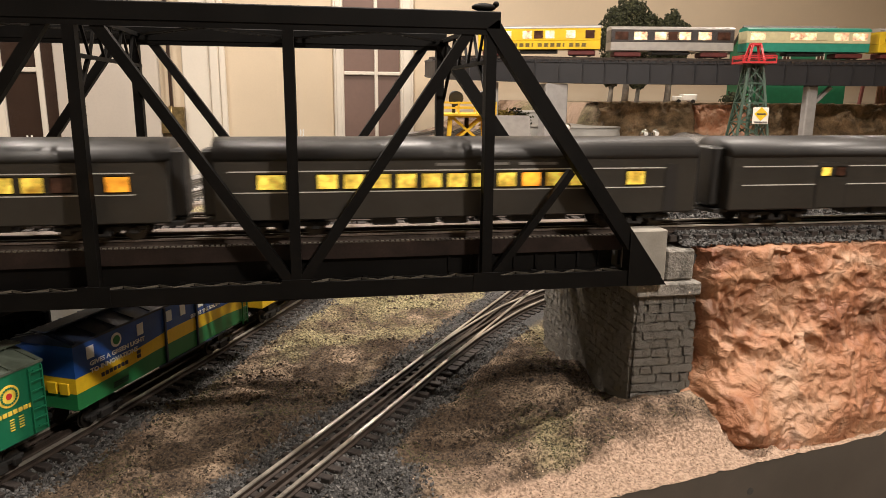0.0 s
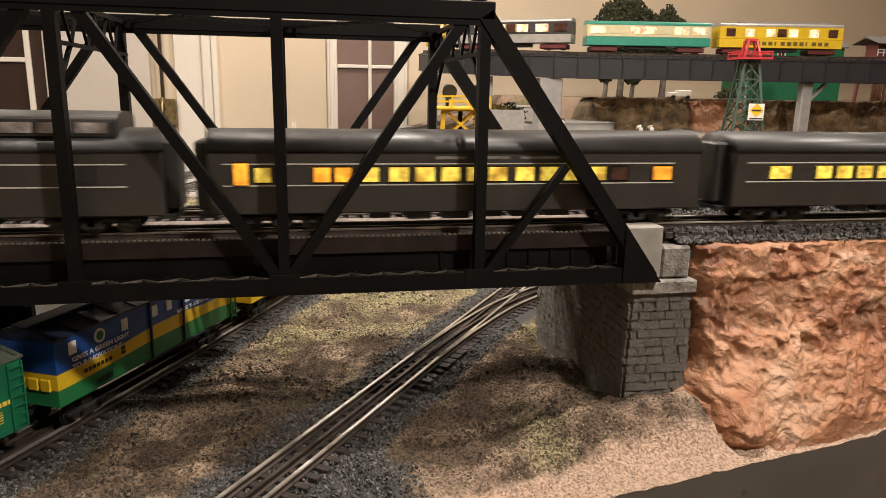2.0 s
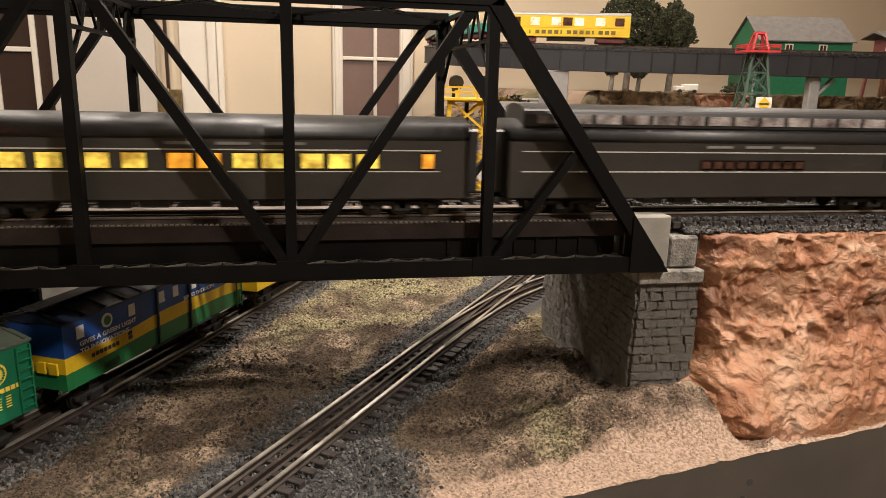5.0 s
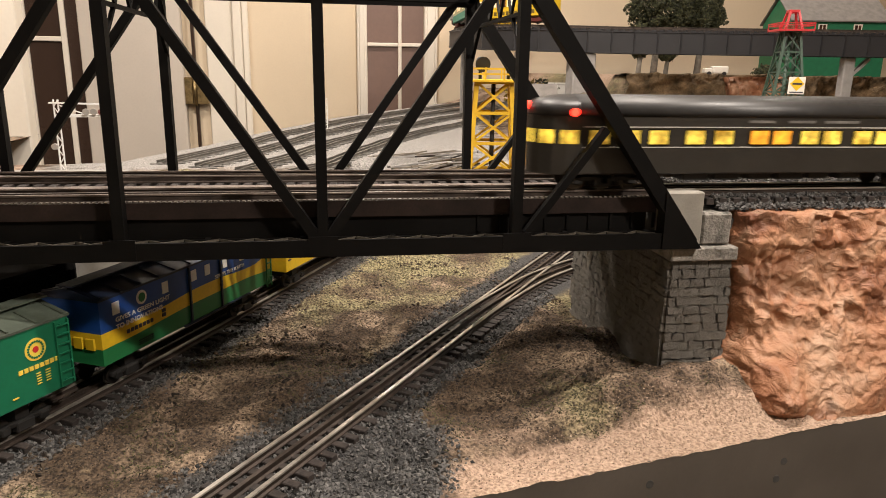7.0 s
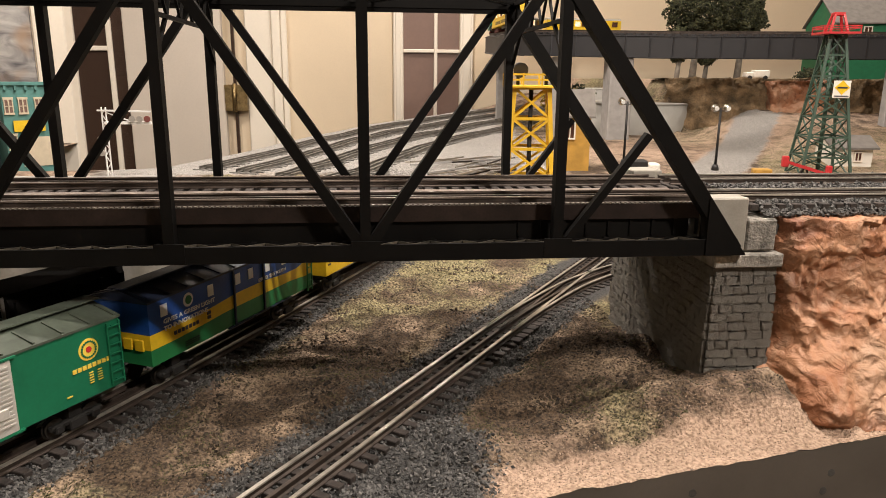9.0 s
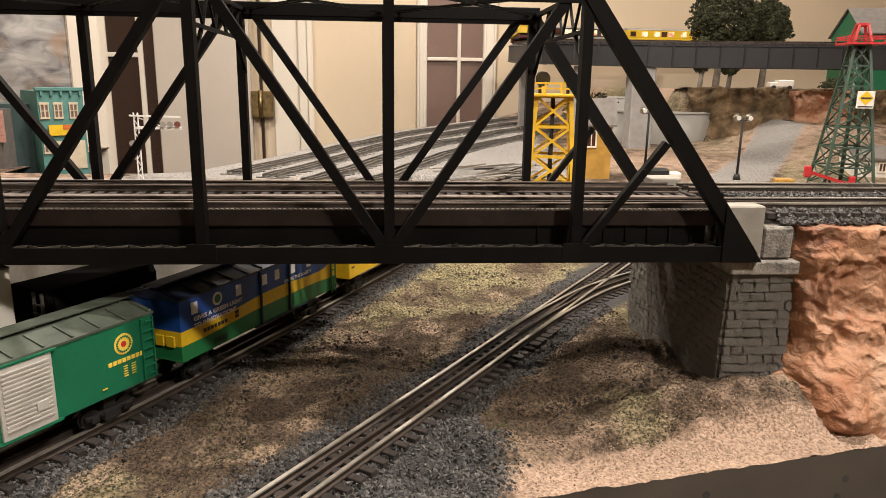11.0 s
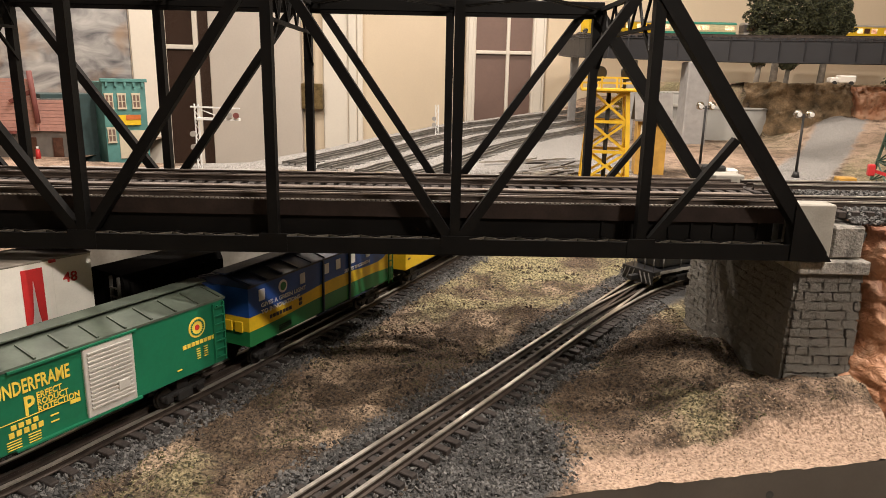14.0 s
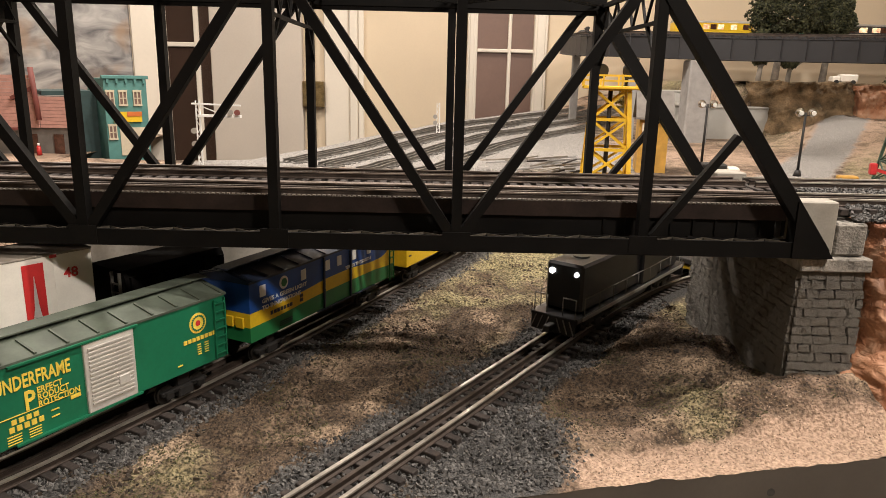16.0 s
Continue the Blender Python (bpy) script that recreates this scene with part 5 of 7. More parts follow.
M_RISER = mat("grey_riser_board", (0.34, 0.325, 0.30), 0.8, vary=0.15, scale=12, fine=200, bump=0.05)
# Near-black with hardly any sheen: the hopper's shade is put into the paint.
M_SHADEBLACK = mat("shaded_black_paint", (0.010, 0.0095, 0.009), 0.9, vary=0.3, scale=40, fine=400, bump=0.1, spec=0.05)
M_SILVERDULL = mat("dull_grey_grab_iron", (0.16, 0.15, 0.13), 0.5, vary=0.3)
black_car(on_line(OUTER_STEPS, S_W + 0.040 + 0.062, 0.08))
slab("riser_board", -0.60, -0.285, 1.010, 1.022, -0.03, 0.150, M_RISER, "plain grey riser board under the upper level", "board")
slab("riser_post", -0.415, -0.365, 0.985, 1.009, -0.03, 0.150, M_SHADEBLACK, "dark timber post against the riser board", "post")



# ---- loose ballast and soil ----


def grains(name, spots, material, label, category):
    """Many small angular grains in one mesh; spots are (x, y, z, size)."""
    rng = np.random.default_rng(5)
    base = np.array([(1, 0, 0), (-1, 0, 0), (0, 1, 0), (0, -1, 0), (0, 0, 1), (0, 0, -1)], float)
    tri = np.array([(0, 2, 4), (2, 1, 4), (1, 3, 4), (3, 0, 4), (2, 0, 5), (1, 2, 5), (3, 1, 5), (0, 3, 5)])
    p = np.array(spots)
    n = len(p)
    shape = base[None] * rng.uniform(0.55, 1.25, (n, 6, 1)) + rng.normal(0, 0.22, (n, 6, 3))
    ang = rng.uniform(0, math.tau, n)
    tilt = rng.uniform(-0.9, 0.9, n)
    c, sn, ct, st = np.cos(ang), np.sin(ang), np.cos(tilt), np.sin(tilt)
    x = shape[..., 0] * ct[:, None] - shape[..., 2] * st[:, None]
    z = shape[..., 0] * st[:, None] + shape[..., 2] * ct[:, None]
    y = shape[..., 1]
    v = np.stack([x * c[:, None] - y * sn[:, None], x * sn[:, None] + y * c[:, None], z], -1) * p[:, None, 3:4] + p[:, None, :3]
    faces = (tri[None] + (np.arange(n) * 6)[:, None, None]).reshape(-1, 3)
    me = bpy.data.meshes.new(name)
    me.from_pydata(v.reshape(-1, 3).tolist(), [], faces.tolist())
    me.materials.append(material)
    return tagged(new(name, me), label, category, kind="stuff")


def scatter_ground():
    rng = random.Random(11)
    gravel, crumbs, flock, sandy = [], [], [], []
    while len(gravel) < 40000:
        x, y = rng.uniform(-0.42, 0.44), 0.33 + 0.95 * rng.random() ** 1.5
        if y < edge_y(x) + 0.006 or (x > 0.285 and y > 0.57):
            continue
        g = land_zone(x, y)[0] + 0.35 * fuzz(x, y, 38, 1.5) + rng.uniform(-0.2, 0.2)
        if g < 0.45:
            continue
        d = track_gap(x, y)
        s = rng.uniform(0.0009, 0.0023) * (1.15 if rng.random() < 0.1 else 1)
        z = land(x, y) + s * 0.3
        if d < 0.030:
            z = min(z, -0.0085 - s * 0.5) + rng.uniform(0, 0.0015)
        gravel.append((x, y, z, s))
    while len(crumbs) < 30000:
        x, y = rng.uniform(-0.42, 0.44), 0.33 + 0.9 * rng.random() ** 1.5
        if y < edge_y(x) + 0.006 or (x > 0.285 and y > 0.57):
            continue
        if land_zone(x, y)[0] + 0.3 * fuzz(x, y, 38, 1.5) > 0.55:
            continue
        s = rng.uniform(0.0004, 0.0011)
        if land_zone(x, y)[2] + 0.4 * fuzz(x, y, 38) > 0.42:
            if rng.random() < 0.6:
                sandy.append((x, y, land(x, y) + s * 0.1, s * 0.9))
            continue
        (flock if fuzz(x, y, 14, 4.4) + 0.4 * fuzz(x, y, 60, 2.2) > 0.12 else crumbs).append((x, y, land(x, y) + s * 0.2, s))
    grains("ballast", gravel, M_GRAVEL, "loose dark grey ballast along the lower tracks", "gravel")
    grains("soil_crumbs", crumbs, M_CRUMB, "loose tan and brown soil crumbs", "soil")
    clods = []
    while len(clods) < 2600:
        x, y = rng.uniform(-0.42, 0.30), 0.33 + 0.8 * rng.random() ** 1.4
        if y < edge_y(x) + 0.02 or (x > 0.285 and y > 0.57) or track_gap(x, y) < 0.032:
            continue
        if land_zone(x, y)[2] > 0.5 or fuzz(x, y, 20, 6.6) + 0.5 * fuzz(x, y, 55, 1.1) < 0.1 + 0.25 * rng.random():
            continue
        s = rng.uniform(0.0010, 0.0030) if y > 0.57 or x < -0.05 else rng.uniform(0.0006, 0.0014)
        clods.append((x, y, land(x, y) + s * 0.15, s))
    grains("soil_clods", clods, M_CLOD, "dark lumps of loose soil on the valley floor", "soil")
    grains("sand_grains", sandy, M_SANDG, "pale sandy grit at the layout edge", "sand")
    grains("turf_flock", flock, M_FLOCK, "olive green turf flock scattered on soil", "turf")
    bank = []
    while len(bank) < 15000:
        x, y = 0.335 + 0.75 * rng.random() ** 1.3, (rng.uniform(0.586, 0.606) if rng.random() < 0.4 else rng.uniform(0.60, 0.80))
        s = rng.uniform(0.0010, 0.0022)
        z = 0.1806 if y < 0.775 else 0.174
        z -= 0.012 * max(0.0, (0.600 - y) / 0.016)
        near = min(abs(y - NEAR_Y), abs(y - FAR_Y))
        if near < 0.020:
            z -= 0.0042
        bank.append((x, y, z + rng.uniform(-0.001, 0.0008), s))
    grains("bank_ballast", bank, M_GRAVEL, "dark grey ballast beside the upper tracks", "gravel")


scatter_ground()


def track_bed():
    bm = B()
    prism(bm, [(0.590, 0.140), (0.590, 0.160), (0.606, 0.1768), (0.775, 0.1768), (0.80, 0.165), (0.80, 0.140)], 0.3175 + 0.03, 3.5)
    bm2 = fix(bm)
    tagged(part("track_bed_right", bm2, M_MORTAR), "dark ballast bed under the upper tracks", "track bed", kind="structure")
    bm = B()
    prism(bm, [(0.585, -0.03), (0.592, 0.168), (0.604, 0.1772), (0.775, 0.1772), (0.80, 0.165), (0.81, -0.03)], -1.8, NODES[0] - 0.004)
    tagged(part("track_bed_left", fix(bm), M_MORTAR), "dark ballast bed beyond the bridge", "track bed", kind="structure")


track_bed()


# ---- elevated line ----
M_GIRDER = mat("girder_dark_paint", (0.020, 0.020, 0.023), 0.5, vary=0.15, scale=20, fine=200, bump=0.03)
M_COLUMN = mat("column_grey", (0.33, 0.32, 0.31), 0.8, vary=0.1)
M_TEALCAR = mat("subway_teal", (0.03, 0.27, 0.19), 0.4, vary=0.08, bump=0)
M_CREAM = mat("subway_cream", (0.66, 0.60, 0.36), 0.4, vary=0.08, bump=0)
M_CARSILVER = mat("subway_silver", (0.42, 0.40, 0.37), 0.4, metal=0.3, vary=0.1, bump=0)
M_CARDARK = mat("dark_window_band", (0.06, 0.055, 0.055), 0.3, vary=0.2, bump=0)
M_REDTRUCK = mat("dark_red_truck", (0.12, 0.018, 0.015), 0.6, vary=0.2)
LOOP = [(2.9, 1.452), (2.2, 1.582), (1.517, 1.709), (1.1, 1.786), (0.774, 1.847), (0.62, 1.880), (0.49, 1.96), (0.43, 2.12), (0.43, 2.40), (0.46, 2.70), (0.58, 2.93), (0.82, 3.05), (1.6, 3.05), (2.6, 3.05), (3.4, 3.05)]
LOOP_STEPS = along(LOOP, 0.01)
S_LEFT = s_at(LOOP_STEPS, 0.62, 1.88)


def loop_z(s):
    return 0.408 + 0.045 * float(smooth01(S_LEFT - 0.2, S_LEFT + 1.3, s))


def elevated():
    e = empty("elevated_railway", pose(0, 0, 0), "black plate girder elevated railway on grey columns", "viaduct")
    n = len(LOOP_STEPS)
    step = 6
    for i in range(0, n - step, step):
        a, b = LOOP_STEPS[i], LOOP_STEPS[i + step]
        za, zb = loop_z(i * 0.01), loop_z((i + step) * 0.01)
        back = i * 0.01 > S_LEFT + 1.25
        depth = 0.02 if back else 0.056
        for off in ((-0.030, 0.030)):
            bm = B()
            pa = Vector((a[0] - math.sin(a[2]) * off, a[1] + math.cos(a[2]) * off, 0))
            pb = Vector((b[0] - math.sin(b[2]) * off, b[1] + math.cos(b[2]) * off, 0))
            t = (pb - pa).normalized().cross(Vector((0, 0, 1))) * 0.002
            vs = [bm.verts.new(q) for q in (pa + t + Vector((0, 0, za - 0.012 - depth)), pb + t + Vector((0, 0, zb - 0.012 - depth)), pb + t + Vector((0, 0, zb - 0.012)), pa + t + Vector((0, 0, za - 0.012)),
                                            pa - t + Vector((0, 0, za - 0.012 - depth)), pb - t + Vector((0, 0, zb - 0.012 - depth)), pb - t + Vector((0, 0, zb - 0.012)), pa - t + Vector((0, 0, za - 0.012)))]
            for q in ((0, 1, 2, 3), (7, 6, 5, 4), (0, 4, 5, 1), (1, 5, 6, 2), (2, 6, 7, 3), (3, 7, 4, 0)):
                bm.faces.new([vs[k] for k in q])
            if not back:
                up = Vector((0, 0, 1))
                bar(bm, pa + up * (za - 0.013), pa + up * (za - 0.011 - depth), 0.004, 0.009)
                for z in (-0.0135, -0.0105 - depth):
                    bar(bm, pa + up * (za + z), pb + up * (zb + z), 0.003, 0.010)
            part("girder_panel", fix(bm), M_GIRDER, e)
    bm = B()
    for i in range(0, n - 3, 3):
        a, b = LOOP_STEPS[i], LOOP_STEPS[i + 3]
        bar(bm, (a[0], a[1], loop_z(i * 0.01) - 0.0095), (b[0], b[1], loop_z(i * 0.01 + 0.03) - 0.0095), 0.003, 0.052)
    part("deck", fix(bm), M_GIRDER, e)
    for x in (0.650, 1.34, 2.05):
        p = LOOP_STEPS[min(range(n), key=lambda k: abs(LOOP_STEPS[k][0] - x) + (0 if k * 0.01 < S_LEFT + 0.1 else 9))]
        bm = B()
        base = upper(p[0], p[1]) - 0.01
        hw = 0.031 if x < 1 else 0.016
        box(bm, p[0] - hw, p[0] + hw, p[1] - (0.03 if x < 1 else 0.012), p[1] + (0.03 if x < 1 else 0.012), base, 0.3395, bevel=0.003)
        if x > 1:
            bar(bm, (p[0] + 0.01, p[1], 0.29), (p[0] + 0.06, p[1], 0.336), 0.008, 0.012)
        part("column", fix(bm), M_COLUMN, e, "plain grey column")
    for i in (int((S_LEFT + 0.15) * 100), int((S_LEFT + 0.62) * 100)):
        p = LOOP_STEPS[i]
        bm = B()
        box(bm, p[0] - 0.012, p[0] + 0.012, p[1] - 0.012, p[1] + 0.012, 0.08, loop_z(i * 0.01) - 0.07, bevel=0.002)
        part("column", fix(bm), M_COLUMN, e, "plain grey column")
    line = along(LOOP, 0.03)
    for off in (-RAIL, 0.0, RAIL):
        rail_sweep(line, off, lambda k, px, py: loop_z(k * 0.03), e, "rail", M_RUST)
    count = 0
    for i in range(0, int(S_LEFT * 100) + 60, 2):
        p = LOOP_STEPS[i]
        if p[0] < 1.95 and count < 290:
            shared("tie", TIE, e, pose(p[0], p[1], loop_z(i * 0.01) - 0.006, 0, 0, math.degrees(p[2])))
            count += 1
    return e


elevated()


def subway_car(kind, label):
    c = empty("subway_car", pose(0, 0, 0), label, "subway car", "elevated train")
    hl, hw = 0.163, 0.030
    low, high, roof, win = {"yellow": (M_YELLOW, M_YELLOW, M_CARSILVER, M_LITW), "silver": (M_CARSILVER, M_CARDARK, M_CARSILVER, M_LITW), "teal": (M_TEALCAR, M_CREAM, M_TEALCAR, M_LITW)}[kind]
    bm = B()
    box(bm, -hl, hl, -hw, hw, 0.018, 0.040, bevel=0.001)
    part("lower_body", fix(bm), low, c)
    bm = B()
    box(bm, -hl, hl, -hw + 0.0004, hw - 0.0004, 0.0402, 0.072, bevel=0.001)
    part("upper_body", fix(bm), high, c)
    bm = B()
    prism(bm, shell_profile(hw, 0.0715, 0.0735, 0.0815), -hl, hl)
    part("roof", fix(bm), roof, c)
    for sy in (-1, 1):
        xs = [-0.135, -0.085, -0.03, 0.0, 0.03, 0.085, 0.135]
        for k, x in enumerate(xs):
            bm = B()
            w = 0.012 if kind != "silver" else 0.017
            if kind == "teal":
                w = 0.019
            y = sy * hw
            box(bm, x - w, x + w, y - 0.0008, y + 0.0008, 0.046 if kind != "teal" else 0.048, 0.066)
            part("window", fix(bm), win if (k * 5 + len(kind)) % 3 else (M_DIM if kind != "teal" else M_CREAM), c)
        if kind == "teal":
            bm = B()
            box(bm, -hl, hl, sy * hw - 0.0006, sy * hw + 0.0006, 0.0700, 0.0725)
            part("stripe", fix(bm), M_TEALCAR, c)
        if kind == "yellow":
            for k in range(14):
                bm = B()
                x = -0.10 + k * 0.0165
                box(bm, x, x + (0.011 if k % 5 else 0.004), sy * hw - 0.0006, sy * hw + 0.0006, 0.0245, 0.034)
                part("lettering_bar", fix(bm), M_DLETTER2, c)
    for sx in (-1, 1):
        bm = B()
        box(bm, sx * 0.115 - 0.036, sx * 0.115 + 0.036, -0.024, 0.024, 0.003, 0.0155, bevel=0.002)
        part("truck", fix(bm), M_REDTRUCK, c)
        for k in (-1, 1):
            for sy in (-1, 1):
                bm = B()
                tube(bm, (sx * 0.115 + k * 0.02, sy * 0.014, 0.008), (sx * 0.115 + k * 0.02, sy * 0.018, 0.008), 0.008, seg=14)
                part("wheel", fix(bm), M_WHEEL, c)
    bm = B()
    box(bm, -0.05, 0.05, -0.02, 0.02, 0.009, 0.0182, bevel=0.001)
    part("equipment_box", fix(bm), M_TRUCK, c)
    return c


M_DLETTER2 = mat("faded_dark_lettering", (0.16, 0.11, 0.02), 0.5, vary=0.2, bump=0)
SUBWAY = [subway_car("yellow", "yellow subway car with silver roof and lit windows"),
          subway_car("silver", "silver subway car with dark window band"),
          subway_car("teal", "teal and cream subway car with lit windows"),
          subway_car("yellow", "yellow subway car with dark lettering and lit windows")]

# ---- locomotive on the lower line ----
M_LOCO = mat("locomotive_black", (0.012, 0.012, 0.013), 0.4, vary=0.2, bump=0.03)
M_HANDRAIL = mat("grey_handrail", (0.20, 0.19, 0.17), 0.5, vary=0.2)
M_ORANGE = mat("rusty_orange_paint", (0.42, 0.10, 0.03), 0.5, vary=0.2)


def locomotive():
    c = empty("locomotive", pose(0, 0, 0), "black diesel road switcher with two bright headlights", "locomotive")
    hl = 0.17
    bm = B()
    box(bm, -hl, hl, -0.030, 0.030, 0.021, 0.0265, bevel=0.0008)
    part("deck", fix(bm), M_LOCO, c)
    for sy in (-1, 1):
        bm = B()
        box(bm, -hl + 0.012, hl - 0.012, sy * 0.0303 - 0.0004, sy * 0.0303 + 0.0004, 0.0215, 0.0260)
        part("sill_stripe", fix(bm), M_SILLGREY, c, "pale sill stripe")
    bm = B()
    box(bm, -hl + 0.018, hl - 0.020, -0.0235, 0.0235, 0.0265, 0.083, bevel=0.003)
    part("hood", fix(bm), M_LOCO, c)
    bm = B()
    box(bm, -0.065, -0.012, -0.029, 0.029, 0.0265, 0.090, bevel=0.002)
    cab = part("cab", fix(bm), M_LOCO, c)
    for x in (-0.052, -0.028):
        for sy in (-1, 1):
            bm = B()
            box(bm, x - 0.009, x + 0.009, sy * 0.029 - 0.0008, sy * 0.029 + 0.0008, 0.066, 0.082)
            part("window", fix(bm), M_DIM, cab)
    bm = B()
    box(bm, -0.068, -0.009, -0.030, 0.030, 0.0895, 0.0925, bevel=0.001)
    part("cab_roof", fix(bm), M_LOCO, cab)
    for x in (0.03, 0.07, 0.11):
        bm = B()
        tube(bm, (x, 0, 0.079), (x, 0, 0.085), 0.010)
        part("fan", fix(bm), M_LOCO, c)
    for sy in (-1, 1):
        bm = B()
        tube(bm, (hl - 0.021, sy * 0.0155, 0.072), (hl - 0.0185, sy * 0.0155, 0.072), 0.0034 if sy < 0 else 0.0026)
        part("headlight", fix(bm), M_HEAD, c, "glowing headlight")
    for sx in (-1, 1):
        bm = B()
        box(bm, sx * hl - 0.0015, sx * hl + 0.0015, -0.028, 0.028, 0.006, 0.0265, bevel=0.0006)
        part("pilot", fix(bm), M_LOCO, c)
        bm = B()
        for sy in (-1, 1):
            for y0 in (0.011, 0.019, 0.027):
                bar(bm, (sx * (hl + 0.002), sy * y0, 0.008), (sx * (hl + 0.002), sy * (y0 - 0.006), 0.0235), 0.0018, 0.0008)
        part("pilot_stripes", fix(bm), M_SILLGREY, c, "pale slanted stripes")
        bm = B()
        for y in (-0.026, -0.010, 0.010, 0.026):
            tube(bm, (sx * (hl - 0.002), y, 0.026), (sx * (hl - 0.002), y, 0.048), 0.0007, seg=6)
        tube(bm, (sx * (hl - 0.002), -0.026, 0.048), (sx * (hl - 0.002), -0.010, 0.048), 0.0007, seg=6)
        tube(bm, (sx * (hl - 0.002), 0.010, 0.048), (sx * (hl - 0.002), 0.026, 0.048), 0.0007, seg=6)
        part("end_rail", fix(bm), M_HANDRAIL, c)
        bm = B()
        box(bm, min(sx * hl, sx * (hl + 0.016)), max(sx * hl, sx * (hl + 0.016)), -0.004, 0.004, 0.010, 0.018, bevel=0.001)
        part("coupler", fix(bm), M_TRUCK, c)
        bogie(c, sx * 0.105, wheels=2, span=0.044)
    for sy in (-1, 1):
        bm = B()
        for k in range(9):
            x = -hl + 0.02 + k * (2 * hl - 0.04) / 8
            tube(bm, (x, sy * 0.0285, 0.026), (x, sy * 0.0285, 0.046), 0.0007, seg=6)
        tube(bm, (-hl + 0.02, sy * 0.0285, 0.046), (hl - 0.02, sy * 0.0285, 0.046), 0.0007, seg=6)
        part("side_rail", fix(bm), M_HANDRAIL, c)
    bm = B()
    box(bm, -0.045, 0.045, -0.022, 0.022, 0.007, 0.0212, bevel=0.003)
    part("fuel_tank", fix(bm), M_LOCO, c)
    return c


M_SILLGREY = mat("pale_sill_paint", (0.24, 0.23, 0.21), 0.5, vary=0.1, bump=0)
LOCO = locomotive()


def work_car():
    c = empty("flat_car", pose(0, 0, 0), "dark flat car with rusty orange load", "freight car")
    bm = B()
    box(bm, -0.12, 0.12, -0.028, 0.028, 0.018, 0.026, bevel=0.001)
    part("deck", fix(bm), M_TRUCK, c)
    bm = B()
    box(bm, -0.10, 0.06, -0.024, 0.024, 0.026, 0.066, bevel=0.002)
    part("load", fix(bm), M_ORANGE, c, "rusty orange crate")
    bm = B()
    box(bm, 0.105, 0.118, -0.029, 0.029, 0.010, 0.014)
    part("step", fix(bm), M_YELLOW, c, "yellow step")
    for sx in (-1, 1):
        bogie(c, sx * 0.085, span=0.034)
    return c


WORK = work_car()
LOCO_LINE = along([(-0.0865, 0.457), (0.035, 0.631), (0.120, 0.753), (0.200, 0.862), (0.300, 0.975), (0.43, 1.07), (0.62, 1.145), (0.86, 1.175), (1.25, 1.175)], 0.002)

# ---- scenery behind the bridge ----
M_LEAF = island_mat("dark_foliage", (0.016, 0.022, 0.010), (0.12, 0.125, 0.055))
M_BARK = mat("tree_bark", (0.28, 0.25, 0.21), 0.9, vary=0.3, scale=60, bump=0.4)
M_TOWERG = mat("derrick_green", (0.045, 0.085, 0.06), 0.45, vary=0.1)
M_TOWERR = mat("derrick_red", (0.50, 0.03, 0.035), 0.4, vary=0.08)
M_TOWERY = mat("tower_yellow", (0.75, 0.46, 0.03), 0.4, vary=0.08)
M_TANK = mat("tank_grey", (0.36, 0.35, 0.32), 0.7, vary=0.1, scale=12)
M_TEAL = mat("building_teal", (0.09, 0.25, 0.23), 0.6, vary=0.12)
# Darkened copy of the teal, with the side wing's shade in its colour.
M_TEALSHADE = mat("building_teal_shaded", (0.025, 0.055, 0.055), 0.7, vary=0.15)
M_PINK = mat("faded_red_siding", (0.56, 0.31, 0.26), 0.7, vary=0.12)
M_PINKR = mat("brown_red_trim", (0.20, 0.06, 0.05), 0.7, vary=0.12)
M_SHED = mat("shed_green", (0.012, 0.16, 0.07), 0.6, vary=0.1)
M_SHEDROOF = mat("shed_roof_grey", (0.17, 0.155, 0.14), 0.8, vary=0.15)
M_CHROME = mat("lamp_chrome", (0.50, 0.48, 0.44), 0.18, metal=1.0, vary=0.05, bump=0)
M_YELLOWD = mat("ochre_paint", (0.50, 0.28, 0.05), 0.6, vary=0.15)


def lattice_tower(name, label, x, y, z0, z1, w0, w1, mtl, levels, yaw=0.0, t=0.005, kind="tower"):
    c = empty(name, pose(x, y, 0, 0, 0, yaw), label, kind)
    def half(z):
        return (w0 + (w1 - w0) * (z - z0) / (z1 - z0)) / 2
    for sx in (-1, 1):
        for sy in (-1, 1):
            bm = B()
            bar(bm, (sx * w0 / 2, sy * w0 / 2, z0), (sx * w1 / 2, sy * w1 / 2, z1), t, t)
            part("leg", fix(bm), mtl, c)
    for k in range(levels):
        za, zb = z0 + (z1 - z0) * k / levels, z0 + (z1 - z0) * (k + 1) / levels
        a, b = half(za), half(zb)
        for q in range(4):
            bm = B()
            rot = Matrix.Rotation(q * math.pi / 2, 3, "Z")
            bar(bm, rot @ Vector((-a, -a, za)), rot @ Vector((b, -b, zb)), t * 0.55, t * 0.4)
            bar(bm, rot @ Vector((a, -a, za)), rot @ Vector((-b, -b, zb)), t * 0.55, t * 0.4)
            bar(bm, rot @ Vector((-b, -b, zb)), rot @ Vector((b, -b, zb)), t * 0.7, t * 0.5)
            part("cross_brace", fix(bm), mtl, c)
    return c


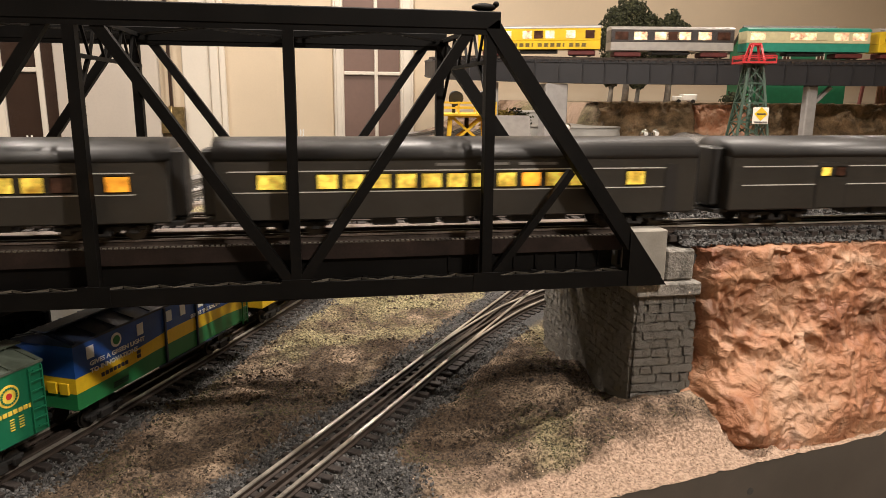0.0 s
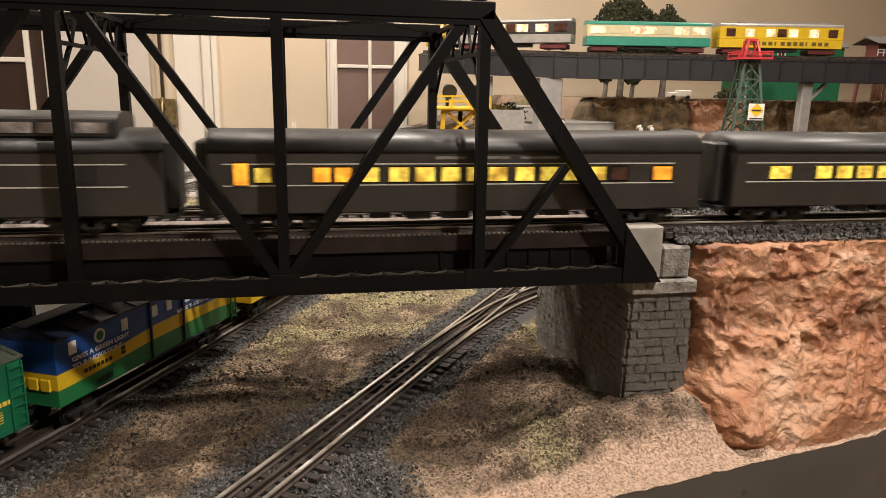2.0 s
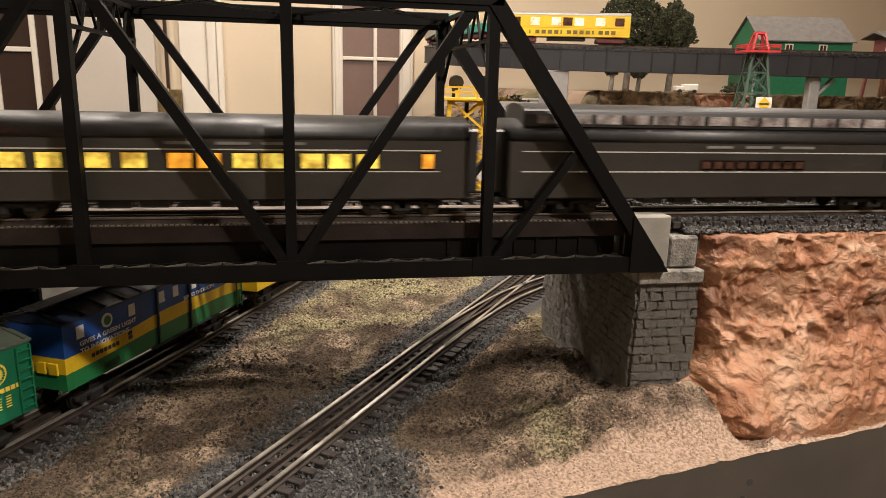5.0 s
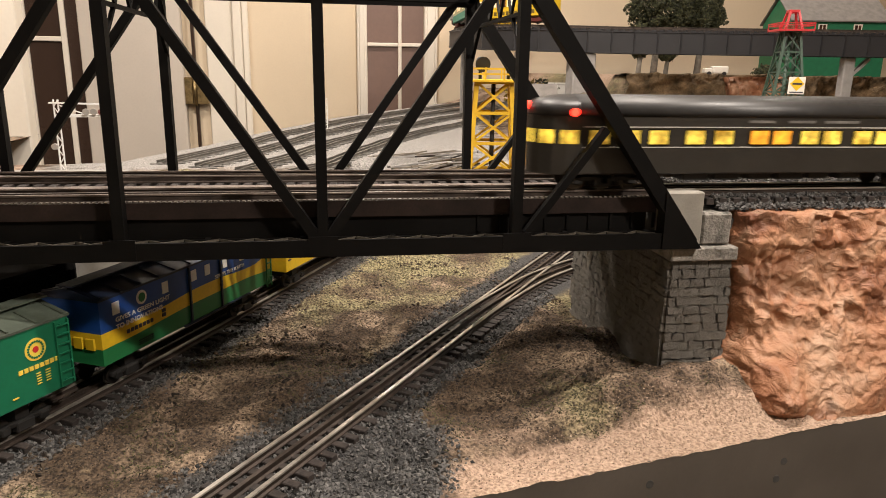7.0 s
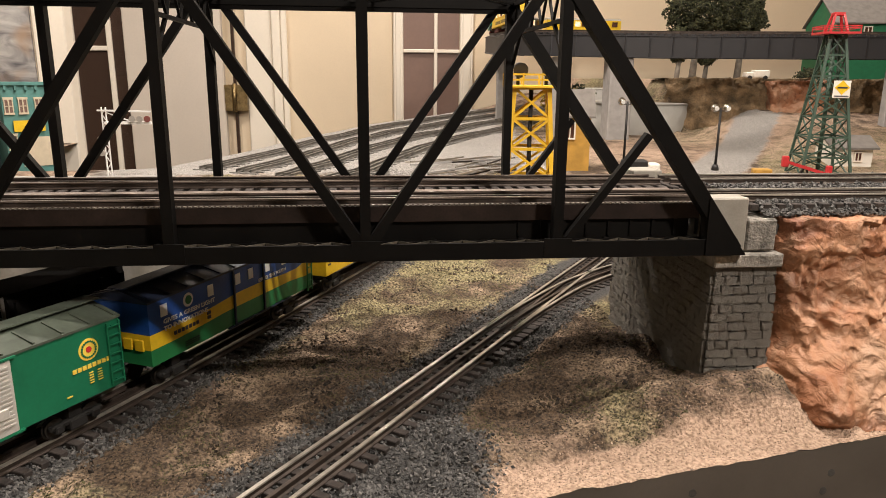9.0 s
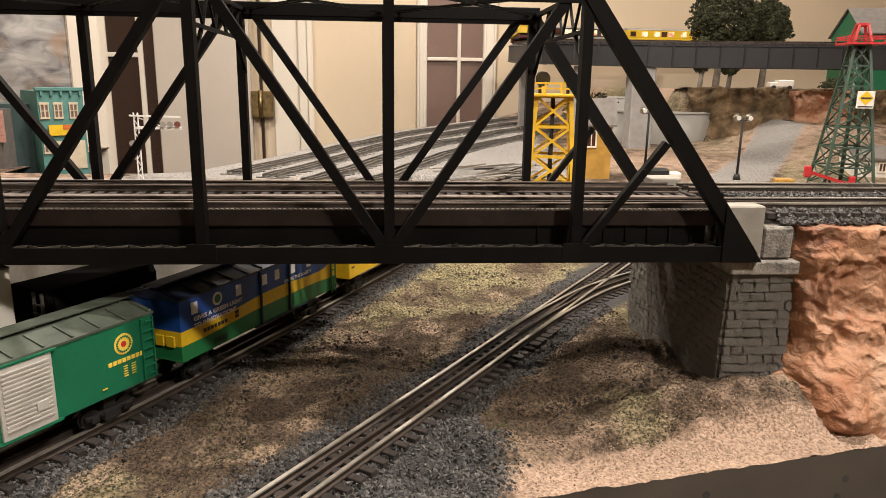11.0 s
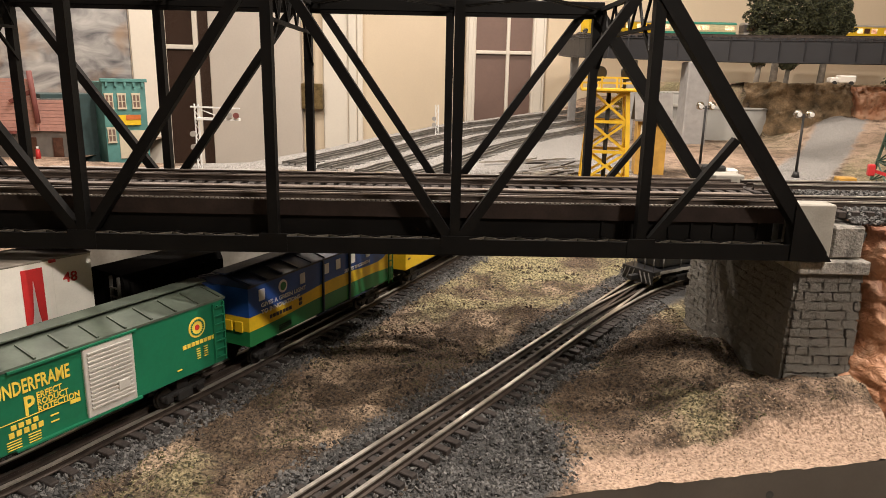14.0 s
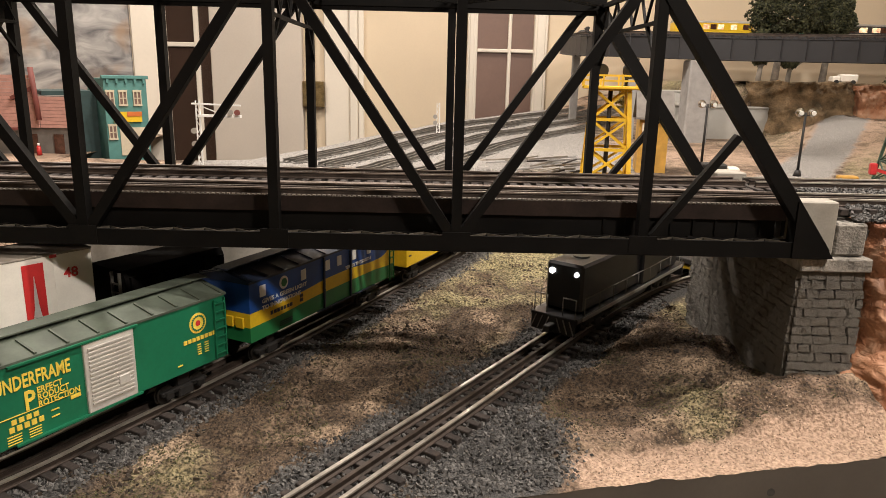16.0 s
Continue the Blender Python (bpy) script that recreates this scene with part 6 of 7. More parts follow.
def derrick():
    zb = 0.10
    c = lattice_tower("oil_derrick", "green lattice oil derrick with red crown and small sign", 0.894, 1.345, zb, 0.374, 0.092, 0.027, M_TOWERG, 7, yaw=-14, t=0.0048)
    bm = B()
    box(bm, -0.034, 0.034, -0.032, 0.032, 0.374, 0.378)
    part("platform", fix(bm), M_TOWERR, c, "red platform")
    ends = []
    for z in (0.385, 0.389):
        for g in (-1, 1):
            ends += [((g * 0.033, -0.031, z), (g * 0.033, 0.031, z)), ((-0.033, g * 0.031, z), (0.033, g * 0.031, z))]
    ends += [((sx * 0.033, sy * 0.031, 0.377), (sx * 0.033, sy * 0.031, 0.390)) for sx in (-1, 1) for sy in (-1, 1)]
    for a, b in ends:
        bm = B()
        bar(bm, a, b, 0.0019, 0.0019)
        part("guard_rail", fix(bm), M_TOWERR, c)
    bm = B()
    for sx in (-1, 1):
        for sy in (-1, 1):
            bar(bm, (sx * 0.016, sy * 0.015, 0.378), (sx * 0.008, sy * 0.008, 0.411), 0.004, 0.004)
    box(bm, -0.010, 0.010, -0.010, 0.010, 0.409, 0.415, bevel=0.001)
    part("crown", fix(bm), M_TOWERR, c, "red crown frame")
    bm = B()
    box(bm, -0.006, 0.025, -0.042, -0.039, 0.254, 0.287, bevel=0.0008)
    sg = part("sign", fix(bm), M_WHITE, c, "white sign with a yellow diamond")
    bm = B()
    bmesh.ops.create_circle(bm, cap_ends=True, segments=4, radius=0.0135, matrix=pose(0.0095, -0.0426, 0.274, 90, 0, 0))
    bmesh.ops.solidify(bm, geom=list(bm.faces), thickness=0.0006)
    part("diamond", fix(bm), M_YELLOW, sg)
    bm = B()
    box(bm, 0.0005, 0.0185, -0.0432, -0.0420, 0.2725, 0.2755)
    part("word_bar", fix(bm), M_DLETTER, sg)
    bm = B()
    box(bm, -0.0035, 0.0225, -0.0429, -0.0418, 0.2570, 0.2590)
    part("print_bar", fix(bm), M_DLETTER, sg)
    bm = B()
    tube(bm, (0, 0, zb), (0, 0, 0.374), 0.004)
    part("drill_pipe", fix(bm), M_TOWERG, c)


derrick()


def floodlight_tower():
    c = lattice_tower("floodlight_tower", "yellow lattice floodlight tower with railed platform", 0.275, 1.262, 0.06, 0.270, 0.086, 0.060, M_TOWERY, 4, yaw=-10, t=0.0075)
    bm = B()
    box(bm, -0.050, 0.050, -0.045, 0.045, 0.270, 0.275, bevel=0.001)
    part("platform", fix(bm), M_TOWERY, c)
    bm = B()
    for z in (0.284, 0.293):
        for sx in (-1, 1):
            bar(bm, (sx * 0.049, -0.044, z), (sx * 0.049, 0.044, z), 0.003, 0.002)
        for sy in (-1, 1):
            bar(bm, (-0.049, sy * 0.044, z), (0.049, sy * 0.044, z), 0.003, 0.002)
    for x in (-0.049, -0.016, 0.016, 0.049):
        for sy in (-1, 1):
            bar(bm, (x, sy * 0.044, 0.274), (x, sy * 0.044, 0.295), 0.003, 0.002)
    part("railing", fix(bm), M_TOWERY, c)
    for x in (-0.024, 0.026):
        bm = B()
        tube(bm, (x, 0.004, 0.306), (x + 0.004, -0.016, 0.300), 0.008, 0.0135, seg=16)
        tube(bm, (x, 0.004, 0.275), (x, 0.004, 0.306), 0.003, seg=8)
        part("floodlight", fix(bm), M_TRUCK, c, "black floodlight drum")
    bm = B()
    tube(bm, (0, 0, 0.06), (0, 0, 0.27), 0.004)
    part("conduit", fix(bm), M_TRUCK, c)


floodlight_tower()


def street_lamp(x, y, z, h):
    c = empty("street_lamp", pose(x, y, z), "black post street lamp with two chrome heads", "street lamp", "street lamps")
    bm = B()
    tube(bm, (0, 0, 0), (0, 0, 0.012), 0.008, 0.005)
    tube(bm, (0, 0, 0.012), (0, 0, h), 0.0028, 0.0022)
    bar(bm, (-0.016, 0, h - 0.006), (0.016, 0, h - 0.006), 0.002, 0.002)
    part("post", fix(bm), M_TRUCK, c)
    for sx in (-1, 1):
        bm = B()
        bmesh.ops.create_uvsphere(bm, u_segments=14, v_segments=8, radius=0.0085, matrix=Matrix.Translation((sx * 0.0125, 0, h)))
        part("lamp_head", bm, M_CHROME, c, "chrome lamp head", smooth=True)
        bm = B()
        tube(bm, (sx * 0.0125, -0.0070, h - 0.001), (sx * 0.0125, -0.0092, h - 0.0015), 0.0045)
        part("lamp_lens", fix(bm), M_WLETTER, c)


street_lamp(0.535, 1.480, upper(0.535, 1.48), 0.135)
street_lamp(0.706, 1.405, upper(0.706, 1.405), 0.128)


def tank(x, y, r, top, label):
    c = empty("storage_tank", pose(x, y, 0), label, "storage tank", "tanks")
    bm = B()
    tube(bm, (0, 0, 0.06), (0, 0, top), r, seg=48)
    part("shell", fix(bm), M_TANK, c)
    bm = B()
    tube(bm, (0, 0, top), (0, 0, top + 0.004), r + 0.002, r - 0.004, seg=48)
    part("lid", fix(bm), M_TANK, c)


tank(0.770, 2.075, 0.165, 0.217, "plain grey round storage tank, larger")
tank(0.775, 2.36, 0.105, 0.252, "plain grey round storage tank, smaller")


def tree(x, y, z, h, r, seed, trunk_r=0.012):
    rng = np.random.default_rng(seed)
    c = empty("tree", pose(x, y, z), "model tree with dark green clumped foliage", "tree", "trees")
    bm = B()
    tube(bm, (0, 0, -0.01), (0.005, 0.0, h * 0.35), trunk_r, trunk_r * 0.75, seg=10)
    tube(bm, (0.005, 0, h * 0.35), (0.0, 0.01, h * 0.75), trunk_r * 0.75, trunk_r * 0.3, seg=8)
    for k in range(7):
        a = k * 0.9
        z0 = h * (0.28 + 0.05 * k)
        tube(bm, (0.003, 0, z0), (r * 0.7 * math.cos(a), r * 0.7 * math.sin(a), z0 + h * 0.18), trunk_r * 0.4, trunk_r * 0.12, seg=6)
    part("trunk", fix(bm), M_BARK, c)
    n = 8500
    u = rng.normal(0, 1, (n, 3))
    u /= np.linalg.norm(u, axis=1)[:, None]
    rad = np.empty(n)
    for i in range(n):
        w = 0.80 + 0.34 * noise.noise(Vector(u[i] * 2.2) + Vector((seed, 0, 0))) + 0.22 * noise.noise(Vector(u[i] * 5.5) + Vector((0, seed, 3)))
        rad[i] = w * (0.72 + 0.28 * rng.random() ** 0.5)
    pos = u * rad[:, None] * np.array((r, r, h * 0.36))
    pos[:, 2] += h * 0.66
    pos[:, :2] *= (1.0 - 0.25 * np.clip((pos[:, 2:3] - h * 0.6) / (h * 0.4), 0, 1))
    spots = np.concatenate([pos, rng.uniform(0.0022, 0.0050, (n, 1))], 1)
    cr = grains("crown", spots.tolist(), M_LEAF, "", "")
    cr.parent = c
    del cr["kind"]


tree(1.035, 2.26, 0.285, 0.345, 0.118, 3)
tree(1.225, 2.33, 0.285, 0.315, 0.086, 8)
tree(0.955, 2.20, 0.285, 0.160, 0.050, 12, 0.009)
tree(1.125, 2.36, 0.285, 0.150, 0.060, 15, 0.009)


def gabled(name, label, x0, x1, y0, y1, z0, eave, ridge, wall, roof, windows, yaw=0.0, along_x=True):
    cx, cy = (x0 + x1) / 2, (y0 + y1) / 2
    c = empty(name, pose(cx, cy, 0, 0, 0, yaw), label, "building")
    hx, hy = (x1 - x0) / 2, (y1 - y0) / 2
    bm = B()
    prism(bm, [(-hy, z0), (-hy, eave), (0, ridge - 0.003), (hy, eave), (hy, z0)], -hx, hx)
    wl = part("wall", fix(bm), wall, c)
    for sy in (-1, 1):
        bm = B()
        d = Vector((0, sy * (hy + 0.01), eave - 0.006))
        vs = []
        for xx in (-hx - 0.008, hx + 0.008):
            for p in ((0, ridge), (d.y, d.z), (d.y, d.z + 0.004), (0, ridge + 0.004)):
                vs.append(bm.verts.new((xx, p[0], p[1])))
        for q in ((0, 1, 2, 3), (7, 6, 5, 4), (0, 4, 5, 1), (1, 5, 6, 2), (2, 6, 7, 3), (3, 7, 4, 0)):
            bm.faces.new([vs[k] for k in q])
        part("roof", fix(bm), roof, c)
    for wx, wz, ww, wh in windows:
        bm = B()
        box(bm, wx - ww / 2, wx + ww / 2, -hy - 0.002, -hy + 0.001, wz - wh / 2, wz + wh / 2)
        w = part("window", fix(bm), M_DIM, c)
        for a, b, e, f in ((wx - ww / 2 - 0.003, wx + ww / 2 + 0.003, wz + wh / 2, wz + wh / 2 + 0.003), (wx - ww / 2 - 0.003, wx + ww / 2 + 0.003, wz - wh / 2 - 0.003, wz - wh / 2), (wx - ww / 2 - 0.003, wx - ww / 2, wz - wh / 2, wz + wh / 2), (wx + ww / 2, wx + ww / 2 + 0.003, wz - wh / 2, wz + wh / 2), (wx - 0.0008, wx + 0.0008, wz - wh / 2, wz + wh / 2)):
            bm = B()
            box(bm, a, b, -hy - 0.0035, -hy + 0.001, e, f)
            part("frame", fix(bm), M_TRIM, w)
    return c


gabled("green_shed", "green wooden shed with grey roof and white windows", 1.44, 1.74, 2.10, 2.32, 0.275, 0.462, 0.540, M_SHED, M_SHEDROOF,
       [(-0.055, 0.435, 0.020, 0.024), (0.055, 0.435, 0.020, 0.024), (-0.10, 0.385, 0.022, 0.026), (-0.02, 0.385, 0.022, 0.026)], yaw=-10)
gabled("yellow_hut", "small yellow railway hut with grey roof", 0.378, 0.436, 1.40, 1.46, 0.08, 0.216, 0.262, M_YELLOWD, M_SHEDROOF, [(-0.012, 0.185, 0.016, 0.03)], yaw=-10)
gabled("white_building", "small white building beside the derrick", 0.985, 1.07, 1.42, 1.50, 0.10, 0.150, 0.168, M_WHITE, M_SHEDROOF, [(-0.02, 0.128, 0.012, 0.016), (0.012, 0.128, 0.012, 0.016)], yaw=-10)


def teal_building():
    c = empty("storefront", pose(-0.837, 1.685, 0, 0, 0, 38), "teal two-storey storefront with yellow banner", "building")
    bm = B()
    box(bm, 0.0, 0.095, -0.055, 0.10, 0.07, 0.262)
    part("front_wall", fix(bm), M_TEAL, c)
    bm = B()
    box(bm, -0.115, -0.0005, 0.02, 0.16, 0.07, 0.232)
    part("side_wall", fix(bm), M_TEALSHADE, c, "side wing in a shaded copy of the teal")
    bm = B()
    box(bm, -0.004, 0.099, -0.062, -0.05, 0.262, 0.270, bevel=0.001)
    for k in range(5):
        box(bm, 0.006 + k * 0.020, 0.011 + k * 0.020, -0.061, -0.055, 0.252, 0.262)
    part("cornice", fix(bm), M_TEAL, c)
    for x, z in ((0.040, 0.218), (0.072, 0.218), (0.012, 0.140), (0.012, 0.218)):
        bm = B()
        box(bm, x - 0.007, x + 0.007, -0.057, -0.054, z - 0.014, z + 0.014)
        w = part("window", fix(bm), M_DARKGLASS, c)
        for a, b, e, f in ((x - 0.010, x + 0.010, z + 0.014, z + 0.019), (x - 0.010, x + 0.010, z - 0.018, z - 0.014), (x - 0.0012, x + 0.0012, z - 0.014, z + 0.014), (x - 0.008, x + 0.008, z - 0.001, z + 0.001), (x - 0.009, x - 0.007, z - 0.014, z + 0.014), (x + 0.007, x + 0.009, z - 0.014, z + 0.014)):
            bm = B()
            box(bm, a, b, -0.0595, -0.054, e, f)
            part("frame", fix(bm), M_CREAM2, w)
    bm = B()
    box(bm, 0.016, 0.078, -0.0625, -0.0605, 0.163, 0.187)
    part("banner", fix(bm), M_YELLOW, c, "yellow and orange banner")
    bm = B()
    box(bm, 0.045, 0.078, -0.0640, -0.0626, 0.176, 0.187)
    part("banner_patch", fix(bm), M_LITOFF, c)
    bm = B()
    box(bm, 0.028, 0.090, -0.0575, -0.054, 0.085, 0.150)
    part("shop_window", fix(bm), M_CREAM2, c)
    bm = B()
    box(bm, -0.100, -0.068, 0.0175, 0.0205, 0.190, 0.210)
    part("wall_sign", fix(bm), M_PINKR, c)


M_CREAM2 = mat("cream_window_trim", (0.62, 0.54, 0.40), 0.6, vary=0.08, bump=0)
M_LITOFF = mat("orange_banner_patch", (0.62, 0.16, 0.03), 0.6, vary=0.1, bump=0)
teal_building()


def pink_house():
    c = empty("station_house", pose(-1.08, 1.66, 0), "faded red clapboard house with brown chimney", "building")
    for k in range(15):
        bm = B()
        z = 0.150 + k * 0.0078
        box(bm, -0.15, 0.138, -0.052, -0.046, z, z + 0.0072)
        part("clapboard", fix(bm), M_PINK, c)
    for k in range(9):
        bm = B()
        z = 0.150 + k * 0.0078
        box(bm, 0.139, 0.212, -0.046, -0.040, z, z + 0.0072)
        part("clapboard", fix(bm), M_PINK, c)
    bm = B()
    box(bm, -0.15, 0.20, -0.040, 0.06, 0.075, 0.222)
    part("wall", fix(bm), M_SHEDROOF, c, "grey lower wall")
    bm = B()
    tube(bm, (0.146, -0.062, 0.168), (0.136, -0.058, 0.284), 0.006, seg=8)
    bar(bm, (0.085, -0.056, 0.215), (0.138, -0.058, 0.240), 0.008, 0.006)
    part("chimney_pipe", fix(bm), M_PINKR, c, "brown stove pipe")
    for x, w in ((0.115, 0.022), (0.175, 0.022)):
        bm = B()
        box(bm, x - w / 2, x + w / 2, -0.043, -0.0395, 0.088, 0.135)
        part("window", fix(bm), M_DIM, c)
    bm = B()
    box(bm, -0.15, 0.09, -0.062, -0.0525, 0.144, 0.150)
    part("trim_board", fix(bm), M_PINKR, c)


pink_house()


def backdrop_board():
    m = bpy.data.materials.new("painted_rock_scene")
    m.use_nodes = True
    n, l = m.node_tree.nodes, m.node_tree.links
    b = n["Principled BSDF"]
    co = n.new("ShaderNodeTexCoord")
    mp = n.new("ShaderNodeMapping")
    mp.inputs["Scale"].default_value = (4, 1, 9)
    t = n.new("ShaderNodeTexNoise")
    t.inputs["Scale"].default_value, t.inputs["Detail"].default_value, t.inputs["Distortion"].default_value = 3, 9, 0.7
    l.new(co.outputs["Object"], mp.inputs["Vector"])
    l.new(mp.outputs[0], t.inputs["Vector"])
    r = n.new("ShaderNodeValToRGB")
    e = r.color_ramp.elements
    e[0].position, e[0].color = 0.30, (0.10, 0.10, 0.11, 1)
    e[1].position, e[1].color = 0.72, (0.55, 0.54, 0.52, 1)
    l.new(t.outputs["Fac"], r.inputs[0])
    t2 = n.new("ShaderNodeTexNoise")
    t2.inputs["Scale"].default_value, t2.inputs["Detail"].default_value = 5, 4
    l.new(co.outputs["Object"], t2.inputs["Vector"])
    r2 = n.new("ShaderNodeValToRGB")
    r2.color_ramp.elements[0].position, r2.color_ramp.elements[1].position = 0.52, 0.66
    l.new(t2.outputs["Fac"], r2.inputs[0])
    x = n.new("ShaderNodeMix")
    x.data_type = "RGBA"
    l.new(r2.outputs[0], x.inputs[0])
    l.new(r.outputs[0], x.inputs[6])
    x.inputs[7].default_value = (0.36, 0.24, 0.15, 1)
    l.new(x.outputs[2], b.inputs["Base Color"])
    b.inputs["Roughness"].default_value = 0.8
    bm = B()
    box(bm, -2.3, -0.960, 2.18, 2.19, 0.05, 0.95)
    tagged(part("backdrop_board", fix(bm), m), "painted grey and tan rock face on flat backdrop board", "backdrop", kind="structure")
    bm = B()
    box(bm, -0.958, -0.868, 2.185, 2.24, -0.9, 1.30, bevel=0.004)
    tagged(part("white_post", fix(bm), M_TRIM), "white painted trim post beside the backdrop", "post", kind="structure")


backdrop_board()


def signal_bridge(x, y, z, h, arm, label):
    c = empty("signal_bridge", pose(x, y, z), label, "signal", "signals")
    bm = B()
    for dx in (-0.004, 0.004):
        bar(bm, (dx, 0, 0), (dx, 0, h), 0.002, 0.003)
    for k in range(10):
        s = 1 if k % 2 else -1
        bar(bm, (-0.004 * s, 0, h * k / 10), (0.004 * s, 0, h * (k + 1) / 10), 0.0014, 0.0014)
    part("mast", fix(bm), M_WLETTER, c)
    if arm:
        bm = B()
        bar(bm, (-0.012, 0, h - 0.006), (arm, 0, h - 0.008), 0.003, 0.006)
        bar(bm, (0, 0, h - 0.030), (arm, 0, h - 0.030), 0.005, 0.010)
        bar(bm, (0.004, 0, h - 0.010), (arm * 0.6, 0, h - 0.028), 0.002, 0.002)
        part("arm", fix(bm), M_WLETTER, c)
        for k in range(3):
            bm = B()
            tube(bm, (arm * (0.62 + 0.16 * k), -0.006, h - 0.022), (arm * (0.62 + 0.16 * k), -0.010, h - 0.022), 0.006)
            part("signal_head", fix(bm), M_PINKR if k == 2 else M_CARSILVER, c)
    for k in (0.35, 0.55):
        bm = B()
        tube(bm, (-0.008, -0.004, h * k), (-0.008, -0.009, h * k), 0.006)
        part("marker", fix(bm), M_CARSILVER, c)


signal_bridge(-0.527, 1.455, upper(-0.527, 1.455), 0.135, 0.088, "white lattice signal mast with a cantilever arm")
signal_bridge(-0.030, 2.00, upper(-0.03, 2.0), 0.085, 0, "small white signal mast in the yard")


def pump_jack():
    c = empty("pump_jack", pose(0.838, 1.30, 0.095, 0, 0, -10), "red oil pump jack beside the derrick", "pump")
    bm = B()
    bar(bm, (-0.036, 0, 0.036), (0.045, 0, 0.012), 0.006, 0.008)
    part("walking_beam", fix(bm), M_TOWERR, c)
    bm = B()
    for sx in (-1, 1):
        bar(bm, (sx * 0.014, 0.01, 0), (0, 0, 0.028), 0.003, 0.003)
    part("frame", fix(bm), M_TRUCK, c)
    bm = B()
    box(bm, -0.046, -0.034, -0.006, 0.006, 0.026, 0.048, bevel=0.002)
    part("head", fix(bm), M_TOWERR, c)
    bm = B()
    box(bm, 0.040, 0.050, -0.006, 0.006, -0.004, 0.030, bevel=0.002)
    part("counterweight", fix(bm), M_TOWERR, c)
    bm = B()
    box(bm, -0.100, -0.066, -0.012, 0.012, -0.004, 0.022, bevel=0.002)
    part("engine_box", fix(bm), M_YELLOWD, c, "ochre engine box")


pump_jack()


def pipe_stand():
    c = empty("pipe_stand", pose(1.10, 1.335, 0.098, 0, 0, -10), "rusty brown pipe valve on ochre posts", "pipework")
    for x in (0.0, 0.052):
        bm = B()
        tube(bm, (x, 0, 0), (x, 0, 0.030), 0.0075, seg=12)
        part("post", fix(bm), M_OCHREPIPE, c, "ochre post")
        bm = B()
        tube(bm, (x, 0, 0.030), (x, 0, 0.072), 0.0065, seg=12)
        tube(bm, (x, 0, 0.068), (x, 0, 0.074), 0.0105, seg=14)
        part("riser", fix(bm), M_RUSTPIPE, c)
    bm = B()
    tube(bm, (-0.002, 0, 0.052), (0.14, 0, 0.052), 0.0085, seg=14)
    part("main_pipe", fix(bm), M_RUSTPIPE, c)
    for x in (0.018, 0.036, 0.075):
        bm = B()
        tube(bm, (x - 0.0025, 0, 0.052), (x + 0.0025, 0, 0.052), 0.0125, seg=14)
        part("flange", fix(bm), M_RUSTPIPE, c)


M_OCHREPIPE = mat("ochre_pipe_paint", (0.48, 0.22, 0.04), 0.55, vary=0.2)
M_RUSTPIPE = mat("rusty_pipe_brown", (0.13, 0.055, 0.035), 0.6, vary=0.35, scale=60)
pipe_stand()


def small_truck(x, y, z, yaw, paint, label):
    c = empty("toy_truck", pose(x, y, z, 0, 0, yaw), label, "truck", "toy trucks")
    bm = B()
    box(bm, -0.035, 0.012, -0.018, 0.018, 0.008, 0.030, bevel=0.003)
    part("body", fix(bm), paint, c)
    bm = B()
    box(bm, 0.012, 0.036, -0.017, 0.017, 0.008, 0.024, bevel=0.003)
    part("hood", fix(bm), M_WHITE, c)
    for sx in (-0.022, 0.024):
        for sy in (-1, 1):
            bm = B()
            tube(bm, (sx, sy * 0.014, 0.007), (sx, sy * 0.0185, 0.007), 0.007)
            part("wheel", fix(bm), M_TRUCK, c)


small_truck(0.53, 1.37, upper(0.53, 1.37), -10, M_TRUCK, "black and white toy truck by the tracks")
small_truck(1.165, 2.10, 0.286, 170, M_WHITE, "white toy pickup on the hill")


def watchtower():
    c = empty("watchtower", pose(1.75, 1.96, 0), "brown timber watchtower with dark roof and white rail", "tower")
    for sx in (-1, 1):
        for sy in (-1, 1):
            bm = B()
            bar(bm, (sx * 0.045, sy * 0.04, 0.20), (sx * 0.032, sy * 0.03, 0.42), 0.008, 0.008)
            part("leg", fix(bm), M_PINKR, c)
    for k in range(7):
        bm = B()
        bar(bm, (-0.045 + k * 0.014, -0.042, 0.25), (-0.04 + k * 0.013, -0.036, 0.36), 0.009, 0.003)
        part("plank", fix(bm), M_PLANK, c)
    bm = B()
    box(bm, -0.05, 0.05, -0.045, 0.045, 0.42, 0.426)
    part("floor", fix(bm), M_PINKR, c)
    bm = B()
    box(bm, -0.028, 0.02, -0.02, 0.03, 0.426, 0.462, bevel=0.001)
    part("cabin", fix(bm), M_PINKR, c)
    bm = B()
    prism(bm, [(-0.055, 0.462), (0, 0.486), (0.055, 0.462), (0, 0.480)], -0.06, 0.06)
    part("roof", fix(bm), M_SHEDROOF, c)
    bm = B()
    for z in (0.436, 0.445):
        bar(bm, (-0.05, -0.046, z), (0.05, -0.046, z), 0.002, 0.002)
    for k in range(6):
        bar(bm, (-0.05 + k * 0.02, -0.046, 0.426), (-0.05 + k * 0.02, -0.046, 0.446), 0.002, 0.002)
    part("railing", fix(bm), M_WLETTER, c)


M_PLANK = mat("brown_plank", (0.17, 0.085, 0.04), 0.8, vary=0.2)
watchtower()

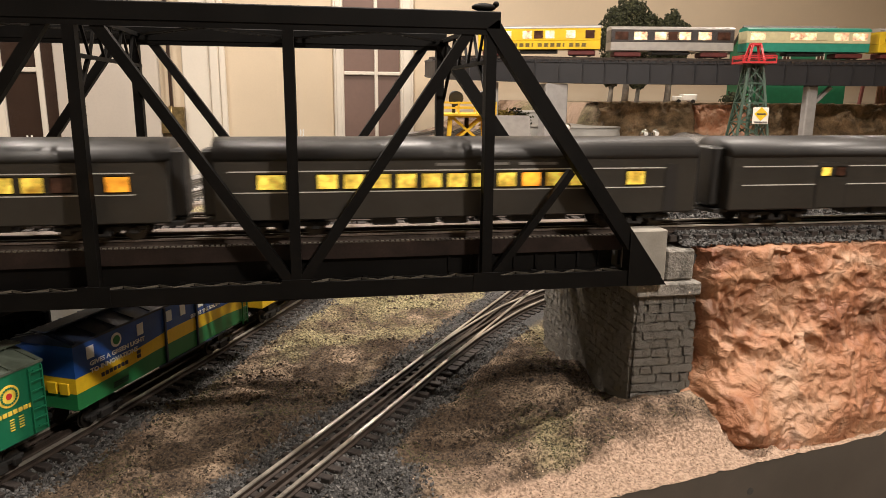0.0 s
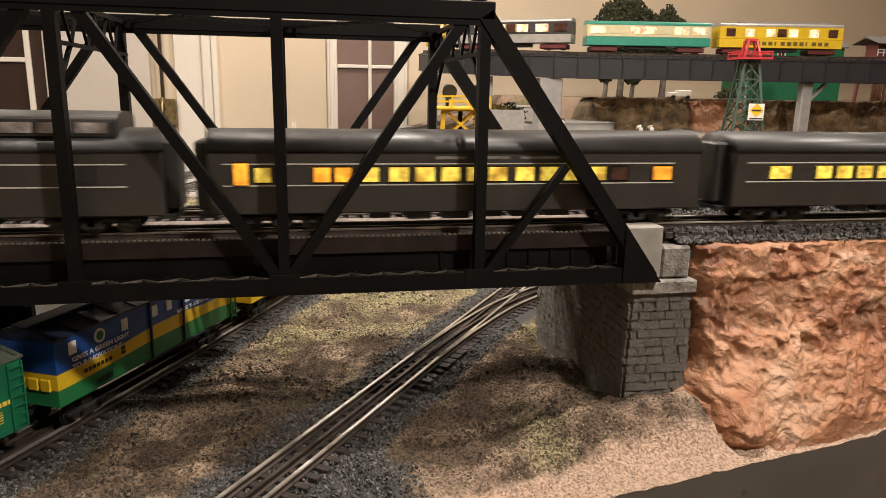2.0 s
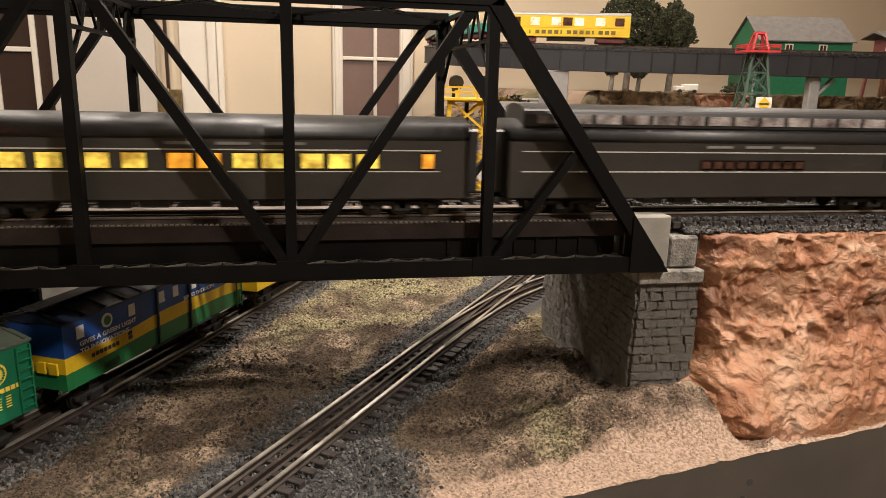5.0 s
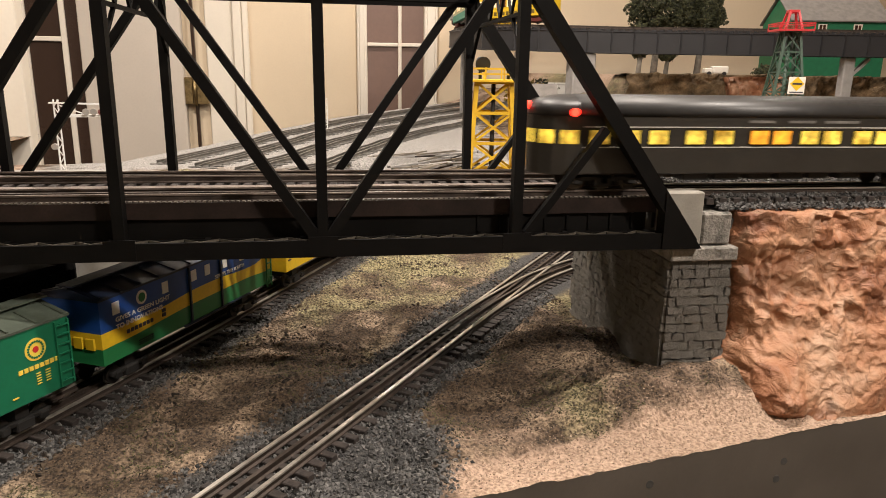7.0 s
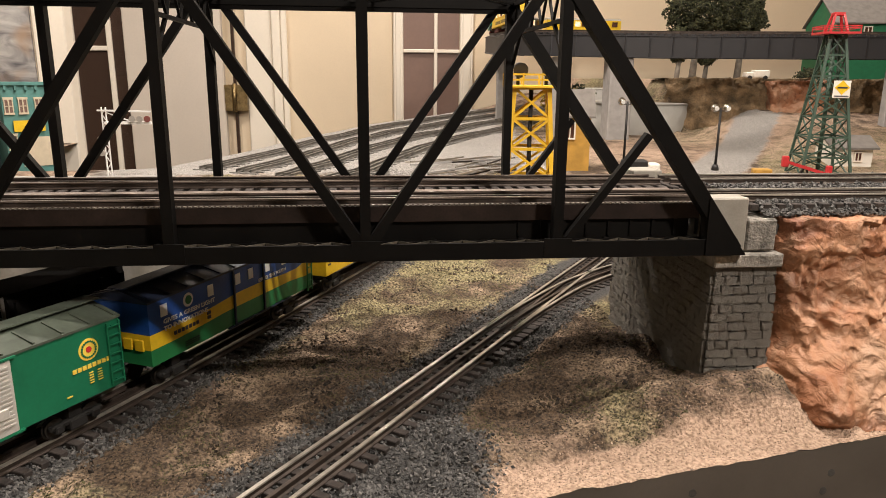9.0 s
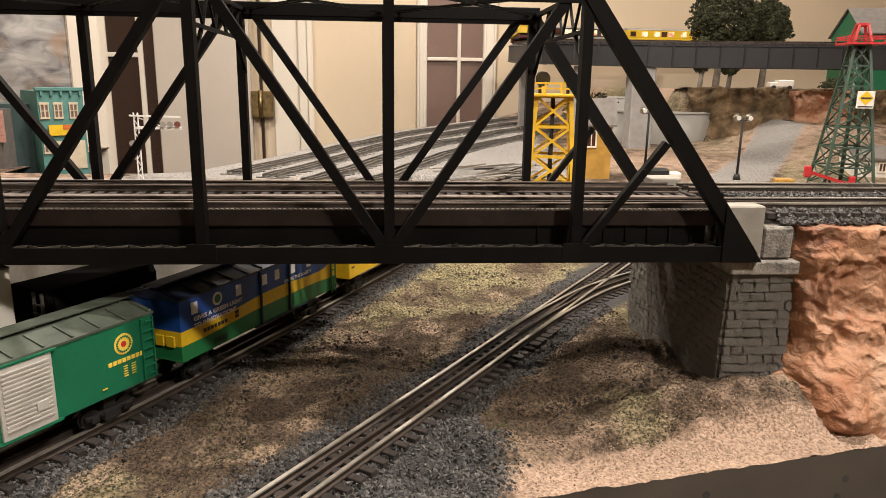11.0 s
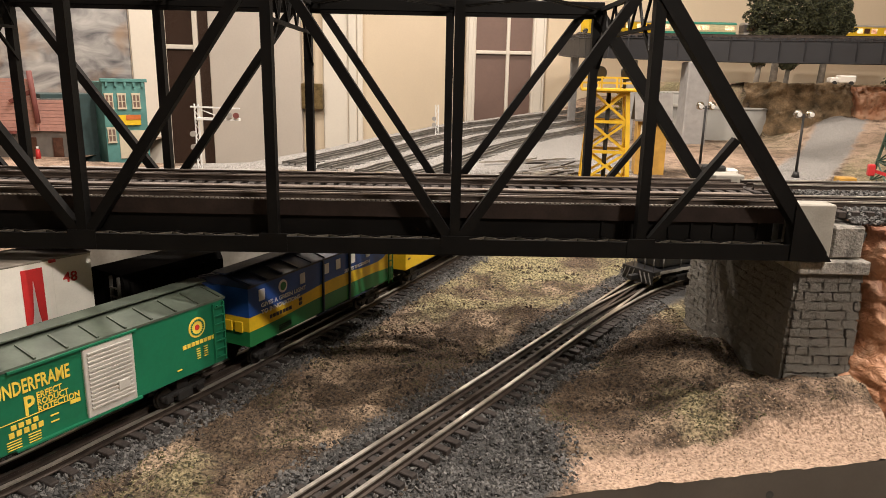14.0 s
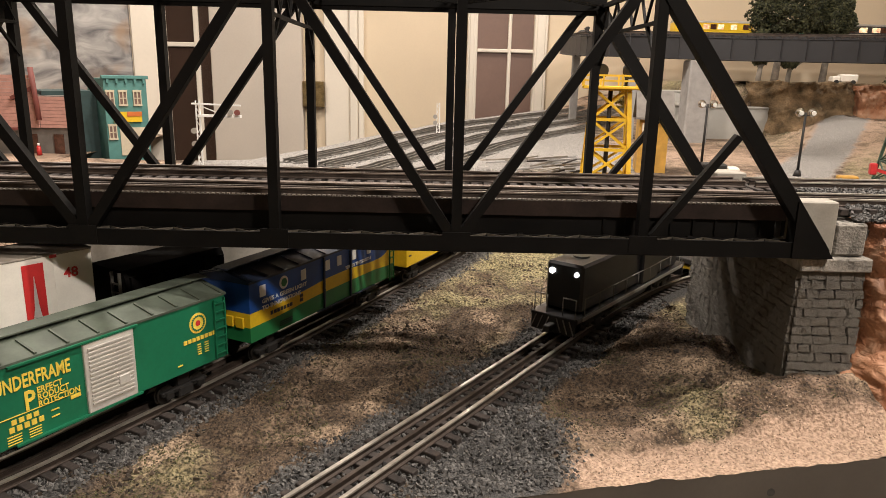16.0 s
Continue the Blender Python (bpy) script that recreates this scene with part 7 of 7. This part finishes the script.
M_YARDRAIL = mat("dull_yard_rail", (0.20, 0.185, 0.165), 0.5, metal=0.3, vary=0.3)
TIE_GREY = TIE.copy()
TIE_GREY.materials[0] = mat("weathered_grey_tie", (0.19, 0.18, 0.165), 0.9, vary=0.35, scale=60)
for off in (0.07, 0.17, 0.27, 0.38):
    pts = []
    for x, y in ((-0.40, 1.50), (-0.164, 2.0), (0.16, 2.46), (0.49, 2.88)):
        pts.append((x + off * 0.83, y - off * 0.56))
    yl = empty("yard_track", pose(0, 0, 0), "dull yard track on the upper level", "track", "yard tracks")
    ln = along(pts, 0.04)
    for o in (-RAIL, 0, RAIL):
        rail_sweep(ln, o, lambda k, px, py: upper(px, py) + 0.0085, yl, "rail", M_YARDRAIL, M_YARDRAIL)
    for x, y, a in along(pts, 0.022):
        shared("tie", TIE_GREY, yl, pose(x, y, upper(x, y) + 0.0020, 0, 0, math.degrees(a)))


def rail_pile():
    c = empty("scrap_pile", pose(0.20, 1.40, 0), "heap of loose grey rails and timber by the tower", "scrap", "")
    rng = random.Random(4)
    for k in range(34):
        a = rng.uniform(0.35, 1.05)
        x, y, l = rng.uniform(-0.09, 0.07), rng.uniform(-0.09, 0.14), rng.uniform(0.06, 0.14)
        z = upper(0.20 + x, 1.40 + y) + 0.003 + rng.uniform(0, 0.010)
        bm = B()
        bar(bm, (x - l / 2 * math.cos(a), y - l / 2 * math.sin(a), z), (x + l / 2 * math.cos(a), y + l / 2 * math.sin(a), z + rng.uniform(-0.002, 0.004)), 0.003, 0.003)
        part("loose_rail", fix(bm), rng.choice((M_STEEL, M_COLUMN, M_TIE, M_ROOFDUST)), c)


rail_pile()


def bush(x, y, z, r, seed, label, m):
    rng = np.random.default_rng(seed)
    u = rng.normal(0, 1, (1400, 3))
    u /= np.linalg.norm(u, axis=1)[:, None]
    wob = np.array([0.8 + 0.6 * noise.noise(Vector(k * 2.5) + Vector((seed, 1, 2))) for k in u])[:, None]
    pos = u * (rng.uniform(0.45, 1.0, (1400, 1)) * r * wob) * np.array((1.3, 1.1, 0.75)) + np.array((x, y, z + r * 0.4))
    ob = grains("bush", np.concatenate([pos, rng.uniform(0.002, 0.0045, (1400, 1))], 1).tolist(), m, label, "bush")
    ob["kind"] = ""
    del ob["kind"]
    tagged(ob, group="bushes")


M_GOLD = island_mat("golden_foliage", (0.16, 0.11, 0.02), (0.55, 0.42, 0.10))
bush(0.545, 2.06, 0.215, 0.055, 2, "golden yellow lichen bush behind the tank", M_GOLD)
bush(0.610, 2.10, 0.215, 0.045, 5, "olive lichen bush behind the tank", M_LEAF)
bush(1.34, 2.10, 0.285, 0.035, 9, "low dark bush beside the shed", M_LEAF)


def bridge_finial():
    bm = B()
    bmesh.ops.create_uvsphere(bm, u_segments=12, v_segments=8, radius=0.006, matrix=Matrix.Translation((0.138, YN, TOP1 + 0.0035)) @ Matrix.Diagonal((1.7, 0.8, 0.55, 1)))
    bmesh.ops.create_uvsphere(bm, u_segments=10, v_segments=6, radius=0.0026, matrix=Matrix.Translation((0.148, YN, TOP1 + 0.006)))
    return tagged(part("ornament", bm, M_BLACK, smooth=True), "small black ornament on the bridge top", "ornament")


bridge_finial()


def hydrant():
    c = empty("red_pump", pose(-0.935, 1.585, upper(-0.935, 1.585)), "small red hand pump by the house", "pump")
    bm = B()
    tube(bm, (0, 0, 0), (0, 0, 0.022), 0.006, 0.004)
    part("body", fix(bm), M_RED, c)
    bm = B()
    tube(bm, (0, 0, 0.022), (0, 0, 0.028), 0.0025)
    part("top", fix(bm), M_WLETTER, c)


hydrant()

def loop_pose(s, base=0.23):
    i = lambda v: LOOP_STEPS[max(0, min(len(LOOP_STEPS) - 1, int(round(v * 100))))]
    a, b = i(s + base / 2), i(s - base / 2)
    return pose((a[0] + b[0]) / 2, (a[1] + b[1]) / 2, loop_z(s), 0, 0, math.degrees(math.atan2(b[1] - a[1], b[0] - a[0])))


def low_pose(s, base):
    i = lambda v: LOCO_LINE[max(0, min(len(LOCO_LINE) - 1, int(round(v * 500))))]
    a, b = i(s + base / 2), i(s - base / 2)
    return pose((a[0] + b[0]) / 2, (a[1] + b[1]) / 2, 0, 0, 0, math.degrees(math.atan2(b[1] - a[1], b[0] - a[0])))


def motions():
    for car, x in TRAIN:
        rows = []
        for k in range(0, 9):
            t = k * 1.2
            rows.append((t, pose(x + SPEED * t, NEAR_Y, UP)))
        rows += [(10.2, pose(x + SPEED * 10.1, NEAR_Y, UP)), (11.0, pose(x + SPEED * 10.5, NEAR_Y, UP)), (12.0, pose(x + SPEED * 10.6, NEAR_Y, UP)), (16.0, pose(x + SPEED * 10.6, NEAR_Y, UP))]
        walk(car, rows)
    # the elevated train runs left along the front, round the end and back along the wall
    s0 = s_at(LOOP_STEPS, 0.774, 1.847)
    s1 = s_at(LOOP_STEPS, 1.587, 3.05)
    for k, car in enumerate(SUBWAY):
        rows = []
        for j in range(65):
            t = j * 0.25
            lead = float(np.interp(t, (0, 4.5, 11.0, 16.0), (s0, s0 + 0.927, s1 - 0.618, s1 + 0.412)))
            rows.append((t, loop_pose(lead + 0.1775 - 0.355 * k)))
        walk(car, rows)
    # the locomotive waits beyond the bridge, then rolls out
    nose = ((0.0, 0.90), (12.2, 0.90), (12.7, 0.835), (13.1, 0.765), (13.5, 0.690), (14.0, 0.605), (14.5, 0.530), (15.0, 0.460), (15.5, 0.395), (16.0, 0.333))
    for car, back, base in ((LOCO, 0.17, 0.21), (WORK, 0.17 * 2 + 0.03 + 0.12, 0.17)):
        walk(car, [(t, low_pose(s + back, base)) for t, s in nose])


motions()
